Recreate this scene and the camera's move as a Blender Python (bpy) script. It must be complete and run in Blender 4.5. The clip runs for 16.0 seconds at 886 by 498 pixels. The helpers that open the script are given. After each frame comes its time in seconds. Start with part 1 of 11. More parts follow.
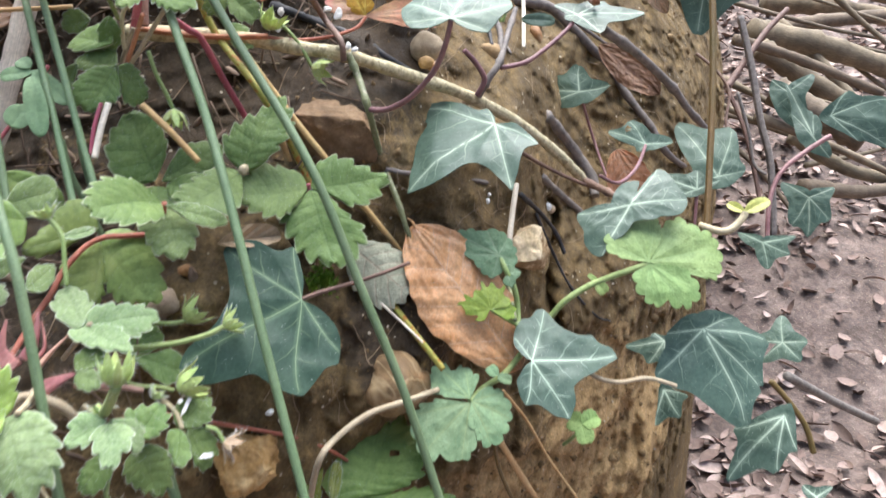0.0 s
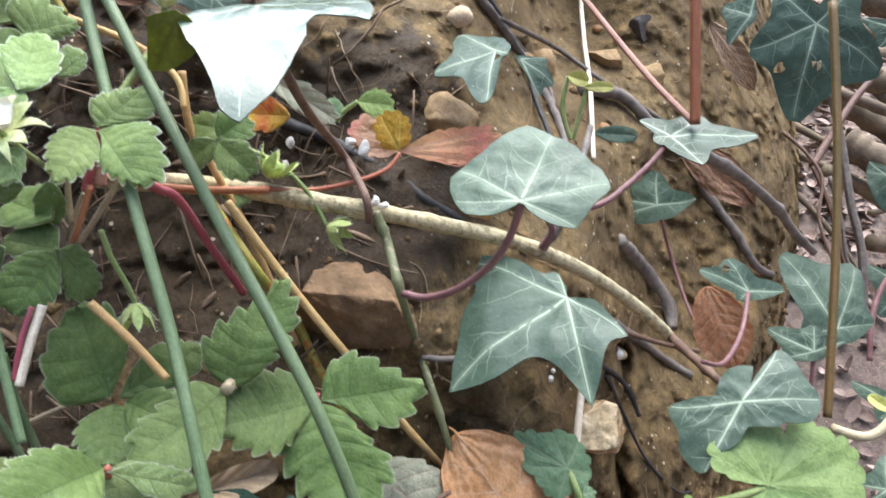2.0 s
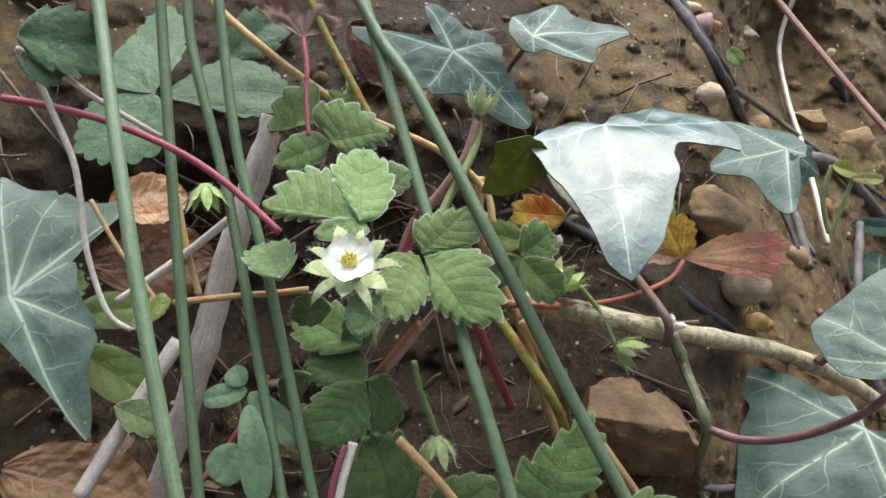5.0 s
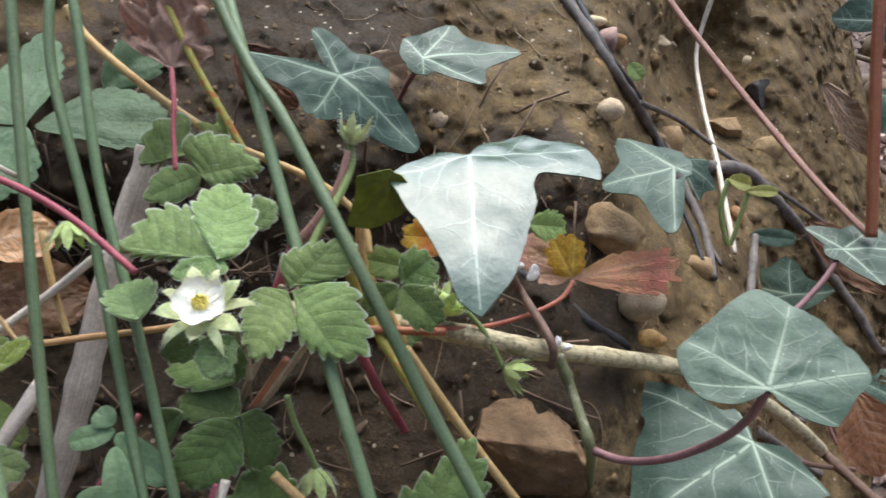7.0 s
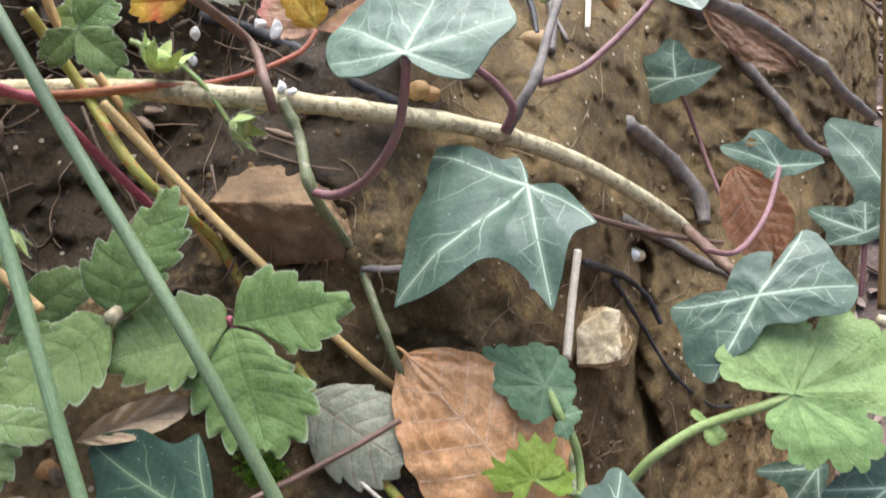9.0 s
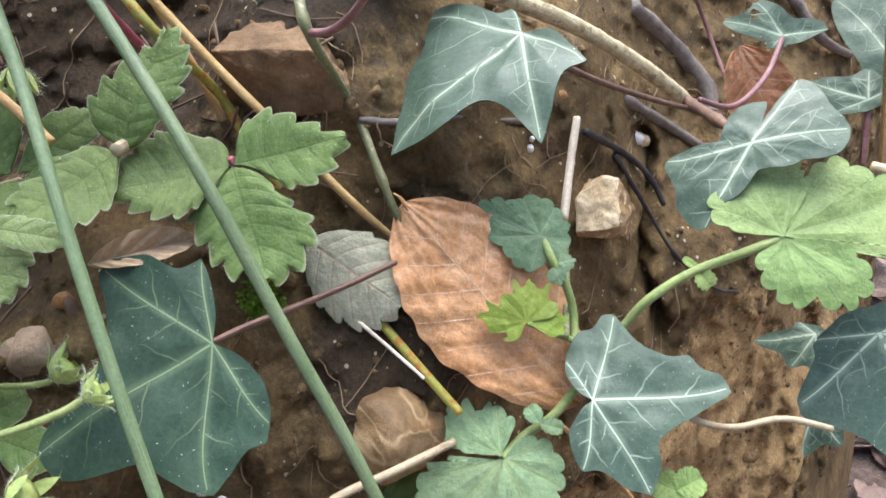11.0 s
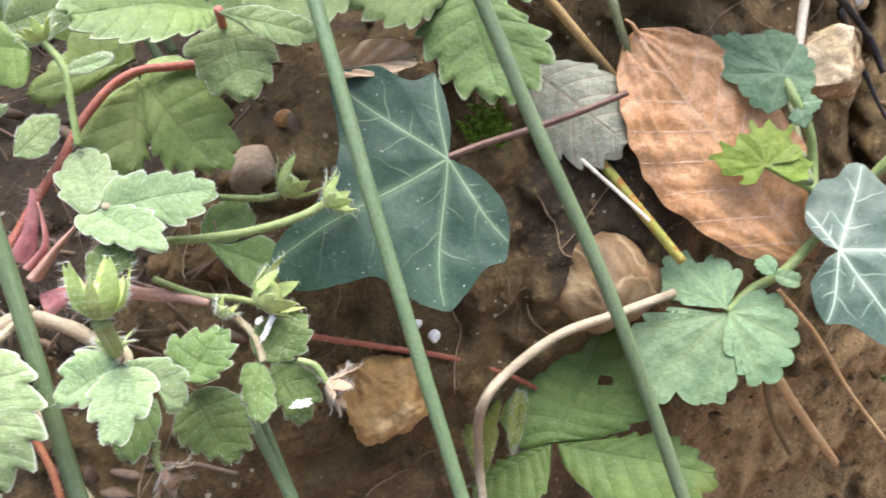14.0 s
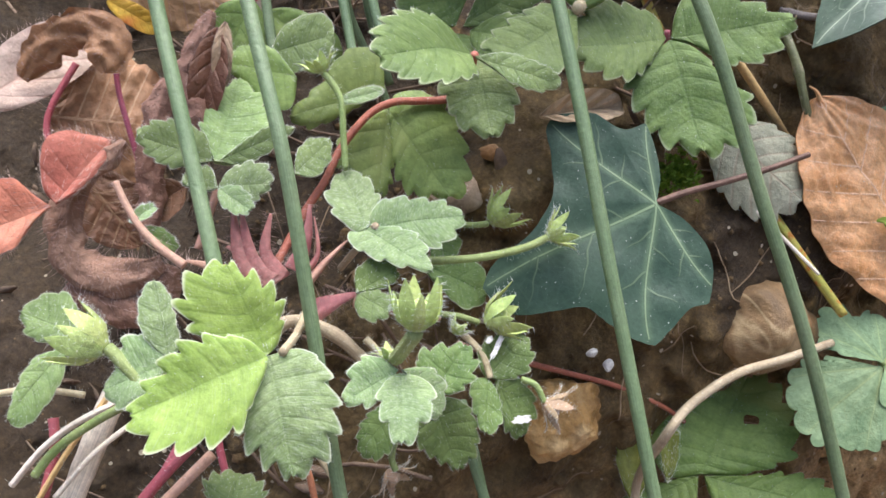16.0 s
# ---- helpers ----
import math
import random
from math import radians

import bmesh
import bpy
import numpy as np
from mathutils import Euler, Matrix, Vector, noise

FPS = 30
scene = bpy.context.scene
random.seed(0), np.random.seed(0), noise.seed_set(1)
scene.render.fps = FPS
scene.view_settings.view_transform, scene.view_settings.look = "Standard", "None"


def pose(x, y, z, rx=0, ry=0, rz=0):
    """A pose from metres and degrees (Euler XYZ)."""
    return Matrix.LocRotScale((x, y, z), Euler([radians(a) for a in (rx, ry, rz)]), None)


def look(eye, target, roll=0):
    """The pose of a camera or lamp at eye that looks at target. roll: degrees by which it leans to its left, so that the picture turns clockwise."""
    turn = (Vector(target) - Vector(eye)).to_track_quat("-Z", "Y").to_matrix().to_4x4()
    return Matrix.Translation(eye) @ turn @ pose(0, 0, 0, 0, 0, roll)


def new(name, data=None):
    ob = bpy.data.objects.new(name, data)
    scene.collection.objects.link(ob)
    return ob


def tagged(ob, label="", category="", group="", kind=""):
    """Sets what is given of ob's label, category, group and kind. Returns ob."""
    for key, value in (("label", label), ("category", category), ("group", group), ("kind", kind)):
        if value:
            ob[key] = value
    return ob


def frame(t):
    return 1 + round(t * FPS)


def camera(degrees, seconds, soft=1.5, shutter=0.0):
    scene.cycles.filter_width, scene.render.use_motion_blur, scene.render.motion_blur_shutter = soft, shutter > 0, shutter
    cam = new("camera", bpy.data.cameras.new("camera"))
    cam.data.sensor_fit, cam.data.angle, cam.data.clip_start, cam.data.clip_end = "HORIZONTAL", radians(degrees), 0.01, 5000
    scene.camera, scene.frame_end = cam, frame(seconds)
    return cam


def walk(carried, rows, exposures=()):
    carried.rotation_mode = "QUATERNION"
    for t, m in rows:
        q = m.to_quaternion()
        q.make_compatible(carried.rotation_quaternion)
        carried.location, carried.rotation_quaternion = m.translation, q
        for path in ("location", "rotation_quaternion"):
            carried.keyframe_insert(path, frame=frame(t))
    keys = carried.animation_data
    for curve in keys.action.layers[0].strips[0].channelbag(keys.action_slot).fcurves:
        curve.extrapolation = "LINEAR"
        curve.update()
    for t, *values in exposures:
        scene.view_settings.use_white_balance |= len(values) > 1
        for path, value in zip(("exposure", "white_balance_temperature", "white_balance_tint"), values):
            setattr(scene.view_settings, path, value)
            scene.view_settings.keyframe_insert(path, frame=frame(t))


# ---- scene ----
cam = camera(61.5, 16.0, soft=1.5, shutter=0.4)
METRES, EYE, TILT, LEAN, TURN = 0.48, 0.75, -25.0, 0.0, 0.0
SKY, SUN, EXPOSURE = 0.15, 3.4, 1.1
ROWS = [
    (0.0, 0.0, 0.0, 0.0, 0.0, 0.0, -0.0),
    (0.5, 0.0098, 0.0546, 0.0537, 0.53, 0.4, -0.35),
    (1.0, -0.0081, 0.1054, 0.0979, 0.9, 0.68, -0.98),
    (1.5, -0.006, 0.1471, 0.1058, 1.45, -0.12, -1.4),
    (2.0, -0.0186, 0.1532, 0.1346, 2.11, 0.31, -1.37),
    (2.5, -0.0395, 0.1563, 0.1567, 2.78, 0.25, -1.7),
    (3.0, -0.0675, 0.1501, 0.1793, 3.87, 0.62, -1.97),
    (3.5, -0.0988, 0.1654, 0.1904, 4.74, 0.36, -2.8),
    (4.0, -0.1184, 0.1728, 0.1917, 5.53, 0.2, -3.34),
    (4.2, -0.1402, 0.1725, 0.1929, 5.83, 0.08, -3.67),
    (6.3, -0.1765, 0.1962, 0.2077, 3.96, -0.35, -3.3),
    (6.5, -0.1623, 0.1923, 0.2104, 3.87, -0.21, -2.7),
    (7.0, -0.1223, 0.1852, 0.2173, 3.01, -0.3, -2.54),
    (7.5, -0.0729, 0.199, 0.2061, 2.65, -0.56, -2.1),
    (8.0, -0.0014, 0.2286, 0.1736, 4.62, -2.18, 0.33),
    (8.5, 0.0406, 0.2354, 0.1381, 6.75, -3.29, 2.54),
    (9.0, 0.0598, 0.2351, 0.109, 8.62, -4.71, 3.59),
    (11.3, 0.0767, 0.2162, 0.0374, 11.07, -7.2, 3.67),
    (11.5, 0.0768, 0.2141, 0.0333, 11.28, -7.43, 3.35),
    (12.0, 0.0695, 0.2155, 0.016, 12.73, -8.31, 3.24),
    (12.5, 0.0561, 0.2166, 0.009, 13.1, -8.71, 3.12),
    (13.0, 0.04, 0.2119, 0.003, 14.16, -9.34, 2.82),
    (13.5, 0.0165, 0.2078, -0.0072, 15.42, -10.17, 2.49),
    (14.0, -0.0032, 0.2151, -0.0131, 17.19, -10.93, 2.67),
    (14.5, -0.0266, 0.2146, -0.0152, 18.29, -11.41, 2.16),
    (15.0, -0.0436, 0.2089, -0.013, 18.92, -11.0, 0.88),
    (15.5, -0.0736, 0.1782, -0.008, 19.26, -9.77, -1.11),
    (16.0, -0.0874, 0.1596, -0.0022, 18.47, -9.44, -1.89),
]
walk(cam, [(t, pose(0, 0, EYE, TILT, LEAN, TURN) @ pose(METRES * x, METRES * y, METRES * z, 90 + pitch, roll, yaw)) for t, x, y, z, yaw, pitch, roll in ROWS], [(t, EXPOSURE + e, warm, tint) for t, e, warm, tint in ((0, 0.1, 5850, 8), (1.5, 0.0, 5850, 8), (3, -0.38, 5850, 8), (4, -0.65, 5850, 8), (6.5, -0.76, 5850, 8), (7.5, -0.78, 5850, 8), (8.5, -0.15, 5850, 8), (11.5, 0.15, 5950, 11), (14, 0.36, 6000, 12), (15, 0.2, 6000, 12), (16, -0.05, 6000, 12))])

# ---- light ----
world = bpy.data.worlds.new("sky")
scene.world = world
world.use_nodes = True
wn, wl = world.node_tree.nodes, world.node_tree.links
sky = wn.new("ShaderNodeTexSky")
sky.sky_type, sky.sun_disc = "NISHITA", False
sky.sun_elevation, sky.sun_rotation = radians(70), radians(9)
sky.air_density, sky.dust_density, sky.ozone_density = 1.0, 6.0, 0.3
wn["Background"].inputs["Strength"].default_value = SKY
wl.new(sky.outputs[0], wn["Background"].inputs["Color"])
sun = new("sun", bpy.data.lights.new("sun", "SUN"))
sun.data.energy, sun.data.angle, sun.data.color = SUN, radians(70), (1.0, 0.985, 0.95)
sun.matrix_world = look((0.12, 0.87, 2.2), (0, 0.3, 0.6))


# ---- materials ----
def material(name, rough=0.6, spec=0.5):
    m = bpy.data.materials.new(name)
    m.use_nodes = True
    b = m.node_tree.nodes["Principled BSDF"]
    b.inputs["Roughness"].default_value = rough
    b.inputs["Specular IOR Level"].default_value = spec
    return m, m.node_tree, b


def link(nt, a, b):
    nt.links.new(a, b)


def noise_tex(nt, scale, detail=6, rough=0.6, coords="Object", distort=0.0):
    c = nt.nodes.new("ShaderNodeTexCoord")
    n = nt.nodes.new("ShaderNodeTexNoise")
    n.inputs["Scale"].default_value, n.inputs["Detail"].default_value = scale, detail
    n.inputs["Roughness"].default_value, n.inputs["Distortion"].default_value = rough, distort
    link(nt, c.outputs[coords], n.inputs["Vector"])
    return n.outputs["Fac"]


def ramp(nt, fac, *stops):
    r = nt.nodes.new("ShaderNodeValToRGB")
    e = r.color_ramp.elements
    while len(e) < len(stops):
        e.new(0.5)
    for s, (p, c) in zip(e, stops):
        s.position, s.color = p, (*c, 1)
    link(nt, fac, r.inputs["Fac"])
    return r.outputs["Color"]


def mix(nt, fac, a, b, mode="MIX"):
    m = nt.nodes.new("ShaderNodeMix")
    m.data_type, m.blend_type = "RGBA", mode
    for v, s in ((fac, m.inputs["Factor"]), (a, m.inputs[6]), (b, m.inputs[7])):
        if isinstance(v, bpy.types.NodeSocket):
            link(nt, v, s)
        else:
            s.default_value = (*v, 1) if isinstance(v, tuple) else v
    return m.outputs[2]


def calc(nt, op, a, b=0.0, clamp=False):
    m = nt.nodes.new("ShaderNodeMath")
    m.operation, m.use_clamp = op, clamp
    for v, s in zip((a, b), m.inputs):
        if isinstance(v, bpy.types.NodeSocket):
            link(nt, v, s)
        else:
            s.default_value = v
    return m.outputs[0]


def bump(nt, b, height, strength=0.3, distance=0.001, under=None):
    n = nt.nodes.new("ShaderNodeBump")
    n.inputs["Strength"].default_value, n.inputs["Distance"].default_value = strength, distance
    link(nt, height, n.inputs["Height"])
    if under is not None:
        link(nt, under, n.inputs["Normal"])
    link(nt, n.outputs[0], b.inputs["Normal"])
    return n.outputs[0]


def per_object(nt):
    return nt.nodes.new("ShaderNodeObjectInfo").outputs["Random"]


def tint(nt, colour, amount=0.25):
    """Shifts a colour a little from object to object."""
    h = nt.nodes.new("ShaderNodeHueSaturation")
    r = per_object(nt)
    link(nt, calc(nt, "ADD", calc(nt, "MULTIPLY", r, amount), 1 - amount / 2), h.inputs["Value"])
    link(nt, calc(nt, "ADD", calc(nt, "MULTIPLY", r, 0.02), 0.49), h.inputs["Hue"])
    link(nt, colour, h.inputs["Color"])
    return h.outputs[0]


def soil_material(name, wet, mid, dry, tone_spots=()):
    """Crumbly clay: moist and dry patches, smears down the face, grit and pale specks."""
    m, nt, b = material(name, 0.85, 0.3)
    big = noise_tex(nt, 16, 6, 0.65, distort=0.4)
    small = noise_tex(nt, 130, 8, 0.72)
    fine = noise_tex(nt, 620, 6, 0.8)
    c = ramp(nt, big, (0.3, wet), (0.5, mid), (0.72, dry))
    c = mix(nt, 0.6, c, ramp(nt, noise_tex(nt, 52, 5, 0.7, distort=1.2), (0.34, (0.5, 0.47, 0.43)), (0.5, (0.95, 0.95, 0.95)), (0.66, (1.4, 1.36, 1.28))), "MULTIPLY")
    c = mix(nt, 0.75, c, ramp(nt, small, (0.25, (0.4, 0.38, 0.35)), (0.55, (1, 1, 1)), (0.8, (1.45, 1.4, 1.3))), "MULTIPLY")
    c = mix(nt, 0.8, c, ramp(nt, fine, (0.3, (0.42, 0.4, 0.38)), (0.55, (1.05, 1.05, 1.05)), (0.72, (1.9, 1.8, 1.6))), "MULTIPLY")
    tc = nt.nodes.new("ShaderNodeTexCoord")
    mp = nt.nodes.new("ShaderNodeMapping")
    mp.inputs["Scale"].default_value = (1.0, 1.0, 0.16)
    link(nt, tc.outputs["Object"], mp.inputs[0])
    smear = nt.nodes.new("ShaderNodeTexNoise")
    smear.inputs["Scale"].default_value, smear.inputs["Detail"].default_value = 150, 4
    link(nt, mp.outputs[0], smear.inputs["Vector"])
    c = mix(nt, 0.32, c, ramp(nt, smear.outputs["Fac"], (0.35, (0.55, 0.52, 0.48)), (0.65, (1.35, 1.3, 1.2))), "MULTIPLY")
    for at, colour in tone_spots:
        # ragged-bordered leaf mould and yellow clay, their shade and light painted in too
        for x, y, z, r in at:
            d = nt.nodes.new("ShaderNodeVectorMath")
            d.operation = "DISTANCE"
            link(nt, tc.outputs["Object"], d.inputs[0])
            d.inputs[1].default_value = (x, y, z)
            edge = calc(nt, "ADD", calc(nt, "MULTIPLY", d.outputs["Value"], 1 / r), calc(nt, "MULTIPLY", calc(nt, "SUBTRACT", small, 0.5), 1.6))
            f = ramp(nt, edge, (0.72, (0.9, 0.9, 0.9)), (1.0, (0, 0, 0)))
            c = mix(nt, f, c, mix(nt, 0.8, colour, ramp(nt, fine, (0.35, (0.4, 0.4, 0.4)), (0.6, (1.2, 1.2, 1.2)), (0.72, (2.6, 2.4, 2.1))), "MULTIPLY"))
    grit = nt.nodes.new("ShaderNodeTexVoronoi")
    grit.inputs["Scale"].default_value = 420
    link(nt, tc.outputs["Object"], grit.inputs["Vector"])
    pick = nt.nodes.new("ShaderNodeSeparateColor")
    link(nt, grit.outputs["Color"], pick.inputs[0])
    grain = calc(nt, "LESS_THAN", grit.outputs["Distance"], calc(nt, "MULTIPLY", pick.outputs[1], 0.34))
    c = mix(nt, calc(nt, "MULTIPLY", grain, calc(nt, "GREATER_THAN", pick.outputs[0], 0.9)), c, (0.55, 0.47, 0.34))
    c = mix(nt, calc(nt, "MULTIPLY", grain, calc(nt, "LESS_THAN", pick.outputs[0], 0.03)), c, tuple(k * 0.6 for k in wet))
    link(nt, c, b.inputs["Base Color"])
    link(nt, ramp(nt, small, (0.3, (0.5, 0.5, 0.5)), (0.6, (0.9, 0.9, 0.9))), b.inputs["Roughness"])
    low = bump(nt, b, small, 0.8, 0.0022)
    low = bump(nt, b, smear.outputs["Fac"], 0.6, 0.002, low)
    bump(nt, b, fine, 0.9, 0.0012, low)
    return m


def leaf_material(name, dark, light, rough=0.45, vein=None, count=7, spec=0.4, glow=0.15, blotch=None, sheen=0.0, wrinkle=0.5, net=None, fringe=None, rib=None, silk=0.0):
    """A leaf: mottled colour, side veins along the sheet's own grid, fine wrinkles, some light let through."""
    m, nt, b = material(name, rough, spec)
    big, small = noise_tex(nt, 60, 4, 0.6), noise_tex(nt, 900, 5, 0.7)
    c = ramp(nt, big, (0.3, dark), (0.7, light))
    c = mix(nt, 0.45, c, ramp(nt, small, (0.3, (0.55, 0.58, 0.55)), (0.7, (1.4, 1.38, 1.35))), "MULTIPLY")
    c = mix(nt, 0.4, c, ramp(nt, noise_tex(nt, 240, 4, 0.65), (0.3, (0.66, 0.72, 0.7)), (0.7, (1.3, 1.24, 1.2))), "MULTIPLY")
    if blotch:
        patch = noise_tex(nt, 35, 3, 0.5, distort=1.0)
        c = mix(nt, ramp(nt, patch, (0.55, (0, 0, 0)), (0.66, (1, 1, 1))), c, blotch)
    height, quilt = small, noise_tex(nt, 330, 3, 0.6)
    if net:
        tc = nt.nodes.new("ShaderNodeTexCoord")
        cell = nt.nodes.new("ShaderNodeTexVoronoi")
        cell.feature = "DISTANCE_TO_EDGE"
        cell.inputs["Scale"].default_value = 260
        link(nt, tc.outputs["Object"], cell.inputs["Vector"])
        thread = calc(nt, "SUBTRACT", 1.0, calc(nt, "MULTIPLY", cell.outputs["Distance"], 14.0), True)
        c = mix(nt, calc(nt, "MULTIPLY", thread, 0.3), c, net)
        held = nt.nodes.new("ShaderNodeAttribute")
        held.attribute_name = "vein"
        c = mix(nt, calc(nt, "MULTIPLY", held.outputs["Fac"], 0.9, True), c, rib or tuple(min(1, k * 2.0) for k in net))
        dust = noise_tex(nt, 1500, 2, 0.5)
        c = mix(nt, ramp(nt, dust, (0.715, (0, 0, 0)), (0.75, (1, 1, 1))), c, (0.4, 0.42, 0.36))
    if rib and not net:
        held = nt.nodes.new("ShaderNodeAttribute")
        held.attribute_name = "vein"
        c = mix(nt, calc(nt, "MULTIPLY", held.outputs["Fac"], 0.9, True), c, rib)
    if vein:
        uv = nt.nodes.new("ShaderNodeUVMap")
        split = nt.nodes.new("ShaderNodeSeparateXYZ")
        link(nt, uv.outputs[0], split.inputs[0])
        wave = calc(nt, "ABSOLUTE", calc(nt, "SUBTRACT", calc(nt, "FRACT", split.outputs[0]), 0.5))
        side = calc(nt, "ABSOLUTE", calc(nt, "SUBTRACT", split.outputs[1], 0.5))
        near = calc(nt, "SUBTRACT", 1.0, calc(nt, "MULTIPLY", wave, 9.0), True)
        rib = calc(nt, "SUBTRACT", 1.0, calc(nt, "MULTIPLY", side, 30.0), True)
        # small cross veins between the side veins, at uneven steps
        across = calc(nt, "ADD", calc(nt, "MULTIPLY", side, 2.0 * count), calc(nt, "MULTIPLY", quilt, 2.4))
        small_vein = calc(nt, "SUBTRACT", 1.0, calc(nt, "MULTIPLY", calc(nt, "ABSOLUTE", calc(nt, "SUBTRACT", calc(nt, "FRACT", across), 0.5)), 9.0), True)
        line = calc(nt, "MAXIMUM", calc(nt, "MAXIMUM", calc(nt, "MULTIPLY", near, 0.7), rib), calc(nt, "MULTIPLY", small_vein, 0.16))
        c = mix(nt, calc(nt, "MULTIPLY", line, 0.34), c, vein)
        if silk:
            # silky hairs lying along the side veins
            lay = nt.nodes.new("ShaderNodeVectorMath")
            lay.operation = "MULTIPLY"
            lay.inputs[1].default_value = (16.0, 9.0, 1.0)
            link(nt, uv.outputs[0], lay.inputs[0])
            strand = nt.nodes.new("ShaderNodeTexNoise")
            strand.inputs["Scale"].default_value, strand.inputs["Detail"].default_value = 1.0, 4.0
            link(nt, lay.outputs[0], strand.inputs["Vector"])
            c = mix(nt, calc(nt, "MULTIPLY", ramp(nt, strand.outputs["Fac"], (0.5, (0, 0, 0)), (0.68, (1, 1, 1))), silk), c, (0.72, 0.76, 0.66))
        if fringe:
            c = mix(nt, calc(nt, "MULTIPLY", calc(nt, "SUBTRACT", side, 0.472), 30.0, True), c, fringe)
        height = calc(nt, "SUBTRACT", calc(nt, "MULTIPLY", small, 0.5), calc(nt, "MULTIPLY", line, 0.5))
    c = tint(nt, c)
    link(nt, c, b.inputs["Base Color"])
    link(nt, ramp(nt, big, (0.3, (rough * 0.8,) * 3), (0.7, (min(1, rough * 1.25),) * 3)), b.inputs["Roughness"])
    if sheen:
        b.inputs["Sheen Weight"].default_value, b.inputs["Sheen Roughness"].default_value = sheen, 0.4
    low = bump(nt, b, quilt, wrinkle * 0.8, 0.0016)
    bump(nt, b, height, wrinkle, 0.0006, low)
    if glow:
        out = nt.nodes["Material Output"]
        t = nt.nodes.new("ShaderNodeBsdfTranslucent")
        link(nt, c, t.inputs["Color"])
        mx = nt.nodes.new("ShaderNodeMixShader")
        mx.inputs[0].default_value = glow
        link(nt, b.outputs[0], mx.inputs[1])
        link(nt, t.outputs[0], mx.inputs[2])
        link(nt, mx.outputs[0], out.inputs["Surface"])
    return m


def stem_material(name, a, c, rough=0.5, scale=140, streak=True, spec=0.4, spots=None):
    m, nt, b = material(name, rough, spec)
    n = noise_tex(nt, scale, 5, 0.65)
    f = noise_tex(nt, 1100, 5, 0.7)
    col = ramp(nt, n, (0.32, a), (0.68, c))
    col = mix(nt, 0.45, col, ramp(nt, f, (0.3, (0.55, 0.55, 0.55)), (0.7, (1.4, 1.4, 1.4))), "MULTIPLY")
    if streak:
        uv = nt.nodes.new("ShaderNodeUVMap")
        w = nt.nodes.new("ShaderNodeTexNoise")
        w.inputs["Scale"].default_value, w.inputs["Detail"].default_value = 9, 3
        mp = nt.nodes.new("ShaderNodeMapping")
        mp.inputs["Scale"].default_value = (0.5, 6.0, 1.0)
        link(nt, uv.outputs[0], mp.inputs[0])
        link(nt, mp.outputs[0], w.inputs["Vector"])
        col = mix(nt, 0.5, col, ramp(nt, w.outputs["Fac"], (0.35, (0.6, 0.6, 0.6)), (0.65, (1.3, 1.3, 1.3))), "MULTIPLY")
    if spots:
        p = noise_tex(nt, 420, 2, 0.5)
        col = mix(nt, ramp(nt, p, (0.56, (0, 0, 0)), (0.62, (1, 1, 1))), col, spots)
    link(nt, tint(nt, col), b.inputs["Base Color"])
    bump(nt, b, f, 0.5, 0.0006)
    return m


def stone_material(name, a, c, e, rough=0.75, seam=None):
    m, nt, b = material(name, rough, 0.35)
    big, mid_, fine = noise_tex(nt, 45, 5, 0.6, distort=0.6), noise_tex(nt, 240, 6, 0.7), noise_tex(nt, 1300, 4, 0.7)
    col = ramp(nt, big, (0.3, a), (0.52, c), (0.72, e))
    col = mix(nt, 0.6, col, ramp(nt, mid_, (0.3, (0.45, 0.43, 0.4)), (0.6, (1.15, 1.15, 1.15))), "MULTIPLY")
    col = mix(nt, 0.4, col, ramp(nt, fine, (0.3, (0.6, 0.6, 0.6)), (0.7, (1.4, 1.4, 1.4))), "MULTIPLY")
    if seam:
        band = noise_tex(nt, 34, 3, 0.5, distort=0.6)
        col = mix(nt, ramp(nt, band, (0.48, (0, 0, 0)), (0.5, (0.75, 0.75, 0.75)), (0.525, (0, 0, 0))), col, seam)
        col = mix(nt, ramp(nt, noise_tex(nt, 75, 3, 0.5), (0.6, (0, 0, 0)), (0.7, (0.7, 0.7, 0.7))), col, (0.4, 0.18, 0.07))
    link(nt, tint(nt, col), b.inputs["Base Color"])
    low = bump(nt, b, mid_, 0.6, 0.0015)
    bump(nt, b, fine, 0.5, 0.0005, low)
    return m


def litter_material():
    m, nt, b = material("leaf litter", 0.75, 0.3)
    r = nt.nodes.new("ShaderNodeNewGeometry").outputs["Random Per Island"]
    c = ramp(nt, r, (0.0, (0.14, 0.095, 0.075)), (0.35, (0.23, 0.16, 0.13)), (0.7, (0.34, 0.25, 0.21)), (1.0, (0.5, 0.39, 0.34)))
    c = mix(nt, 0.5, c, ramp(nt, noise_tex(nt, 160, 5, 0.7), (0.3, (0.5, 0.5, 0.5)), (0.7, (1.4, 1.4, 1.4))), "MULTIPLY")
    link(nt, c, b.inputs["Base Color"])
    return m


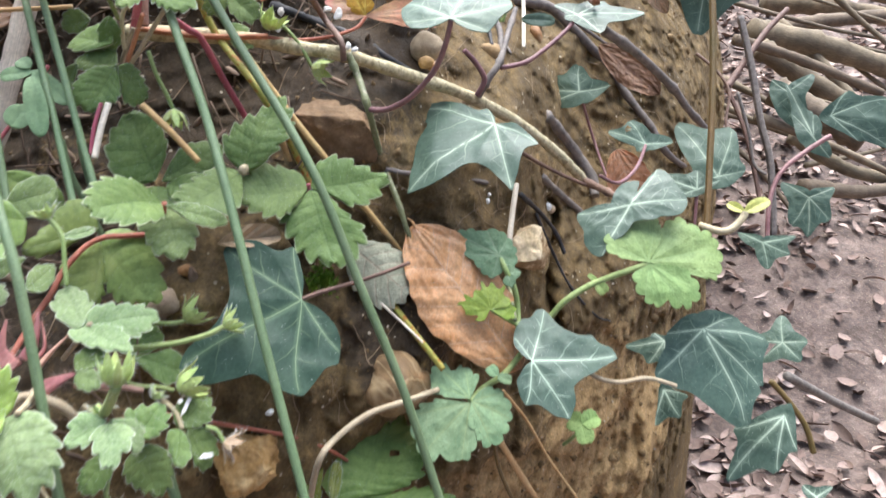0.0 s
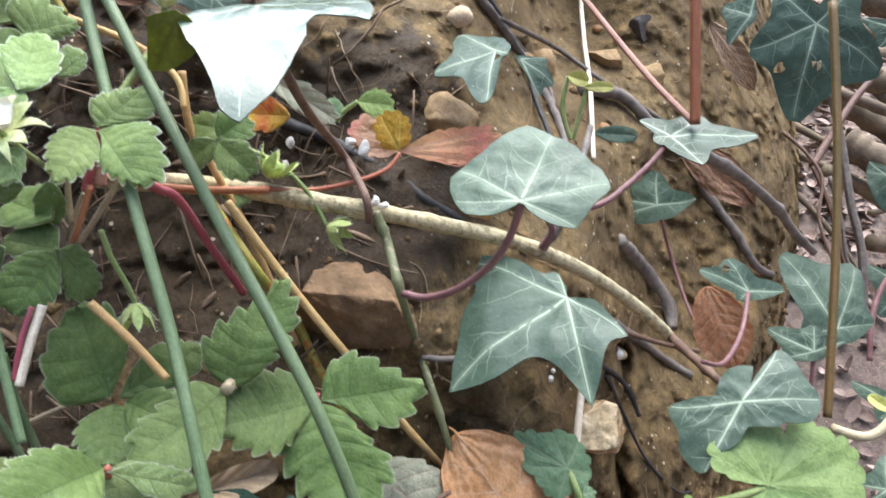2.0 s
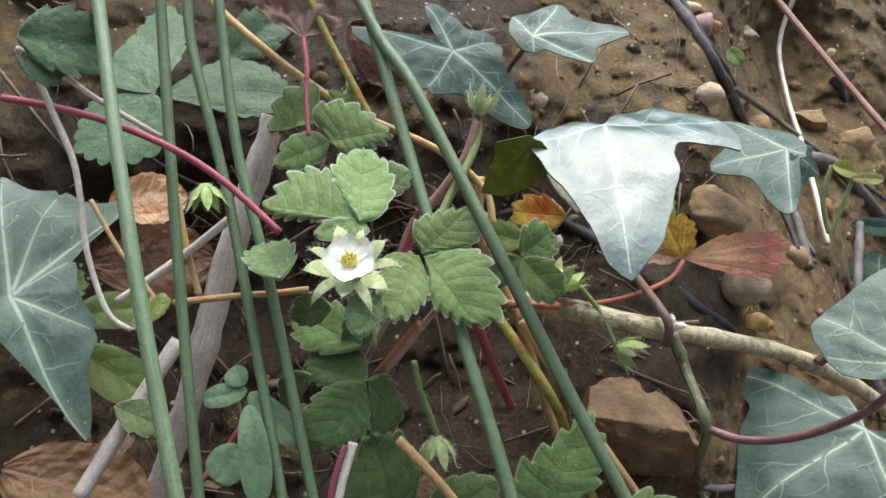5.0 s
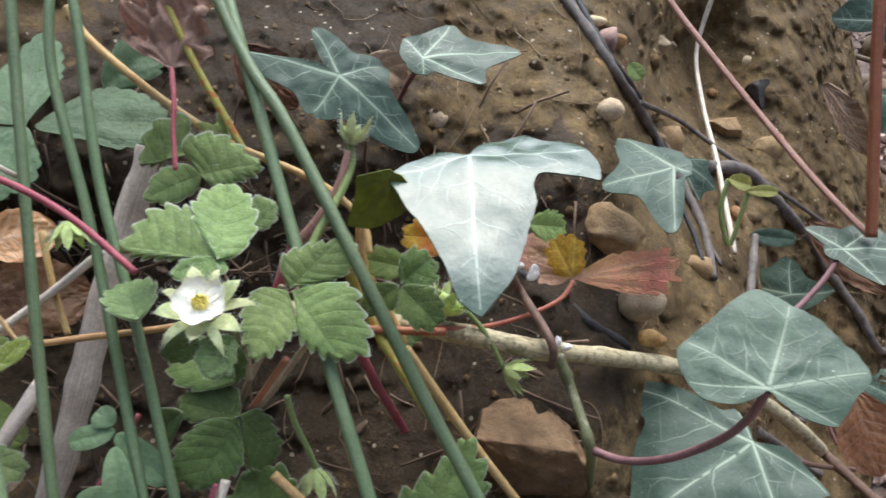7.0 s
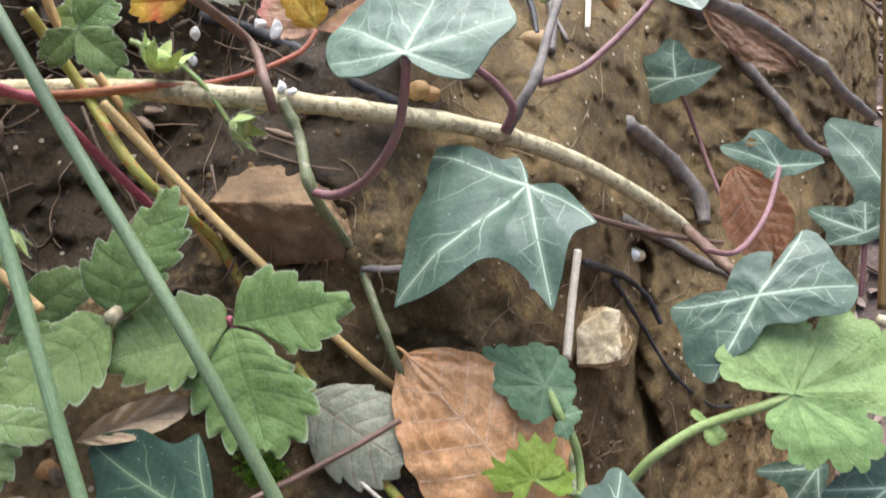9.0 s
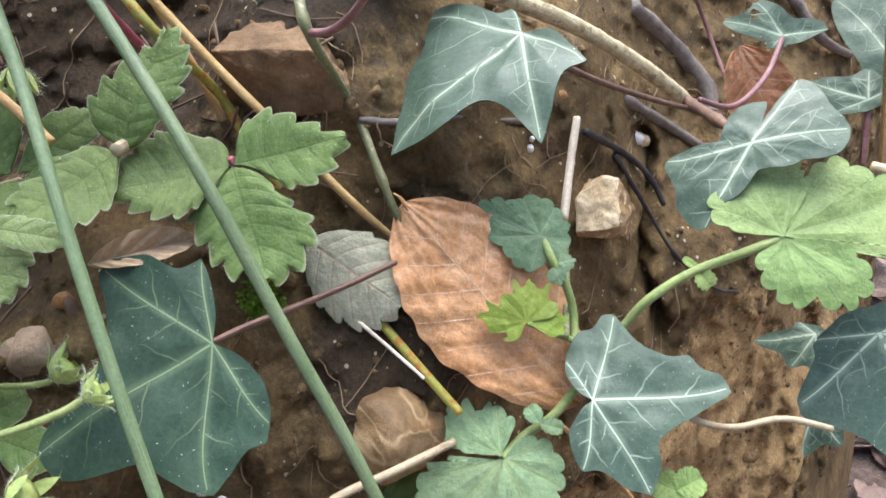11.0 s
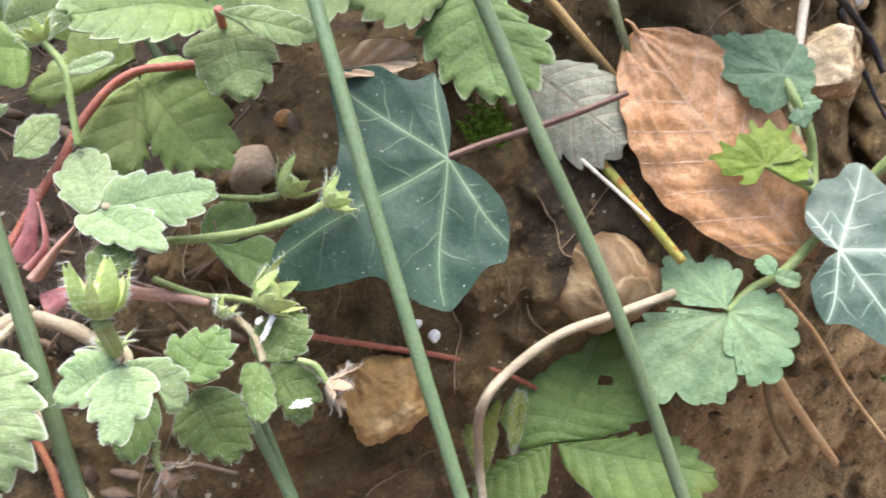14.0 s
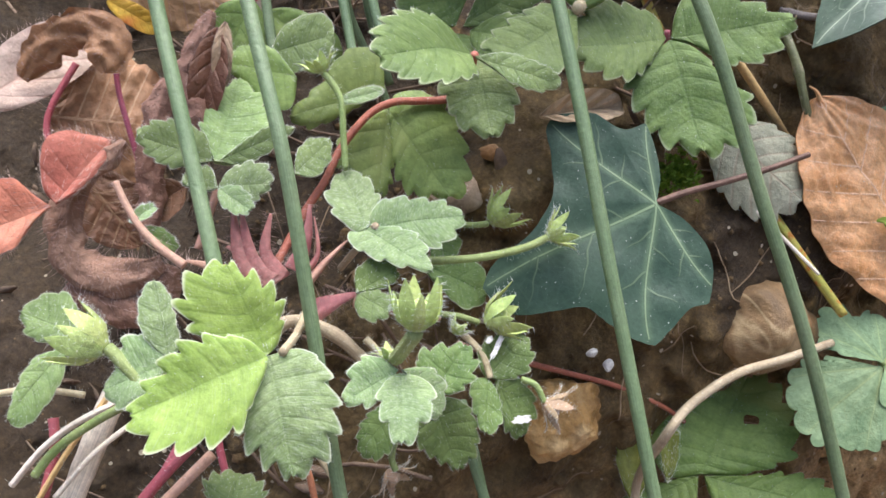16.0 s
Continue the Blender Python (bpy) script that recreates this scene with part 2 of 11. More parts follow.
LITTER = litter_material()
# dark spots also stand for shade in hollows, pale ones for brighter light
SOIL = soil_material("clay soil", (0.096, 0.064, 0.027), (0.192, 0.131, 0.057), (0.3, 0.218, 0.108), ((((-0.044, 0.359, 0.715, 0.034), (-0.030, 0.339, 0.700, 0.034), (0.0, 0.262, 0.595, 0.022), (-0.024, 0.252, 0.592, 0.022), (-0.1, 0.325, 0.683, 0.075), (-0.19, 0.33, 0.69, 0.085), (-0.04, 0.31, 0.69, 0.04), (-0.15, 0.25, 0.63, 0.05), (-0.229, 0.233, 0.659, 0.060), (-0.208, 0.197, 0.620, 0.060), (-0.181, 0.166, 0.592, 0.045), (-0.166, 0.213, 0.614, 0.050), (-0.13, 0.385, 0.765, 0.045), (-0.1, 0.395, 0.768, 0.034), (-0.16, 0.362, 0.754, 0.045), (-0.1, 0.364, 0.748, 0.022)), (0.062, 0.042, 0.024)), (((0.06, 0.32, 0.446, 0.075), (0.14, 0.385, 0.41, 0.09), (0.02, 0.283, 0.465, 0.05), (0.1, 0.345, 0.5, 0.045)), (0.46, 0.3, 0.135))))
CRUMB = soil_material("soil crumbs", (0.12, 0.076, 0.034), (0.23, 0.152, 0.07), (0.36, 0.255, 0.135))
FLOOR = soil_material("muddy forest floor", (0.1, 0.073, 0.062), (0.18, 0.135, 0.118), (0.3, 0.235, 0.21))
IVY = leaf_material("ivy leaf", (0.044, 0.076, 0.055), (0.07, 0.108, 0.078), 0.42, spec=0.32, glow=0.03, wrinkle=0.13, net=(0.092, 0.13, 0.092), rib=(0.5, 0.6, 0.45))
IVY_SHINY = leaf_material("shiny young ivy leaf", (0.05, 0.09, 0.062), (0.085, 0.13, 0.09), 0.22, spec=0.8, glow=0.04, wrinkle=0.13, net=(0.11, 0.155, 0.11), rib=(0.5, 0.58, 0.47))
IVY_OLD = leaf_material("old dark ivy leaf", (0.028, 0.054, 0.034), (0.044, 0.077, 0.048), 0.42, spec=0.26, glow=0.02, wrinkle=0.12, net=(0.054, 0.094, 0.06), rib=(0.28, 0.38, 0.21))
IVY_PALE = leaf_material("pale ivy leaf", (0.058, 0.094, 0.067), (0.09, 0.132, 0.092), 0.42, spec=0.34, glow=0.04, wrinkle=0.13, net=(0.12, 0.162, 0.112), rib=(0.43, 0.52, 0.38))
STRAW = leaf_material("strawberry leaf", (0.17, 0.25, 0.08), (0.25, 0.335, 0.125), 0.58, (0.12, 0.18, 0.055), 6, 0.3, 0.3, sheen=0.08, wrinkle=0.4, fringe=(0.45, 0.5, 0.32), silk=0.16)
STRAW_DARK = leaf_material("deep green strawberry leaf", (0.125, 0.195, 0.053), (0.195, 0.27, 0.083), 0.55, (0.085, 0.14, 0.036), 6, 0.3, 0.3, sheen=0.05, wrinkle=0.4, fringe=(0.42, 0.46, 0.28), silk=0.07)
STRAW_PALE = leaf_material("young hairy strawberry leaf", (0.225, 0.325, 0.125), (0.34, 0.44, 0.21), 0.6, (0.16, 0.25, 0.085), 6, 0.3, 0.3, sheen=0.3, wrinkle=0.35, fringe=(0.75, 0.78, 0.62), silk=0.3)
STRAW_LIME = leaf_material("lime strawberry leaf", (0.29, 0.42, 0.075), (0.4, 0.53, 0.15), 0.6, (0.23, 0.35, 0.07), 6, 0.3, 0.45, sheen=0.25, wrinkle=0.3, fringe=(0.8, 0.82, 0.62), silk=0.12)
STRAW_UNDER = leaf_material("grey leaf underside", (0.27, 0.28, 0.2), (0.43, 0.43, 0.32), 0.7, (0.38, 0.2, 0.14), 6, 0.3, 0.1, sheen=0.2)
STRAW_OLD = leaf_material("olive strawberry leaf", (0.225, 0.32, 0.085), (0.32, 0.41, 0.13), 0.5, (0.16, 0.225, 0.06), 6, 0.4, 0.4, wrinkle=0.3, blotch=(0.33, 0.4, 0.13))
REDLEAF = leaf_material("red autumn leaf", (0.52, 0.16, 0.1), (0.64, 0.28, 0.18), 0.5, (0.46, 0.2, 0.12), 6, 0.3, 0.3, blotch=(0.36, 0.33, 0.13), wrinkle=0.4)
REDLEAF_FAN = leaf_material("red autumn leaf, fan", (0.44, 0.3, 0.12), (0.66, 0.2, 0.17), 0.5, spec=0.35, glow=0.3, wrinkle=0.35, blotch=(0.68, 0.16, 0.19), rib=(0.55, 0.36, 0.22))
YELLOWLEAF = leaf_material("yellow autumn leaf", (0.5, 0.27, 0.03), (0.62, 0.42, 0.05), 0.55, (0.5, 0.22, 0.03), 6, 0.3, 0.25, blotch=(0.55, 0.13, 0.03))
YELLOWLEAF_FAN = leaf_material("yellow autumn leaf, fan", (0.5, 0.27, 0.03), (0.62, 0.42, 0.05), 0.55, spec=0.3, glow=0.25, wrinkle=0.35, blotch=(0.55, 0.13, 0.03), rib=(0.6, 0.45, 0.12))
GEUM = leaf_material("light green avens leaf", (0.27, 0.38, 0.11), (0.36, 0.47, 0.17), 0.55, (0.2, 0.3, 0.08), 7, 0.35, 0.3)
GEUM_FAN = leaf_material("light green avens leaf, fan", (0.235, 0.34, 0.115), (0.32, 0.43, 0.17), 0.55, spec=0.35, glow=0.3, wrinkle=0.35, rib=(0.33, 0.44, 0.18))
GEUM_BLUE = leaf_material("blue-green avens leaf", (0.16, 0.25, 0.125), (0.23, 0.32, 0.17), 0.55, (0.12, 0.19, 0.085), 7, 0.35, 0.2)
GEUM_BLUE_FAN = leaf_material("blue-green avens leaf, fan", (0.16, 0.25, 0.125), (0.23, 0.32, 0.17), 0.55, spec=0.35, glow=0.2, wrinkle=0.35, rib=(0.3, 0.38, 0.17))
GEUM_DARK_FAN = leaf_material("dark round leaf, fan", (0.11, 0.18, 0.095), (0.165, 0.24, 0.13), 0.6, spec=0.3, glow=0.15, wrinkle=0.35, rib=(0.26, 0.33, 0.2))
LIME = leaf_material("lime green young leaf", (0.2, 0.27, 0.035), (0.28, 0.36, 0.06), 0.5, (0.15, 0.22, 0.03), 5, 0.3, 0.3)
LIME_FAN = leaf_material("lime green young leaf, fan", (0.2, 0.27, 0.035), (0.28, 0.36, 0.06), 0.5, spec=0.3, glow=0.3, wrinkle=0.35, rib=(0.3, 0.38, 0.07))
BEECH = leaf_material("dry copper beech leaf", (0.56, 0.26, 0.1), (0.72, 0.41, 0.205), 0.33, spec=0.75, glow=0.24, wrinkle=0.4, net=(0.76, 0.5, 0.3))
BEECH_VEIN = stem_material("pale beech vein", (0.62, 0.38, 0.22), (0.74, 0.5, 0.32), 0.4, streak=False)
COPPER = leaf_material("dull copper-brown dead leaf", (0.3, 0.155, 0.07), (0.45, 0.255, 0.13), 0.5, glow=0.25, spec=0.4, wrinkle=0.5)
COPPER_VEIN = stem_material("copper leaf vein", (0.34, 0.19, 0.1), (0.46, 0.28, 0.16), 0.5, streak=False)
BROWN_VEIN = stem_material("brown leaf vein", (0.14, 0.07, 0.038), (0.23, 0.12, 0.065), 0.5, streak=False)
RUSTLEAF = leaf_material("rust-brown leaf", (0.36, 0.2, 0.11), (0.5, 0.27, 0.17), 0.5, glow=0.15, blotch=(0.58, 0.2, 0.17), rib=(0.45, 0.3, 0.17))
BROWNLEAF = leaf_material("brown dead leaf", (0.12, 0.055, 0.028), (0.21, 0.1, 0.05), 0.5, (0.2, 0.1, 0.055), 9, 0.4, 0.08, wrinkle=0.6)
TANLEAF = leaf_material("tan dead leaf", (0.35, 0.24, 0.15), (0.52, 0.38, 0.26), 0.6, (0.4, 0.28, 0.18), 8, 0.3, 0.1)
RUSH = stem_material("green rush", (0.135, 0.205, 0.095), (0.195, 0.268, 0.138), 0.4, 60, spec=0.5)
STRAWSTEM = stem_material("dry straw", (0.5, 0.29, 0.105), (0.66, 0.46, 0.21), 0.55, 90)
YELLOWSTEM = stem_material("yellow-green dying stem", (0.3, 0.34, 0.06), (0.45, 0.36, 0.08), 0.5, 60, spots=(0.42, 0.18, 0.03))
DEADWOOD = stem_material("grey dead stalk", (0.52, 0.44, 0.35), (0.86, 0.77, 0.64), 0.7, 80)
BARK = stem_material("pale corky ivy bark", (0.38, 0.31, 0.17), (0.62, 0.54, 0.35), 0.8, 330, spots=(0.3, 0.25, 0.15))
GREENTWIG = stem_material("green twig", (0.1, 0.12, 0.055), (0.2, 0.21, 0.1), 0.5, 160, spots=(0.26, 0.24, 0.16))
BROWNTWIG = stem_material("brown twig", (0.1, 0.055, 0.04), (0.2, 0.12, 0.085), 0.6, 200)
GREYROOT = stem_material("grey root", (0.11, 0.095, 0.085), (0.24, 0.205, 0.18), 0.7, 200)
BLACKROOT = stem_material("black root", (0.018, 0.018, 0.02), (0.06, 0.056, 0.058), 0.6, 200)
PURPLE = stem_material("purple petiole", (0.16, 0.07, 0.075), (0.28, 0.15, 0.15), 0.45, 120)
RED = stem_material("red hairy petiole", (0.3, 0.05, 0.075), (0.43, 0.12, 0.15), 0.5, 90)
ORANGERED = stem_material("rust-red runner", (0.32, 0.09, 0.05), (0.45, 0.18, 0.1), 0.5, 90)
PINK = stem_material("pinkish dry stem", (0.42, 0.22, 0.16), (0.56, 0.34, 0.26), 0.5, 90)
OLIVESTEM = stem_material("olive upright stem", (0.13, 0.1, 0.03), (0.19, 0.12, 0.04), 0.45, 40)
RUSSET = stem_material("russet stem", (0.24, 0.085, 0.03), (0.33, 0.14, 0.06), 0.5, 60)
GREENSTALK = stem_material("hairy green stalk", (0.2, 0.28, 0.08), (0.32, 0.38, 0.15), 0.55, 120)
PALESTALK = stem_material("pale brown hairy stalk", (0.36, 0.28, 0.17), (0.5, 0.42, 0.28), 0.6, 120)
BUD = leaf_material("pale green sepal", (0.46, 0.56, 0.17), (0.63, 0.72, 0.32), 0.6, glow=0.35)
# brightened copy of BUD: sunlit, overexposed sepals put into the base colour
SEPAL_LIGHT = leaf_material("sunlit cream-green sepal", (0.66, 0.72, 0.36), (0.8, 0.84, 0.52), 0.6, glow=0.35)
PETAL = leaf_material("white petal", (0.97, 0.96, 0.84), (1.0, 0.99, 0.92), 0.5, glow=0.1, wrinkle=0.08)
CENTRE = leaf_material("yellow flower centre", (0.88, 0.74, 0.12), (0.94, 0.86, 0.3), 0.6, glow=0.2)
HAIR = stem_material("white plant hair", (0.62, 0.65, 0.58), (0.8, 0.82, 0.76), 0.5, streak=False)
REDHAIR = stem_material("reddish plant hair", (0.42, 0.28, 0.24), (0.6, 0.45, 0.4), 0.5, streak=False)
CHALK = stone_material("cream stone", (0.52, 0.38, 0.2), (0.7, 0.56, 0.36), (0.8, 0.69, 0.51))
RIND = stone_material("brown flint rind", (0.2, 0.12, 0.055), (0.36, 0.24, 0.12), (0.55, 0.43, 0.27), 0.6)
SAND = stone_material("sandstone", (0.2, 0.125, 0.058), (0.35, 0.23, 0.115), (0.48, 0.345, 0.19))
# darker copy of SAND: soil-stained sides, their shade put into the colour
SAND_DARK = stone_material("darker sandstone", (0.13, 0.08, 0.04), (0.23, 0.15, 0.075), (0.33, 0.23, 0.13))
GREYSTONE = stone_material("grey-brown stone", (0.26, 0.2, 0.13), (0.4, 0.31, 0.21), (0.52, 0.43, 0.32))
PINKSTONE = stone_material("pinkish stone", (0.34, 0.2, 0.16), (0.5, 0.33, 0.28), (0.6, 0.46, 0.4))
BLACKSTONE = stone_material("dark slaty stone", (0.03, 0.027, 0.026), (0.06, 0.052, 0.05), (0.12, 0.1, 0.09))
OCHRE = stone_material("ochre pebble", (0.17, 0.085, 0.03), (0.38, 0.21, 0.075), (0.6, 0.43, 0.23), 0.5)
BOULDER = stone_material("mottled ochre and grey stone", (0.115, 0.075, 0.038), (0.25, 0.155, 0.072), (0.37, 0.27, 0.155), 0.5, (0.48, 0.36, 0.2))
SHELL = stone_material("white shell", (0.62, 0.6, 0.56), (0.75, 0.73, 0.7), (0.84, 0.83, 0.8), 0.4)
WOODS = stem_material("unseen wood ring", (0.03, 0.035, 0.018), (0.09, 0.1, 0.05), 0.9, 2, streak=False)
BRUSH = stem_material("weathered fallen wood", (0.11, 0.085, 0.058), (0.27, 0.21, 0.14), 0.8, 24)
SHEATH = leaf_material("crimson crown sheath", (0.5, 0.17, 0.18), (0.72, 0.4, 0.36), 0.45, glow=0.4)
HAIRYLEAF = leaf_material("withered pinkish-brown hairy leaf", (0.2, 0.105, 0.07), (0.38, 0.23, 0.165), 0.6, glow=0.05, spec=0.3, wrinkle=0.9)
WITHERED = leaf_material("withered pinkish-brown leaf", (0.58, 0.39, 0.3), (0.74, 0.55, 0.44), 0.6, spec=0.3, glow=0.5, wrinkle=0.7, rib=(0.56, 0.38, 0.3))
STRAW_RICH = leaf_material("rich green strawberry leaf", (0.125, 0.2, 0.042), (0.195, 0.28, 0.072), 0.5, (0.085, 0.14, 0.03), 6, 0.4, 0.3, wrinkle=0.5, blotch=(0.2, 0.245, 0.06))
PINKUNDER = leaf_material("pinkish leaf underside", (0.36, 0.25, 0.2), (0.52, 0.4, 0.34), 0.65, (0.4, 0.2, 0.16), 6, 0.3, 0.15, sheen=0.2)
OLIVEFOLD = leaf_material("olive ivy underside", (0.14, 0.17, 0.025), (0.22, 0.24, 0.045), 0.5, glow=0.5, rib=(0.26, 0.28, 0.06))
SHOOT = leaf_material("yellow-green ivy shoot", (0.48, 0.47, 0.12), (0.6, 0.58, 0.22), 0.5, glow=0.3)
PALEWOOD = stem_material("bleached broken wood", (0.52, 0.44, 0.33), (0.7, 0.63, 0.5), 0.7, 90)
DEBRIS = stem_material("brown plant debris", (0.09, 0.06, 0.04), (0.26, 0.18, 0.12), 0.8, 60, streak=False)
STRAW_SHINY = leaf_material("shiny grey-green strawberry leaf", (0.09, 0.15, 0.075), (0.135, 0.2, 0.105), 0.42, spec=0.22, glow=0.15, wrinkle=0.4, rib=(0.12, 0.18, 0.095))
STRAW_HAIRY = leaf_material("frosted hairy strawberry leaf", (0.2, 0.3, 0.085), (0.3, 0.4, 0.14), 0.6, (0.14, 0.21, 0.06), 6, 0.35, 0.35, sheen=0.12, wrinkle=0.35, fringe=(0.75, 0.78, 0.64), silk=0.13)
ROOTLET = stem_material("brown rootlet", (0.16, 0.1, 0.06), (0.34, 0.24, 0.15), 0.7, 90, streak=False)
MOSS = leaf_material("bright moss", (0.12, 0.22, 0.015), (0.24, 0.38, 0.03), 0.6, glow=0.2)


# ---- building helpers ----
def joined(name, verts, faces, mat, parent=None, uvs=None, label=""):
    """One mesh object from plain lists; uvs, if given, one pair a vertex."""
    me = bpy.data.meshes.new(name)
    me.from_pydata([tuple(v) for v in verts], [], faces)
    if uvs is not None:
        layer = me.uv_layers.new(name="UVMap")
        idx = np.empty(len(me.loops), np.int32)
        me.loops.foreach_get("vertex_index", idx)
        layer.data.foreach_set("uv", np.asarray(uvs, np.float32)[idx].ravel())
    me.polygons.foreach_set("use_smooth", [True] * len(me.polygons))
    for one in mat if isinstance(mat, tuple) else (mat,):
        me.materials.append(one)
    ob = new(name, me)
    if parent is not None:
        ob.parent = parent
    if label:
        ob["label"] = label
    return ob


def empty(name, place, label, category, group=""):
    ob = new(name)
    ob.empty_display_size = 0.01
    ob.location = place
    return tagged(ob, label, category, group)


def frame_of(base, tip, normal):
    """The pose of a leaf: x from base to tip, z near the normal."""
    x = (Vector(tip) - Vector(base)).normalized()
    z = Vector(normal)
    z = (z - x * z.dot(x)).normalized()
    y = z.cross(x)
    return Matrix(((x[0], y[0], z[0], base[0]), (x[1], y[1], z[1], base[1]), (x[2], y[2], z[2], base[2]), (0, 0, 0, 1)))


def doubled(verts, faces, uvs, rim, thick, up=(0, 0, 1)):
    """Gives a sheet its thickness: a second layer below, and a closed rim."""
    n = len(verts)
    u = Vector(up) * thick
    verts = verts + [Vector(v) - u for v in verts]
    faces = faces + [tuple(i + n for i in reversed(f)) for f in faces]
    k, uvs = 2 * n, uvs + uvs
    for layer in (0, n):
        verts = verts + [verts[i + layer] for i in rim]
        uvs = uvs + [uvs[i] for i in rim]
    m = len(rim)
    faces += [(k + (i + 1) % m, k + i, k + i + m, k + (i + 1) % m + m) for i in range(m)]
    return verts, faces, uvs


def hair_mesh(roots, length, width, rng):
    """Fine tapered hairs: roots are pairs of place and direction."""
    verts, faces = [], []
    for p, d in roots:
        d = (d + Vector((rng.uniform(-1, 1), rng.uniform(-1, 1), rng.uniform(-1, 1))) * 0.45).normalized()
        s = d.orthogonal().normalized() * width
        s.rotate(Matrix.Rotation(rng.uniform(0, 6.28), 3, d))
        k, h = len(verts), length * rng.uniform(0.5, 1.3)
        o = d.cross(s)
        verts += [p + s, p - s * 0.5 + o * 0.8, p - s * 0.5 - o * 0.8, p + d * h]
        faces += [(k, k + 1, k + 3), (k + 1, k + 2, k + 3), (k + 2, k, k + 3)]
    return verts, faces


def smooth_line(points, steps=8):
    """A smooth line through the points."""
    pts = [Vector(p) for p in points]
    if len(pts) == 2:
        return [pts[0].lerp(pts[1], i / steps) for i in range(steps + 1)]
    out = []
    for i in range(len(pts) - 1):
        a, b = pts[max(i - 1, 0)], pts[i]
        c, d = pts[i + 1], pts[min(i + 2, len(pts) - 1)]
        for k in range(steps):
            s = k / steps
            out.append(0.5 * (2 * b + (c - a) * s + (2 * a - 5 * b + 4 * c - d) * s * s + (3 * b - a - 3 * c + d) * s ** 3))
    return out + [pts[-1]]


def tube(name, points, r0, r1, mat, parent=None, label="", lumps=0.0, sides=9, steps=8, flat=1.0, nodes=0, hairs=0, hair_mat=None, ridges=0.0, hair=0.0012):
    """A stem along a smooth line, thick r0 at its start and r1 at its end. The points are world places."""
    line = smooth_line(points, steps)
    origin = parent.matrix_world.translation if parent is not None else line[0].copy()
    if parent is not None:
        origin = parent.location
    rng = random.Random(len(line) * 7 + int(abs(line[0].x) * 1e5))
    verts, faces, uvs, along = [], [], [], 0.0
    side = None
    roots = []
    for i, p in enumerate(line):
        d = (line[min(i + 1, len(line) - 1)] - line[max(i - 1, 0)]).normalized()
        side = d.orthogonal().normalized() if side is None else (side - d * side.dot(d)).normalized()
        up = d.cross(side)
        along += (p - line[i - 1]).length if i else 0
        f = i / (len(line) - 1)
        r = r0 + (r1 - r0) * f
        r *= 1 + lumps * (noise.noise(Vector((along * 90, r0 * 900, 3.1))) + 0.6 * noise.noise(Vector((along * 330, 7.7, r0 * 700))))
        if nodes:
            g = abs((f * nodes) % 1.0 - 0.5)
            r *= 1 + 0.4 * max(0, 1 - g * 9)
        for k in range(sides + 1):
            a = 6.28318 * k / sides
            rr = r * (1 + ridges * (1 if k % 2 else -1)) * (1 + lumps * 0.5 * noise.noise(Vector((math.cos(a) * 2, math.sin(a) * 2, along * 260))))
            off = side * math.cos(a) * rr + up * math.sin(a) * rr * flat
            verts.append(p + off - origin)
            uvs.append((along * 20, k / sides))
            if hairs and rng.random() < hairs and k < sides:
                roots.append((p + off - origin, off.normalized()))
    m = sides + 1
    for i in range(len(line) - 1):
        for k in range(sides):
            faces.append((i * m + k, i * m + k + 1, (i + 1) * m + k + 1, (i + 1) * m + k))
    n = len(verts)
    verts += [line[0] - origin, line[-1] - origin]
    uvs += [(0, 0), (along * 20, 0)]
    faces += [(n, k + 1, k) for k in range(sides)]
    e = (len(line) - 1) * m
    faces += [(n + 1, e + k, e + k + 1) for k in range(sides)]
    ob = joined(name, verts, faces, mat, parent, uvs, label)
    if parent is None:
        ob.location = origin
    if roots:
        hv, hf = hair_mesh(roots, hair, 0.00003, rng)
        joined("hairs", hv, hf, hair_mat or HAIR, ob)
    return ob


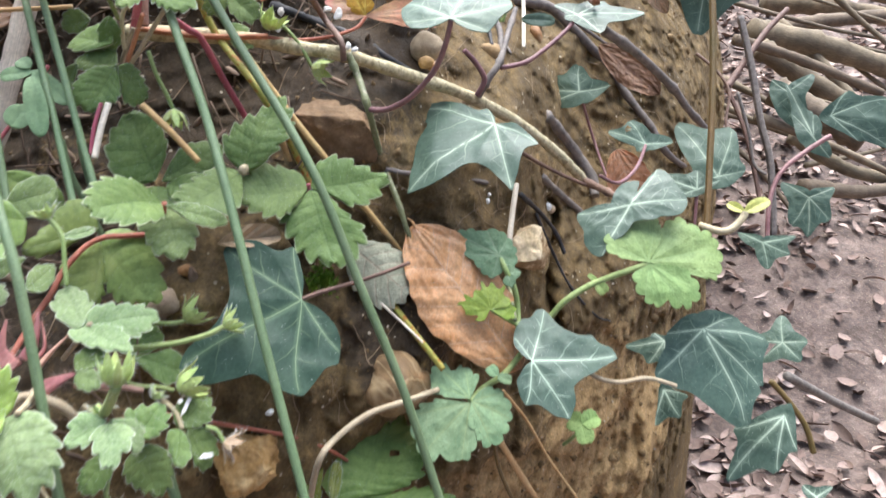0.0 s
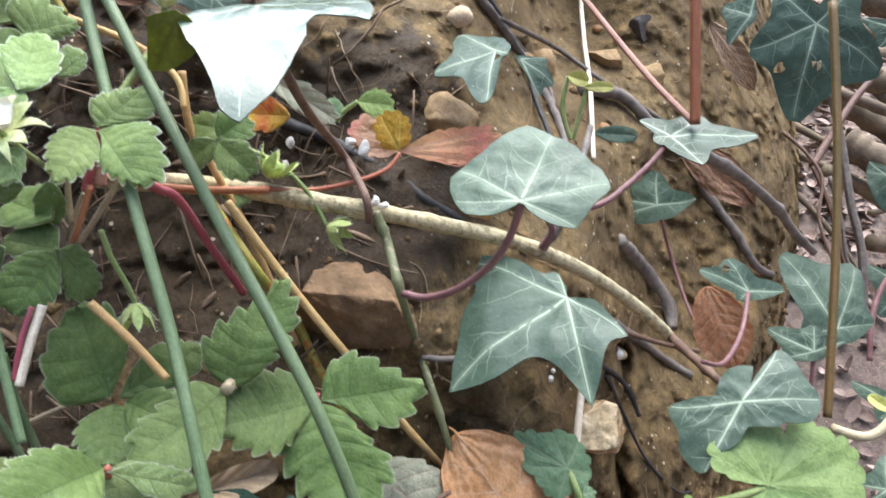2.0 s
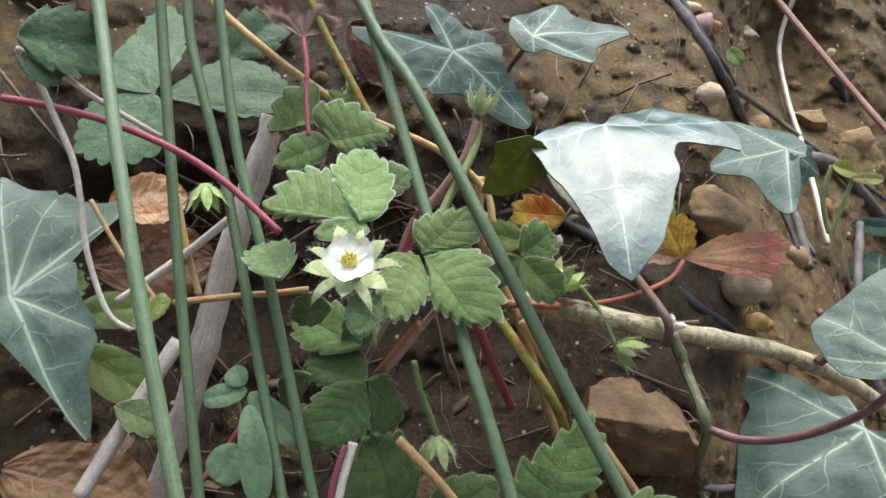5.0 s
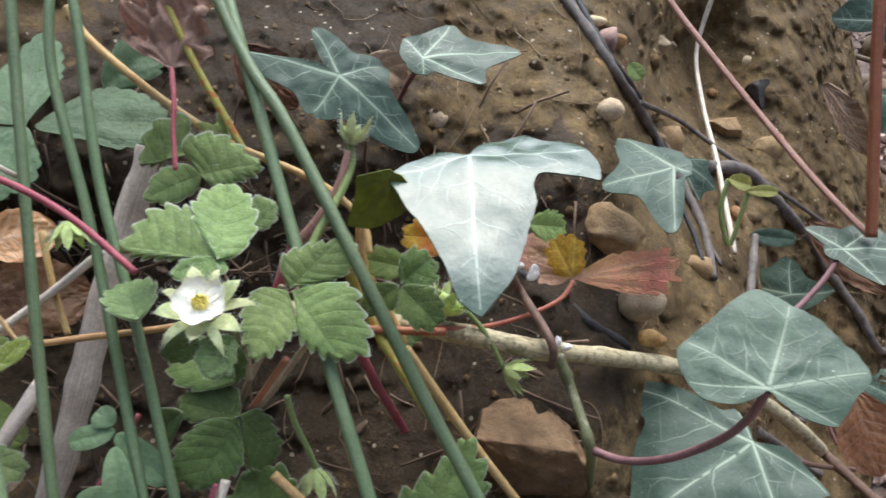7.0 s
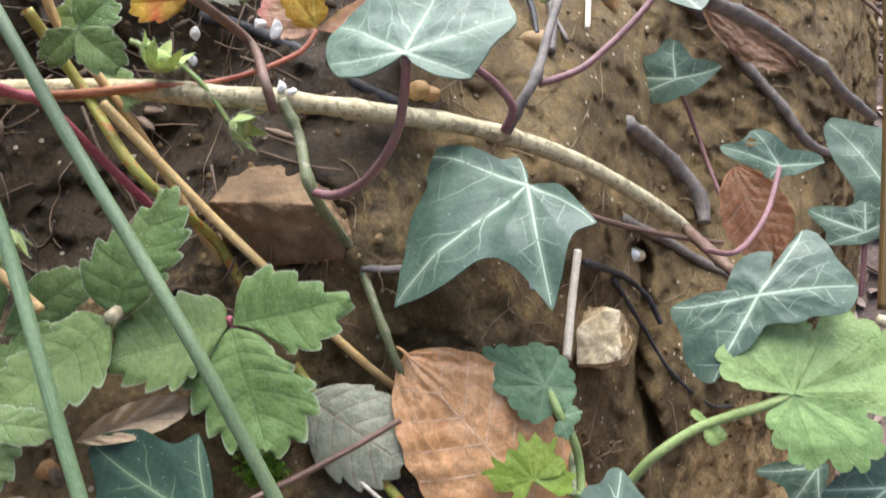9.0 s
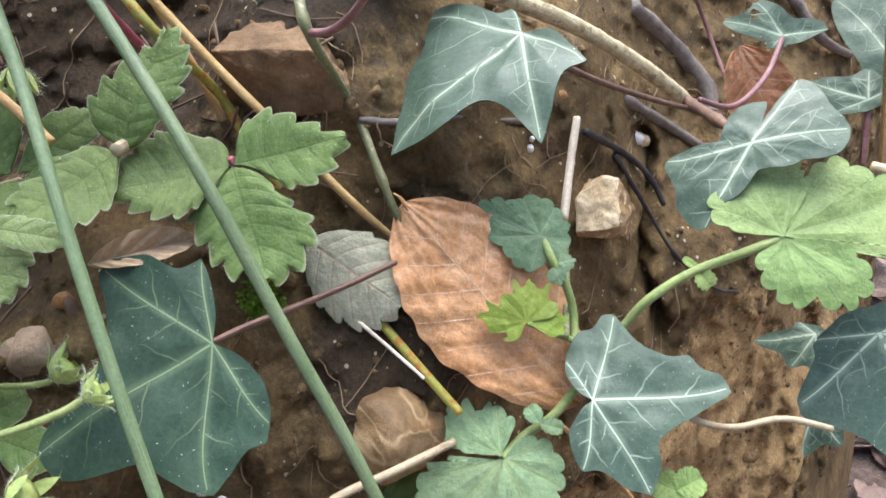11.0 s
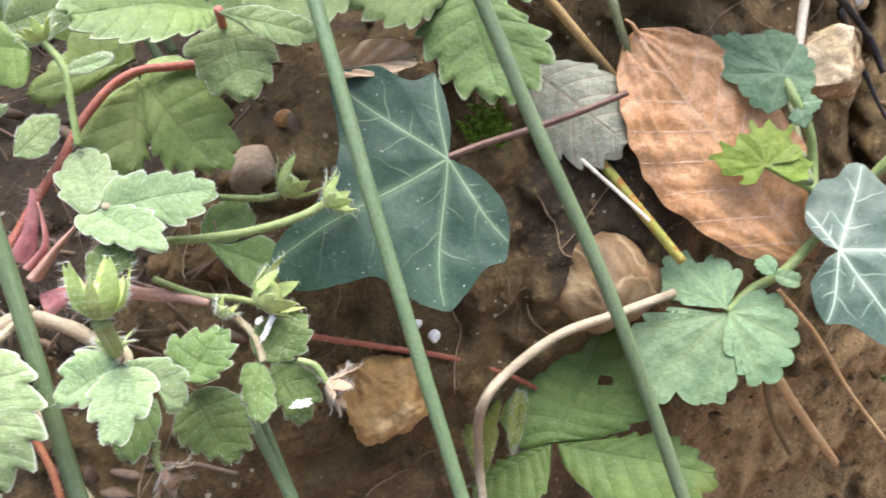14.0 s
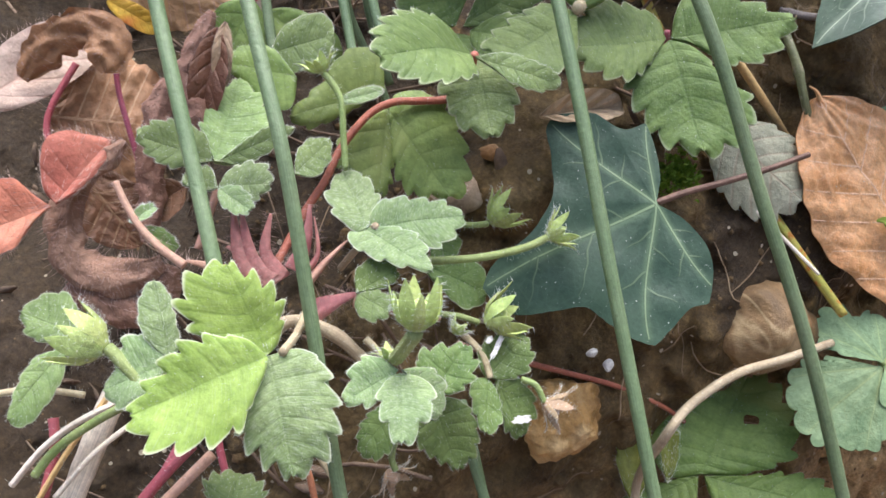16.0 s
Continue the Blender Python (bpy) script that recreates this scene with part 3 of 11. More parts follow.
def margin_line(keys, teeth=None, n=230):
    """The margin of a lobed leaf, as angles and lengths. keys: (angle, millimetres, sharpness) of the lobe tips and bays in turn,
    from one side of the stalk to the other. teeth: how many, how deep (mm), and how blunt (a small power is blunt)."""
    pts = [Vector((math.cos(radians(a)), math.sin(radians(a)), 0)) * r / 1000 for a, r, _ in keys]
    pts = [pts[0] * 0.08] + pts + [pts[-1] * 0.08]
    sharp = [0] + [q for _, _, q in keys] + [0]
    whole = sum((b - a).length for a, b in zip(pts, pts[1:]))
    line = []
    for i in range(len(pts) - 1):
        a, b = pts[i], pts[i + 1]
        step = (b - a).length
        ends = []
        for j, along in ((i, b - a), (i + 1, b - a)):
            mean = (pts[min(j + 1, len(pts) - 1)] - pts[max(j - 1, 0)]) * 0.5
            t = mean * (1 - sharp[j]) + along * sharp[j]
            ends.append(t.normalized() * min(t.length, step * 1.1) if t.length > 1e-9 else t)
        m = max(3, round(n * step / whole))
        for k in range(m):
            u = k / m
            line.append((2 * u**3 - 3 * u * u + 1) * a + (u**3 - 2 * u * u + u) * ends[0] + (3 * u * u - 2 * u**3) * b + (u**3 - u * u) * ends[1])
    line.append(pts[-1])
    if teeth:
        count, deep, power = teeth
        gone, far = 0.0, [0.0]
        for a, b in zip(line, line[1:]):
            gone += (b - a).length
            far.append(gone)
        cut = []
        for i, p in enumerate(line):
            u = far[i] / gone
            d = (line[min(i + 1, len(line) - 1)] - line[max(i - 1, 0)]).normalized()
            show = min(1, max(0, u - 0.1) * 12, max(0, 0.9 - u) * 12)
            wave = abs(math.sin(math.pi * count * (u + 0.006 * math.sin(u * 23)))) ** power - 0.6
            cut.append(p + Vector((d.y, -d.x, 0)) * wave * deep / 1000 * show * (0.75 + 0.5 * abs(math.sin(u * 9))))
        line = cut
    ang = np.degrees(np.unwrap([math.atan2(p.y, p.x) for p in line]))
    ang += 360 * round((keys[len(keys) // 2][0] - ang[len(ang) // 2]) / 360)
    return np.maximum.accumulate(ang + np.arange(len(ang)) * 1e-3), np.array([p.length for p in line])


def ivy_blade(lobes, sinus, droop, bulge, seed, holes=(), notch=0.16, ribs=9, sparse=False, rounded=False, rim_keys=None, teeth=None, arch=0.0, broad=1.0):
    """An ivy blade in its own pose. lobes: angle in degrees from the middle lobe and length in metres, one for each lobe or, where
    rim_keys draw the margin, for each main vein. arch: how fast it bends down towards its tip. broad: how broad its veins are.
    Returns the mesh lists of the blade and of its raised veins."""
    rng = random.Random(seed)
    ribbed = sorted(lobes[:ribs])
    lobes = sorted(lobes)
    reach = max(r for _, r in lobes)
    angles = [a for a, _ in lobes]
    back = ((angles[0] + 360 + angles[-1]) / 2)
    keys = [(back - 360, notch * reach)] + lobes + [(back, notch * reach)]
    if rim_keys:
        rim_a, rim_r = margin_line(rim_keys, teeth, 420 if teeth else 230)
        keys = [(float(rim_a[0]), 0), (float(rim_a[-1]), 0)]

    def margin(a):
        if rim_keys:
            return float(np.interp(a, rim_a, rim_r))
        if rounded:
            # a smooth line through the lobes and the bays between them
            k = max(i for i in range(len(keys) - 1) if keys[i][0] <= a + 1e-6)
            q = [keys[max(0, min(len(keys) - 1, k + j))][1] for j in (-1, 0, 1, 2)]
            s = max(0, min(1, (a - keys[k][0]) / max(keys[k + 1][0] - keys[k][0], 1e-6)))
            m0, m1 = 0.4 * (q[2] - q[0]), 0.4 * (q[3] - q[1])
            return (2 * s**3 - 3 * s * s + 1) * q[1] + (s**3 - 2 * s * s + s) * m0 + (3 * s * s - 2 * s**3) * q[2] + (s**3 - s * s) * m1
        for (a0, r0), (a1, r1) in zip(keys, keys[1:]):
            if a0 <= a <= a1:
                s = (a - a0) / max(a1 - a0, 1e-6)
                # chord between two lobe tips, drawn in to a sinus
                t0, t1 = math.radians(a0), math.radians(a1)
                if a0 == keys[0][0] or a1 == keys[-1][0]:
                    w = s if a0 == keys[0][0] else 1 - s
                    r_n, r_l = (r0, r1) if a0 == keys[0][0] else (r1, r0)
                    gap = math.radians(a1 - a0)
                    chord = r_n * r_l * math.sin(gap) / max(1e-6, r_n * math.sin(gap * w) + r_l * math.sin(gap * (1 - w))) if gap < 2.9 else r_n
                    return chord * (1 + 0.3 * math.sin(math.pi * w) ** 0.8)
                lin = r0 * (1 - s) + r1 * s
                chord = r0 * r1 * math.sin(t1 - t0) / max(1e-6, r0 * math.sin(math.radians(a) - t0) + r1 * math.sin(t1 - math.radians(a))) if a1 - a0 < 150 else lin * 0.6
                k = math.sin(math.pi * s) ** 0.75
                full = lin * (1 + 0.05 * math.sin(math.pi * s))
                target = chord * (1 - sinus)
                e = min(s, 1 - s) * 2
                round_ = 1 - 0.06 * max(0, 1 - e * 7) ** 2
                return (full * (1 - k) + target * k) * round_
        return notch * reach

    ph = rng.uniform(0, 9)

    def height(x, y):
        r = math.hypot(x, y) / reach
        a = math.degrees(math.atan2(y, x))
        d = min(abs((a - b + 180) % 360 - 180) for b in angles)
        z = -droop * r * r * reach + bulge * reach * min(d / 30, 1) * r * (1.2 - r)
        z += reach * 0.035 * noise.noise(Vector((x / reach * 2.2 + ph, y / reach * 2.2, ph)))
        z += reach * 0.012 * noise.noise(Vector((x / reach * 7 + ph, y / reach * 7, 2 * ph)))
        return z - arch * max(x, 0) ** 2

    rings, n = 16, len(rim_a) - 1 if rim_keys else 176
    lo, hi = keys[0][0], keys[-1][0]
    verts, faces, uvs = [Vector((0, 0, height(0, 0)))], [], [(0, 0)]
    wob = [1 + 0.016 * noise.noise(Vector((i * 0.14, ph, 1))) + 0.005 * noise.noise(Vector((i * 0.5, ph, 5))) for i in range(n + 1)]
    for j in range(1, rings + 1):
        f = (j / rings) ** 0.85
        for i in range(n + 1):
            a = rim_a[i] if rim_keys else lo + (hi - lo) * i / n
            r = (rim_r[i] if rim_keys else margin(a)) * f * (wob[i] if j == rings and not teeth else 1)
            x, y = r * math.cos(math.radians(a)), r * math.sin(math.radians(a))
            verts.append(Vector((x, y, height(x, y))))
            uvs.append((x / reach, y / reach))
    m = n + 1
    gone = bitten(verts, holes)
    for i in range(n):
        faces.append((0, 1 + i, 2 + i))
    for j in range(rings - 1):
        for i in range(n):
            a = 1 + j * m + i
            if not gone.issuperset((a, a + m, a + m + 1, a + 1)):
                faces.append((a, a + m, a + m + 1, a + 1))
    rim = [1 + (rings - 1) * m + i for i in range(m)]
    blade = doubled(verts, faces, uvs, rim, 0.00035)
    vv, vf, soft_lines, pale = [], [], [], []

    def vein(points, w0, w1, s0=0.6, s1=0.3):
        k = len(vv)
        for i, p in enumerate(points):
            f = i / (len(points) - 1)
            q = points[min(i + 1, len(points) - 1)] - points[max(i - 1, 0)]
            s = Vector((-q.y, q.x, 0)).normalized() * (w0 + (w1 - w0) * f) * broad * 1.6
            for o, lift, bright in ((s, 0.00002, 0.0), (s * 0.35, 0.00004, 0.85), (s * -0.35, 0.00004, 0.85), (-s, 0.00002, 0.0)):
                g = p + o
                vv.append(Vector((g.x, g.y, height(g.x, g.y) + lift)))
                pale.append(bright * (s0 + (s1 - s0) * f))
        for i in range(len(points) - 1):
            a = k + 4 * i
            vf.extend((a + q, a + q + 1, a + q + 5, a + q + 4) for q in range(3))

    def room(p):
        a = math.degrees(math.atan2(p.y, p.x))
        a = a if lo <= a <= hi else a + 360 if a < lo else a - 360
        return margin(max(lo, min(hi, a))), a

    for q, (a, r) in enumerate(ribbed):
        left = (ribbed[q + 1][0] - a) / 2 if q + 1 < len(ribbed) else 70
        right = (a - ribbed[q - 1][0]) / 2 if q else 70
        bend = rng.uniform(-9, 9)
        end = margin(a) * 0.97
        main = []
        for i in range(17):
            f = i / 16
            t = math.radians(a + bend * f * (1 - f) * 2)
            main.append(Vector((math.cos(t), math.sin(t), 0)) * end * f)
        big = r / reach
        vein(main, (0.0003 if sparse else 0.00046) * (0.45 + 0.55 * big), 0.00016, 1.0, 0.75)
        soft_lines.append((main, 0.0012 * (0.4 + 0.6 * big)))
        for sgn, gap in ((1, left), (-1, right)):
            rows = []
            for i in (4, 9) if sparse or big < 0.75 else (3, 8, 12):
                i += rng.choice((-1, 0, 0, 1)) + (1 if sgn > 0 else 0)
                p, line = main[i].copy(), [main[i].copy()]
                t = a + sgn * rng.uniform(44, 62)
                step, kink = reach * 0.035, rng.uniform(-1, 1)
                for k in range(16):
                    t += 15 * math.sin(k * 1.7 + kink * 5) * (k > 0)
                    p = p + Vector((math.cos(math.radians(t)), math.sin(math.radians(t)), 0)) * step
                    t -= sgn * rng.uniform(1.0, 6.5) * (1 if k > 3 else -0.5)
                    limit, ang = room(p)
                    if p.length > limit * 0.93 or abs(ang - a) > gap:
                        break
                    line.append(p.copy())
                if len(line) > 2:
                    vein(smooth_line(line, 2), 0.00024, 0.00012, rng.uniform(0.35, 0.6), 0.15)
                    rows.append(line)
            for one, two in zip(rows, rows[1:] if not sparse else []):
                u, w = one[min(len(one) - 1, int(len(one) * rng.uniform(0.45, 0.75)))], two[int(len(two) * rng.uniform(0.3, 0.6))]
                side = Vector((-(w - u).y, (w - u).x, 0)) * rng.uniform(-0.22, 0.22)
                vein([u.lerp(w, k / 5) + side * math.sin(math.pi * k / 5) for k in range(6)], 0.00018, 0.00014, 0.22, 0.16)
                if len(one) > 5 and rng.random() < 0.5:
                    e = one[int(len(one) * 0.8)]
                    d = (main[-1] - main[0]).normalized() * reach * 0.1
                    tail = [e + d * k / 3 + Vector((-d.y, d.x, 0)) * sgn * 0.1 * k for k in range(4)]
                    if all(p.length < room(p)[0] * 0.93 for p in tail):
                        vein(tail, 0.00014, 0.00008, 0.26, 0.1)
    # how near each point of the blade lies to a vein
    flat = np.array([(p.x, p.y) for p in blade[0]])
    near_vein = np.zeros(len(flat))
    for line, w in soft_lines:
        q = np.array([(p.x, p.y) for p in line])
        for k, (a, b) in enumerate(zip(q, q[1:])):
            ab = b - a
            f = np.clip(((flat - a) @ ab) / max(ab @ ab, 1e-12), 0, 1)
            d = np.hypot(*(flat - a - f[:, None] * ab).T)
            fade = 1 - 0.5 * k / len(q)
            near_vein = np.maximum(near_vein, np.clip(1.5 - d / w, 0, 1) * fade * 0.22)
    return blade, (vv, vf, pale), near_vein


def ivy(label, base, tip, normal, lobes, sinus=0.25, droop=0.12, bulge=0.05, mat=None, sparse=False, seed=1, petiole=(), thick=0.0009, stalk=None, holes=(), notch=0.16, ribs=9, rounded=False, rim_keys=None, arch=0.0, broad=1.0):
    """An ivy leaf: blade, veins and, where it shows, petiole."""
    thing = empty("ivy_leaf", base, label, "ivy leaf", "ivy leaves on the bank")
    m = frame_of(base, tip, normal)
    blade, veins, near_vein = ivy_blade(lobes, sinus, droop, bulge, seed, holes, notch, ribs, sparse, rounded, rim_keys, None, arch, broad)
    turn = m.to_3x3()
    ob = joined("blade", [turn @ v for v in blade[0]], blade[1], mat or IVY, thing, blade[2])
    ob.data.attributes.new("vein", "FLOAT", "POINT").data.foreach_set("value", near_vein.astype(np.float32))
    net = joined("vein_network", [turn @ v for v in veins[0]], veins[1], mat or IVY, thing, label="pale raised veins")
    net.data.attributes.new("vein", "FLOAT", "POINT").data.foreach_set("value", np.array(veins[2], np.float32))
    if petiole:
        tube("petiole", petiole, thick, thick * 0.85, stalk or PURPLE, thing, label="slender purplish petiole")
    return thing


def fan(name, thing, base, tip, normal, rim_keys, ribs, mat, teeth=None, seed=1, droop=0.1, bulge=0.1, broad=0.7, label="", hair=0.0, holes=(), crumple=0.0):
    """A fan-shaped leaflet: a blade with a drawn, toothed margin, its veins and its hairs."""
    m = frame_of(base, tip, normal).to_3x3()
    o = Vector(base) - thing.location
    blade, veins, near_vein = ivy_blade(ribs, 0, droop, bulge, seed, holes, rim_keys=rim_keys, teeth=teeth, broad=broad)
    if crumple:
        for sheet in (blade[0], veins[0]):
            for k, v in enumerate(sheet):
                sheet[k] = v + Vector((0.4, 0.4, 1)) * crumple * v.length * (noise.noise(v * 190 + Vector((seed, 0, -190 * v.z))) + 0.5 * noise.noise(v * 480 + Vector((0, seed, -480 * v.z))))
    ob = joined(name, [m @ v + o for v in blade[0]], blade[1], mat, thing, blade[2], label)
    ob.data.attributes.new("vein", "FLOAT", "POINT").data.foreach_set("value", near_vein.astype(np.float32))
    net = joined("vein_network", [m @ v + o for v in veins[0]], veins[1], mat, ob, label="fine paler veins")
    net.data.attributes.new("vein", "FLOAT", "POINT").data.foreach_set("value", np.array(veins[2], np.float32))
    if hair:
        rng = random.Random(seed)
        flat = [v for v in blade[0][: len(blade[0]) // 3]]
        roots = [(m @ p + o, m @ Vector((p.x, p.y, 0.2 * p.length + 1e-4))) for p in (flat[rng.randrange(len(flat))] for _ in range(220))]
        hv, hf = hair_mesh(roots, hair, 0.00003, rng)
        joined("hairs", hv, hf, HAIR, ob, label="fine white hairs")
    return ob


def dry_blade(thing, base, tip, normal, width, mat, vein, pairs=8, seed=1, cup=0.12, bend=0.1, crinkle=1.0, name="blade"):
    """A beech-like dry leaf: an oval blade pleated along straight side veins, with a wavy margin and raised veins."""
    m = frame_of(base, tip, normal).to_3x3()
    o = Vector(base) - thing.location
    length = (Vector(tip) - Vector(base)).length
    rows, cols, ph = 110, 44, seed * 3.7

    def place(u, v):
        q = u * pairs - abs(v) * 0.85
        w = width * max(0.0, math.sin(math.pi * min(1, max(0, u)) ** 0.88)) ** 0.62
        w *= 1 + abs(v) ** 4 * (0.02 * math.sin(2 * math.pi * q) + 0.05 * noise.noise(Vector((u * 6, ph, 1 if v > 0 else 7))))
        x = length * (u + 0.09 * abs(v) * math.sin(math.pi * u))
        z = cup * abs(v) ** 1.6 * w - bend * length * u * u
        z += crinkle * 0.0032 * length * math.cos(2 * math.pi * q) * min(1, abs(v) * 2.2) * math.sin(math.pi * u)
        z += crinkle * length * (0.035 * noise.noise(Vector((u * 2.4 + ph, v * 1.6, ph))) + 0.012 * noise.noise(Vector((u * 9, v * 6, ph))) + 0.004 * noise.noise(Vector((u * 26, v * 17, ph))))
        z -= crinkle * 0.16 * width * max(0, abs(v) - 0.7) ** 2 * 11 * noise.noise(Vector((u * 3.2, ph + (3 if v > 0 else 0), 4)))
        return Vector((x, v * w, z))

    verts = [place(i / rows, 2 * j / cols - 1) for i in range(rows + 1) for j in range(cols + 1)]
    uvs = [(i / rows, j / cols) for i in range(rows + 1) for j in range(cols + 1)]
    c = cols + 1
    faces = [(i * c + j, (i + 1) * c + j, (i + 1) * c + j + 1, i * c + j + 1) for i in range(rows) for j in range(cols)]
    rim = [i * c for i in range(rows + 1)] + [rows * c + j for j in range(1, cols)] + [i * c + cols for i in range(rows, -1, -1)] + list(range(cols - 1, 0, -1))
    sheet = doubled(verts, faces, uvs, rim, 0.0003)
    ob = joined(name, [m @ v + o for v in sheet[0]], sheet[1], mat, thing, sheet[2])
    vv, vf = [], []

    def strip(line, w0, w1):
        k = len(vv)
        for i, p in enumerate(line):
            d = line[min(i + 1, len(line) - 1)] - line[max(i - 1, 0)]
            s = Vector((-d.y, d.x, 0)).normalized() * (w0 + (w1 - w0) * i / (len(line) - 1))
            for off, lift in ((s, 0.00002), (Vector(), 0.0001), (-s, 0.00002)):
                vv.append(m @ (p + off + Vector((0, 0, lift))) + o)
        vf.extend(f for i in range(len(line) - 1) for f in ((k + 3 * i, k + 3 * i + 1, k + 3 * i + 4, k + 3 * i + 3), (k + 3 * i + 1, k + 3 * i + 2, k + 3 * i + 5, k + 3 * i + 4)))

    strip([place(i / 40, 0) for i in range(40)], 0.0004, 0.0002)
    for side in (-1, 1):
        for k in range(pairs):
            start = (k + 0.5 + (0.12 if side > 0 else 0)) / pairs
            run = [place(start + 0.85 / pairs * f / 14, side * f / 14 * 0.985) for f in range(15) if start + 0.85 / pairs * f / 14 < 0.99]
            if len(run) > 3:
                strip(run, 0.00026, 0.00014)
    joined("vein_network", vv, vf, vein, ob, label="thin raised side veins")
    return ob


def smear(place, normal, length, width, turn, seed):
    """A dried white bird dropping: a thin splash with a ragged edge."""
    n = Vector(normal).normalized()
    a = n.orthogonal().normalized()
    a.rotate(Matrix.Rotation(turn, 3, n))
    b = n.cross(a)
    rim, verts = 40, [Vector(n) * 0.0004]
    for i in range(rim):
        t = 6.28318 * i / rim
        r = 1 + 0.55 * noise.noise(Vector((math.cos(t) * 2, math.sin(t) * 2, seed))) + 0.3 * noise.noise(Vector((math.cos(t) * 6, math.sin(t) * 6, seed)))
        verts.append(a * math.cos(t) * r * length / 2 + b * math.sin(t) * r * width / 2 + n * 0.00028)
    faces = [(0, 1 + i, 1 + (i + 1) % rim) for i in range(rim)]
    sheet = doubled(verts, faces, [(0, 0)] * len(verts), list(range(1, rim + 1)), 0.0005, n)
    ob = joined("dropping", sheet[0], sheet[1], SHELL)
    ob.location = place
    return tagged(ob, "white bird dropping dried on a strawberry leaf", "bird dropping", "bird droppings")


def broken_stone(name, corners, mats, label, seed=1, edge=0.0009, rough=0.0006, fresh=None, category="stone", group="stones in the bank"):
    """A broken stone: the faces between its corners (in millimetres from their mean), with worn edges and a rough skin.
    Faces turned along fresh (a broken side, or a top painted as lit) take the second material."""
    rng = random.Random(seed)
    mean = sum((Vector(c) for c in corners), Vector()) / len(corners)
    bm = bmesh.new()
    for c in corners:
        bm.verts.new(Vector(c) - mean)
    bmesh.ops.convex_hull(bm, input=bm.verts)
    bmesh.ops.dissolve_limit(bm, angle_limit=0.16, verts=bm.verts, edges=bm.edges)
    bmesh.ops.bevel(bm, geom=list(bm.edges), offset=edge, segments=2, profile=0.6, affect="EDGES")
    bmesh.ops.triangulate(bm, faces=bm.faces)
    for _ in range(4):
        long = [e for e in bm.edges if e.calc_length() > 0.0013]
        if long:
            bmesh.ops.subdivide_edges(bm, edges=long, cuts=1)
            bmesh.ops.triangulate(bm, faces=bm.faces)
    bm.normal_update()
    shift = Vector((rng.uniform(0, 9), rng.uniform(0, 9), rng.uniform(0, 9)))
    for v in bm.verts:
        p = v.co * 100 + shift
        v.co += v.normal * rough * (1.6 * noise.noise(p * 0.9) + 0.9 * noise.noise(p * 2.6) + 0.6 * noise.noise(p * 6))
    bm.normal_update()
    for f in bm.faces:
        f.smooth = True
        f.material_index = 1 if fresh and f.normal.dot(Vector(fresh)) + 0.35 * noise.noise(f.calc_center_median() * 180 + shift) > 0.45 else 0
    me = bpy.data.meshes.new(name)
    bm.to_mesh(me)
    bm.free()
    for one in mats:
        me.materials.append(one)
    ob = new(name, me)
    ob.location = mean
    return tagged(ob, label, category, group)


def bitten(verts, holes):
    """Draws the vertices inside a hole out to its uneven rim and tells which they were."""
    gone = set()
    for hx, hy, hr in holes:
        for i, p in enumerate(verts):
            d = Vector((p.x - hx, p.y - hy, 0))
            if 1e-9 < d.length < hr:
                gone.add(i)
                a = math.atan2(d.y, d.x)
                d = d.normalized() * hr * (1 + 0.18 * math.sin(3 * a + hx * 900) + 0.1 * math.sin(5 * a))
                verts[i] = Vector((hx + d.x, hy + d.y, p.z))
    return gone


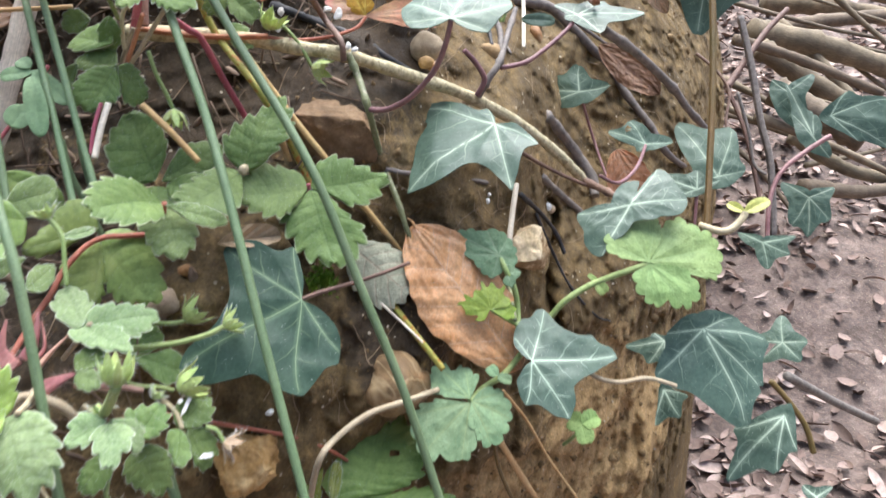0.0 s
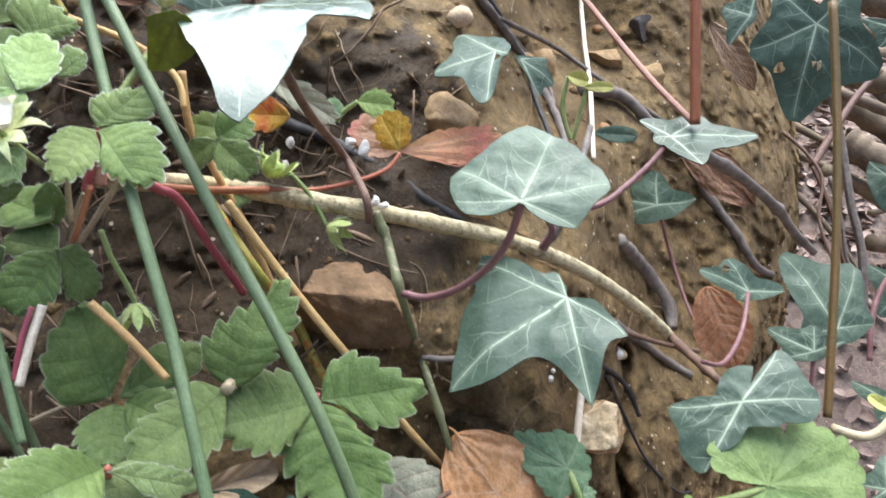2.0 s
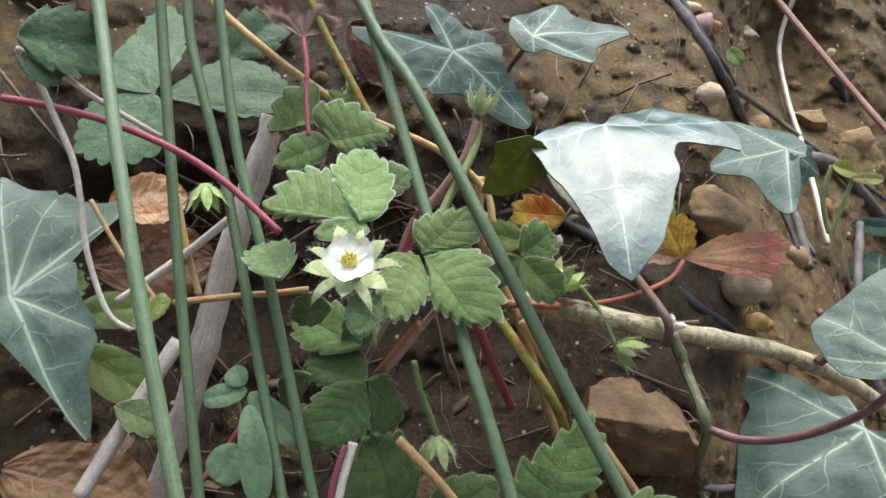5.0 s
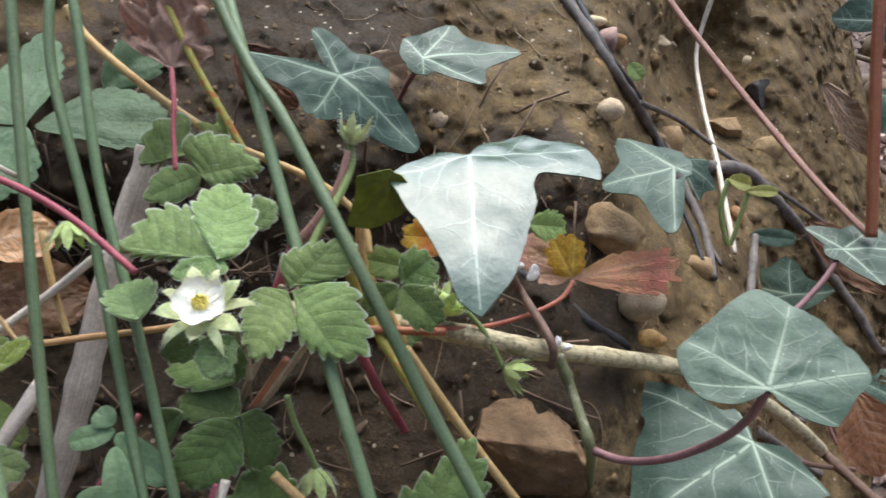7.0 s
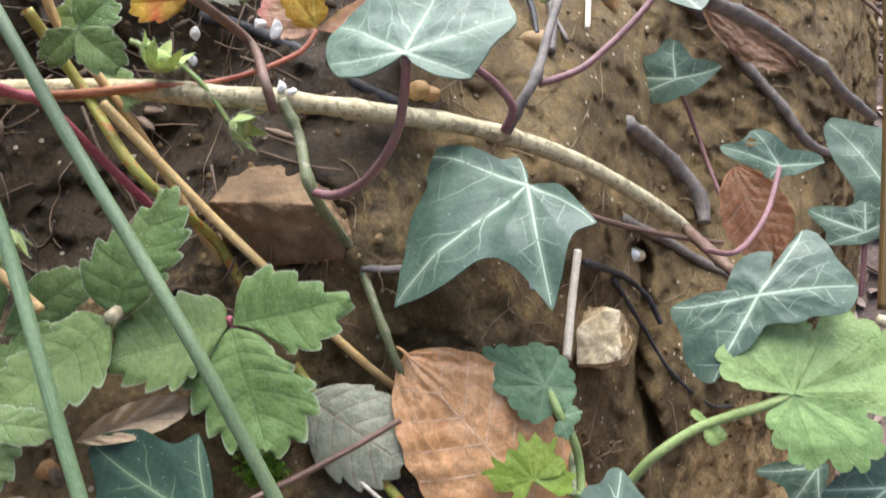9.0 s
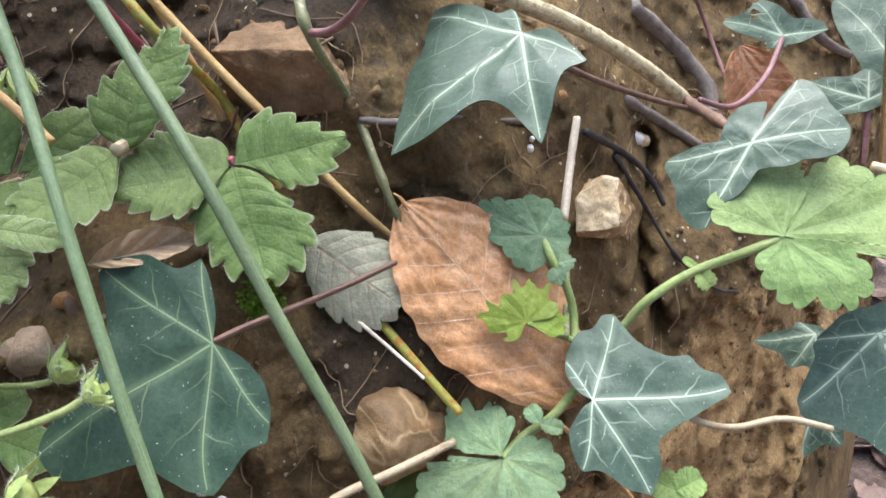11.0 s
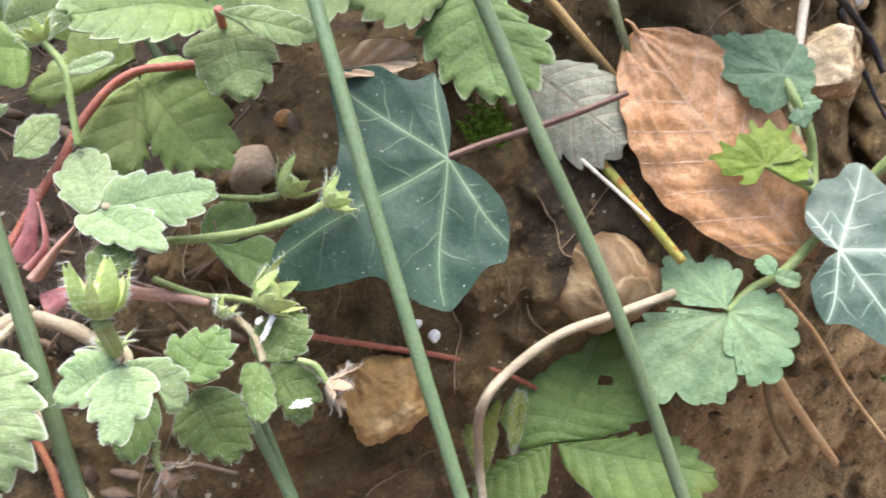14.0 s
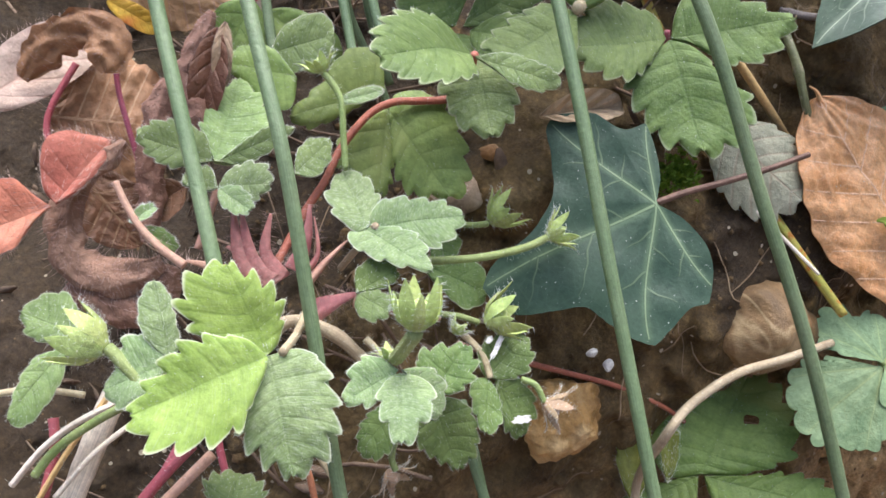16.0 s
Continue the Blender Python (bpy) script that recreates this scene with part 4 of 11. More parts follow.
def leaflet(name, thing, base, tip, normal, width, mat, teeth=7, depth=0.3, round_=False, fold=0.22, droop=0.15, curl=0.1, pleat=0.0042, seed=1, hairs=True, shape=0.8, label="", point=0.0, hair_mat=None, hole=None, hair=0.0006, sides=None):
    """A leaflet with a toothed margin and pleats along its side veins. width: half its breadth in metres.
    sides: for an uneven leaflet, a few (along, across) millimetres of its two margins from the base to the tip."""
    m = frame_of(base, tip, normal).to_3x3()
    o = Vector(base) - thing.location
    length = (Vector(tip) - Vector(base)).length
    rng = random.Random(seed)
    ph = rng.uniform(0, 20)
    per = 8
    rows, cols = teeth * per, 14
    verts, faces, uvs = [], [], []
    margins = []
    for half in sides or ():
        line = smooth_line([Vector((0, 0, 0))] + [Vector((u / 1000, v / 1000, 0)) for u, v in half] + [Vector((length, 0, 0))], 12)
        far = np.concatenate(([0.0], np.cumsum([(q - p).length for p, q in zip(line, line[1:])])))
        at = np.linspace(0, far[-1], rows + 1)
        margins.append([Vector((a, b, 0)) for a, b in zip(np.interp(at, far, [p.x for p in line]), np.interp(at, far, [p.y for p in line]))])
    for i in range(rows + 1):
        s = i / rows
        c = (1 - math.cos(math.pi * s)) / 2
        f = (s * teeth) % 1.0
        if point:
            xe = length * c ** shape
            ye, zone = width * math.sin(math.pi * s) ** point, min(1, s * 5)
        else:
            # wedge-shaped base, broad and rounded above the middle
            xe = length * c ** 0.82
            ye = width * 1.02 * math.sin(math.pi * s) ** (1.3 - 0.62 * s)
            zone = min(1, max(0, (s - 0.2) / 0.2))
        tooth = math.sqrt(max(0, math.sin(math.pi * f))) if round_ else min(1, f / 0.7) ** 0.8 * min(1, (1 - f) / 0.3) ** 0.7
        grow = depth * width * (0.8 if point else 0.7) * (tooth - 0.6) * zone * (1 + 0.5 * noise.noise(Vector((i // per, ph, 3))))
        xm = length * s ** (1.5 if sides else 1.35 if point else 1.75)
        for j in range(cols + 1):
            v = 2 * j / cols - 1
            a = abs(v)
            if sides:
                edge = margins[0 if v >= 0 else 1]
                sign = 1 if v >= 0 else -1
                xe, ye = edge[i].x, max(0.0, sign * edge[i].y)
                way = edge[min(i + 1, rows)] - edge[max(i - 1, 0)]
            w = a * (1 + 0.04 * noise.noise(Vector((s * 4, ph + (1 if v > 0 else 9), 0))))
            out = Vector((xe - length * 0.45, ye, 0))
            if sides:
                out = Vector((-sign * way.y, way.x, 0))
            out = out.normalized() if out.length > 1e-6 else Vector((1, 0, 0))
            x = xm + (xe - xm) * a ** 1.3 + (out.x + (0 if point else 0.5)) * grow * a ** 6
            y = (ye * w + out.y * grow * a ** 6) * (1 if v >= 0 else -1)
            z = fold * abs(y) - droop * length * (x / length) ** 2 - curl * width * a ** 4
            z += pleat * length * math.cos(2 * math.pi * teeth * s) * min(1, a * 3) * (1 - 0.5 * a)
            z -= 0.5 * pleat * length * max(0, 1 - a * 6)
            z += 0.05 * length * noise.noise(Vector((x / length * 2 + ph, y / length * 2, ph)))
            verts.append(Vector((x, y, z)))
            uvs.append((s * teeth, j / cols))
    c = cols + 1
    gone = bitten(verts, [(hole[0] * length, hole[1] * width, hole[2])] if hole else [])
    for i in range(rows):
        for j in range(cols):
            quad = (i * c + j, (i + 1) * c + j, (i + 1) * c + j + 1, i * c + j + 1)
            if not gone.issuperset(quad):
                faces.append(quad)
    left = [i * c for i in range(rows + 1)]
    right = [i * c + cols for i in range(rows + 1)]
    rim = left + [rows * c + j for j in range(1, cols)] + right[::-1] + [j for j in range(cols - 1, 0, -1)]
    sheet = doubled(verts, faces, uvs, rim, 0.0003)
    ob = joined(name, [m @ v + o for v in sheet[0]], sheet[1], mat, thing, sheet[2], label)
    if hairs:
        roots = []
        for side, sg in ((left, -1), (right, 1)):
            for i in side[2:]:
                p = verts[i]
                d = Vector((0.5, sg * 0.8, 0.1))
                roots += [(m @ p + o, m @ d), (m @ (p * 0.99) + o, m @ d)]
        for _ in range(140):
            p = verts[rng.randrange(len(verts))]
            roots.append((m @ p + o, m @ Vector((0.9, 0.2 * (1 if p.y > 0 else -1), 0.25))))
        hv, hf = hair_mesh(roots, hair, 0.00003, rng)
        joined("hairs", hv, hf, hair_mat or HAIR, ob, label="fine white hairs")
    return ob


def rolled(name, label, points, w0, w1, facing, mat, curl=1.3, seed=1, hair=0.003, dense=0.35):
    """A withered leaf: a crinkled strip along a line, rolled in at both edges, shaggy with hairs."""
    rng = random.Random(seed)
    line = smooth_line(points, 9)
    o, f = Vector(points[0]), Vector(facing)
    cols, verts, faces, uvs, roots = 14, [], [], [], []
    for i, p in enumerate(line):
        s = i / (len(line) - 1)
        d = (line[min(i + 1, len(line) - 1)] - line[max(i - 1, 0)]).normalized()
        side = d.cross(f).normalized()
        w = (w0 + (w1 - w0) * s) * (0.35 + 0.65 * min(1, 6 * s, 6 * (1 - s)))
        for j in range(cols + 1):
            v = 2 * j / cols - 1
            e = 1 + 0.4 * abs(v) ** 3 * noise.noise(Vector((s * 14, seed + (5 if v > 0 else 0), 0)))
            a = v * curl * (1 + 0.35 * noise.noise(Vector((s * 5, v, seed))))
            c = 0.3 * noise.noise(Vector((s * 9, v * 2.2, seed))) + 0.16 * noise.noise(Vector((s * 26, v * 5, seed)))
            q = p + side * math.sin(a) / math.sin(min(curl, 1.57)) * w * e + f * (math.cos(a) - 0.7 + c) * w
            verts.append(q - o)
            uvs.append((s * 8, j / cols))
            if rng.random() < dense:
                roots.append((q - o, side * (v * 1.2) + f * 0.5 + d * 0.3))
    m = cols + 1
    n = len(line)
    faces = [(i * m + j, (i + 1) * m + j, (i + 1) * m + j + 1, i * m + j + 1) for i in range(n - 1) for j in range(cols)]
    rim = [i * m for i in range(n)] + [(n - 1) * m + j for j in range(1, cols)] + [i * m + cols for i in reversed(range(n))] + list(range(cols - 1, 0, -1))
    sheet = doubled(verts, faces, uvs, rim, 0.0004, facing)
    ob = joined(name, sheet[0], sheet[1], mat, None, sheet[2])
    ob.location = o
    hv, hf = hair_mesh(roots, hair, 0.00005, rng)
    joined("hairs", hv, hf, REDHAIR, ob, label="fine reddish hairs")
    return tagged(ob, label, "dead leaf", "dead leaves")


def bud(base, tip, size, label, stalk=(), mat=None, spread=0.35, seed=1, thick=0.0007, flower=False):
    """A strawberry bud or spent flower: calyx cup, pointed sepals in two rings, hairs, stalk; petals where it is open."""
    thing = empty("strawberry_flower" if flower else "strawberry_bud", base, label, "flower" if flower else "flower bud", "strawberry buds and flowers")
    axis = (Vector(tip) - Vector(base)).normalized()
    side = axis.orthogonal().normalized()
    m = Matrix((side, axis.cross(side), axis)).transposed()
    rng = random.Random(seed)
    verts, faces = [], []
    for i in range(7):
        f = i / 6
        r = size * (0.16 if flower else 0.34) * math.sin(0.25 + f * 1.5) ** 0.8 if i else 0.0
        for k in range(12):
            a = 6.2832 * k / 12
            verts.append(m @ Vector((math.cos(a) * r, math.sin(a) * r, size * 0.55 * f)))
    for i in range(6):
        for k in range(12):
            faces.append((i * 12 + k, i * 12 + (k + 1) % 12, (i + 1) * 12 + (k + 1) % 12, (i + 1) * 12 + k))
    top = len(verts)
    verts.append(m @ Vector((0, 0, size * 0.62)))
    faces += [(72 + k, 72 + (k + 1) % 12, top) for k in range(12)]
    joined("calyx_cup", verts, faces, CENTRE if flower else mat or BUD, thing)
    roots = []
    for k in range(10):
        a = 6.2832 * k / 10 + rng.uniform(-0.1, 0.1)
        outer = k % 2
        length = size * (0.68 if flower else 0.95 if not outer else 0.75) * rng.uniform(0.85, 1.1)
        wide = size * ((0.17 if flower else 0.165) if not outer else 0.1)
        tilt = spread * (1.35 if outer else 0.9) * rng.uniform(0.75, 1.25)
        sv, sf = [], []
        n = 7
        for i in range(n + 1):
            f = i / n
            lift = tilt * f
            r = size * (0.1 + 0.17 * min(1, f * 3.5)) + math.sin(lift) * length * f + size * 0.09 * math.sin(math.pi * f)
            h = size * 0.05 + math.cos(lift) * length * f
            w = wide * math.sin(math.pi * (0.15 + 0.85 * f)) ** 0.9 + 0.00004
            c, t = Vector((math.cos(a), math.sin(a), 0)), Vector((-math.sin(a), math.cos(a), 0))
            for q in (-1, 0, 1):
                sv.append(m @ (c * (r + (0.25 * w if q == 0 else 0)) + t * q * w + Vector((0, 0, h))))
            roots += [(sv[-1], m @ (t + c)), (sv[-3], m @ (c - t)), (sv[-2], m @ c)]
        for i in range(n):
            b = 3 * i
            sf += [(b, b + 1, b + 4, b + 3), (b + 1, b + 2, b + 5, b + 4)]
        rim = [3 * i for i in range(n + 1)] + [3 * n + 1] + [3 * i + 2 for i in range(n, -1, -1)] + [1]
        sv, sf, _ = doubled(sv, sf, [(0, 0)] * len(sv), rim, 0.0002, m @ Vector((0, 0, 1)))
        joined("sepal", sv, sf, SEPAL_LIGHT if flower else mat or BUD, thing)
    if flower:
        for k in range(5):
            a = 6.2832 * (k + 0.5) / 5
            pv, pf, pu = [], [], []
            for i in range(9):
                f = i / 8
                for j in range(9):
                    v = j / 4 - 1
                    w = size * 0.31 * math.sin(math.pi * (0.12 + 0.74 * f)) ** 0.7
                    r = size * (0.05 + 0.42 * math.sin(f * 1.35) - 0.03 * (1 - abs(v)) * (f > 0.9))
                    h = size * (0.46 + 0.17 * f ** 1.8 + 0.07 * v * v * f + 0.03 * math.sin(5 * v + k) + 0.03 * (k % 2))
                    c, t = Vector((math.cos(a), math.sin(a), 0)), Vector((-math.sin(a), math.cos(a), 0))
                    pv.append(m @ (c * r + t * v * w + Vector((0, 0, h))))
                    pu.append((f, v / 2 + 0.5))
            for i in range(8):
                for j in range(8):
                    pf.append((i * 9 + j, i * 9 + j + 1, (i + 1) * 9 + j + 1, (i + 1) * 9 + j))
            rim = [i * 9 for i in range(9)] + [72 + j for j in range(1, 8)] + [i * 9 + 8 for i in range(8, -1, -1)] + [j for j in range(7, 0, -1)]
            sheet = doubled(pv, pf, pu, rim, 0.0002, axis)
            joined("petal", sheet[0], sheet[1], PETAL, thing, sheet[2], "white notched petal")
        cv, cf = [], []
        for q in range(16):
            ra, rr = q * 2.4, size * 0.13 * math.sqrt(q / 16)
            b = Vector((math.cos(ra) * rr, math.sin(ra) * rr, size * 0.62))
            k = len(cv)
            s = size * 0.035
            cv += [m @ (b + Vector(o) * s) for o in ((1, 0, 0), (0, 1, 0), (-1, 0, 0), (0, -1, 0), (0, 0, 3.0), (0, 0, -4))]
            cf += [(k + i, k + (i + 1) % 4, k + 4) for i in range(4)] + [(k + (i + 1) % 4, k + i, k + 5) for i in range(4)]
        joined("stamens", cv, cf, CENTRE, thing, label="yellow stamens")
    hv, hf = hair_mesh(roots * 2, 0.0014, 0.00003, rng)
    joined("hairs", hv, hf, HAIR, thing, label="fine white hairs")
    if stalk:
        tube("stalk", stalk, thick, thick, GREENSTALK, thing, hairs=0.35)
    return thing


def rock(name, centre, size, turn, mat, label, category="stone", seed=1, angular=0.5, group="stones in the bank", level=3, ridge=0.0):
    """A stone: a lumpy ellipsoid, its faces partly cut flat."""
    rng = random.Random(seed)
    bm = bmesh.new()
    bmesh.ops.create_icosphere(bm, subdivisions=level + (angular > 0.6), radius=1)
    cuts = [(Vector((rng.gauss(0, 1), rng.gauss(0, 1), rng.gauss(0, 1))).normalized(), rng.uniform(0.42, 0.72)) for _ in range(8 + int(8 * angular))]
    if angular > 0.88:
        # a broken block: six main faces and a few chipped corners
        lean = Euler((rng.uniform(-0.2, 0.2), rng.uniform(-0.2, 0.2), rng.uniform(-0.25, 0.25))).to_matrix()
        cuts = [(lean @ Vector(n), rng.uniform(0.5, 0.6)) for n in ((1, 0, 0), (-1, 0, 0), (0, 1, 0), (0, -1, 0), (0, 0, 1), (0, 0, -1))] + [(n, rng.uniform(0.6, 0.72)) for n, _ in cuts[:7]]
    for v in bm.verts:
        p = v.co.copy()
        for n, d in cuts:
            over = p.dot(n) - d
            if over > 0:
                p -= n * over * angular
        p *= 1 + 0.12 * noise.noise(p * 1.6 + Vector((seed, 0, 0))) + 0.05 * noise.noise(p * 3.1 + Vector((0, 0, seed))) + 0.04 * noise.noise(p * 5 + Vector((0, seed, 0)))
        p *= 1 + ridge * (0.4 - 2.2 * abs(noise.noise(p * 1.1 + Vector((seed, 3, 0))))) + ridge * 0.5 * noise.noise(p * 9)
        v.co = Vector((p.x * size[0], p.y * size[1], p.z * size[2])) * 0.5
    me = bpy.data.meshes.new(name)
    bm.to_mesh(me)
    bm.free()
    me.polygons.foreach_set("use_smooth", [angular < 0.85] * len(me.polygons))
    me.materials.append(mat)
    ob = new(name, me)
    ob.matrix_world = pose(*centre, *turn)
    return tagged(ob, label, category, group)


# ---- bank and forest floor ----
def soft(u, w=0.02):
    return w * np.logaddexp(0, u / w)


def bank_depth(x, z):
    """How far ahead (y) the face of the bank lies at x and height z."""
    s, l, xp = soft(z - 0.58), -soft(0.58 - z), soft(x - 0.02)
    y = 0.2627 + 0.7963 * x + 3.6767 * xp**2 + 1.1013 * s - 0.7763 * s * x + 0.3318 * s * s - 0.0014 * l + 0.5442 * l * xp + 4.9019 * s * xp * xp
    for a, b, v in ((-0.031, 0.675, -0.0456), (-0.2, 0.69, 0.0611), (0.052, 0.7216, 0.0412), (0.0911, 0.605, 0.0302), (-0.2, 0.64, 0.0555), (-0.016, 0.739, -0.0455), (0, 0.6, -0.0227), (-0.1, 0.74, -0.0294), (-0.0869, 0.6228, -0.0178), (0.05, 0.4, 0.0253), (0.145, 0.42, -0.0248), (-0.15, 0.6, 0.0202), (0.173, 0.632, -0.0148), (0.032, 0.654, -0.0286), (0.079, 0.649, 0.0344), (0.043, 0.579, 0.0156), (-0.2, 0.78, 0.018), (0.031, 0.739, 0.0362), (-0.075, 0.685, 0.022), (-0.12, 0.66, 0.02), (-0.165, 0.68, 0.02)):
        y = y + v * np.exp(-((x - a) ** 2 + (z - b) ** 2) / (2 * 0.028**2))
    return y


def rough_bank(x, z):
    """The face with its lumps, ledges and crumbling."""
    y = float(bank_depth(np.float64(x), np.float64(z)))
    p = Vector((x, y, z))
    y += 0.008 * noise.noise(p * 26) + 0.005 * noise.noise(p * 70) + 0.003 * noise.noise(p * 160)
    # clods and crumbs, thicker in some places
    bent = p + Vector((noise.noise(p * 120), 0, noise.noise(p * 120 + Vector((0, 0, 5))))) * 0.004
    here = max(0.0, min(1.0, 0.5 + 1.6 * noise.noise(p * 21 + Vector((3, 0, 0)))))
    y -= here * 0.003 * max(0.0, 0.62 - noise.voronoi(bent * 95)[0][0])
    y -= (0.3 + 0.7 * here) * 0.0015 * max(0.0, 0.6 - noise.voronoi(bent * 240)[0][0])
    y -= 0.0012 * abs(noise.noise(p * 330)) - 0.0009 * noise.noise(p * 620)
    # crumbled ledges, runs down the face, and the cleft beside the flint
    y += 0.008 * max(0, noise.noise(Vector((x * 22, 0.3, z * 60))) - 0.15)
    steep = max(0.0, min(1.0, (0.625 - z) / 0.03))
    y -= 0.004 * max(0, noise.noise(Vector((x * 90, 4.0, z * 30)))) + steep * 0.0045 * noise.noise(Vector((x * 150, 1.0, z * 20)))
    along = (z - 0.535) / 0.075
    if 0 < along < 1:
        middle = 0.0575 + 0.003 * math.sin(z * 130) + 0.002 * noise.noise(Vector((0, 0, z * 200)))
        y += 0.024 * math.exp(-(((x - middle) / 0.0028) ** 2)) * math.sin(math.pi * along) ** 0.5
    return y


def patch(x0, x1, nx, z0, z1, nz, hole=None):
    xs, zs = np.linspace(x0, x1, nx), np.linspace(z0, z1, nz)
    verts = [(x, rough_bank(x, z), z) for z in zs for x in xs]
    faces = []
    for j in range(nz - 1):
        for i in range(nx - 1):
            if hole and hole[0] < xs[i] and xs[i + 1] < hole[1] and hole[2] < zs[j] and zs[j + 1] < hole[3]:
                continue
            a = j * nx + i
            faces.append((a, a + 1, a + nx + 1, a + nx))
    return verts, faces


def moss_tuft(place, size):
    """A tuft of moss: many tiny pointed leaves on short shoots."""
    rng = random.Random(int(place[0] * 1e5))
    verts, faces = [], []
    for _ in range(60):
        p = Vector((rng.gauss(0, 0.4), rng.gauss(0, 0.15), rng.gauss(0, 0.4))) * size
        for k in range(7):
            d = Vector((rng.uniform(-1, 1), rng.uniform(-1.2, -0.1), rng.uniform(-0.6, 1))).normalized()
            s = d.orthogonal().normalized() * size * 0.05
            h, n = size * rng.uniform(0.16, 0.3), len(verts)
            u = d.cross(s)
            verts += [p + s, p - s, p + d * h * 0.5 + u * 0.6 + s, p + d * h * 0.5 + u * 0.6 - s, p + d * h]
            faces += [(n, n + 1, n + 3, n + 2), (n + 2, n + 3, n + 4)]
    ob = joined("moss_tuft", verts, faces, MOSS)
    ob.location = place
    return tagged(ob, "bright yellow-green moss tuft on the clay", "moss", kind="stuff")


near = (-0.27, 0.31, 0.29, 0.88)
verts, faces = patch(near[0], near[1], 560, near[2], near[3], 500)
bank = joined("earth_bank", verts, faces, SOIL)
tagged(bank, "steep crumbling brown clay bank, hollows dark with mould and painted shade", "earth bank", kind="structure")
verts, faces = patch(-1.6, 1.0, 131, -0.1, 0.9, 51, hole=(-0.255, 0.295, 0.305, 0.865))
verts = [(x, y + 0.006 if near[0] + 0.02 < x < near[1] - 0.02 and near[2] + 0.02 < z < near[3] - 0.02 else y, z) for x, y, z in verts]
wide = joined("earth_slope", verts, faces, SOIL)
tagged(wide, "brown clay slope going on round the bank", "earth bank", kind="structure")

# the hill of which the bank is the cut face
verts, faces = [], []
rim = [(x, rough_bank(x, 0.9), 0.9) for x in np.linspace(-1.6, 1.0, 40)]
for x, y, z in rim:
    for k in range(13):
        f = (k / 12) ** 1.5
        verts.append((x + (-7 - x) * f, y + (7.5 - y) * f, z - 0.01 + 0.15 * f + 0.08 * noise.noise(Vector((x * 2, f * 9, 0)))  * (k > 0)))
faces = [(i * 13 + k, (i + 1) * 13 + k, (i + 1) * 13 + k + 1, i * 13 + k + 1) for i in range(39) for k in range(12)]
n = len(verts)
for z in np.linspace(-0.1, 0.89, 14):
    y = rough_bank(-1.6, z)
    for k in range(13):
        verts.append((-1.6 - 5.4 * k / 12, y + (0.05 * noise.noise(Vector((k, z * 5, 3))) if k else 0) + 3.2 * (z / 0.9) * (k / 12) ** 2, z + 0.15 * (z / 0.9) * (k / 12) ** 2))
faces += [(n + j * 13 + k, n + (j + 1) * 13 + k, n + (j + 1) * 13 + k + 1, n + j * 13 + k + 1) for j in range(13) for k in range(12)]
hill = joined("hillside", verts, faces, FLOOR)
tagged(hill, "brown wooded hillside above the clay bank", "hillside", kind="structure")


def floor_height(x, y):
    rise = 0.3 * max(0.0, min(y - 0.95, 1.6))
    return rise + 0.02 * noise.noise(Vector((x * 3, y * 3, 0))) + 0.008 * noise.noise(Vector((x * 14, y * 14, 2)))


verts, faces = [], []
span = [-40, -15, -5, -2.5] + [-2 + 0.06 * i for i in range(101)] + [4.6, 6, 9, 15, 40]
for y in span:
    for x in span:
        verts.append((x, y, floor_height(x, y)))
k = len(span)
faces = [(j * k + i, j * k + i + 1, (j + 1) * k + i + 1, (j + 1) * k + i) for j in range(k - 1) for i in range(k - 1)]
ground = joined("ground", verts, faces, FLOOR)
tagged(ground, "muddy woodland floor strewn with leaf litter", "ground", kind="structure")

# loose crumbs and grit on the face of the bank
rng = random.Random(5)
verts, faces = [], []
for _ in range(15000):
    x, z = rng.uniform(-0.2, 0.2), rng.uniform(0.38, 0.84)
    if noise.noise(Vector((x * 25, 0, z * 25))) < rng.uniform(-0.5, 0.45):
        continue
    r = 0.0004 + 0.0015 * rng.random() ** 4
    y = rough_bank(x, z) + 0.35 * r
    k = len(verts)
    t = Euler((rng.uniform(0, 6), rng.uniform(0, 6), rng.uniform(0, 6))).to_matrix()
    for o in ((1, 0, 0), (-1, 0, 0), (0, 1, 0), (0, -1, 0), (0, 0, 1), (0, 0, -1)):
        verts.append(Vector((x, y, z)) + t @ (Vector(o) * r * rng.uniform(0.6, 1.3)))
    faces += [(k + a, k + b, k + c) for a, b, c in ((0, 2, 4), (2, 1, 4), (1, 3, 4), (3, 0, 4), (2, 0, 5), (1, 2, 5), (3, 1, 5), (0, 3, 5))]
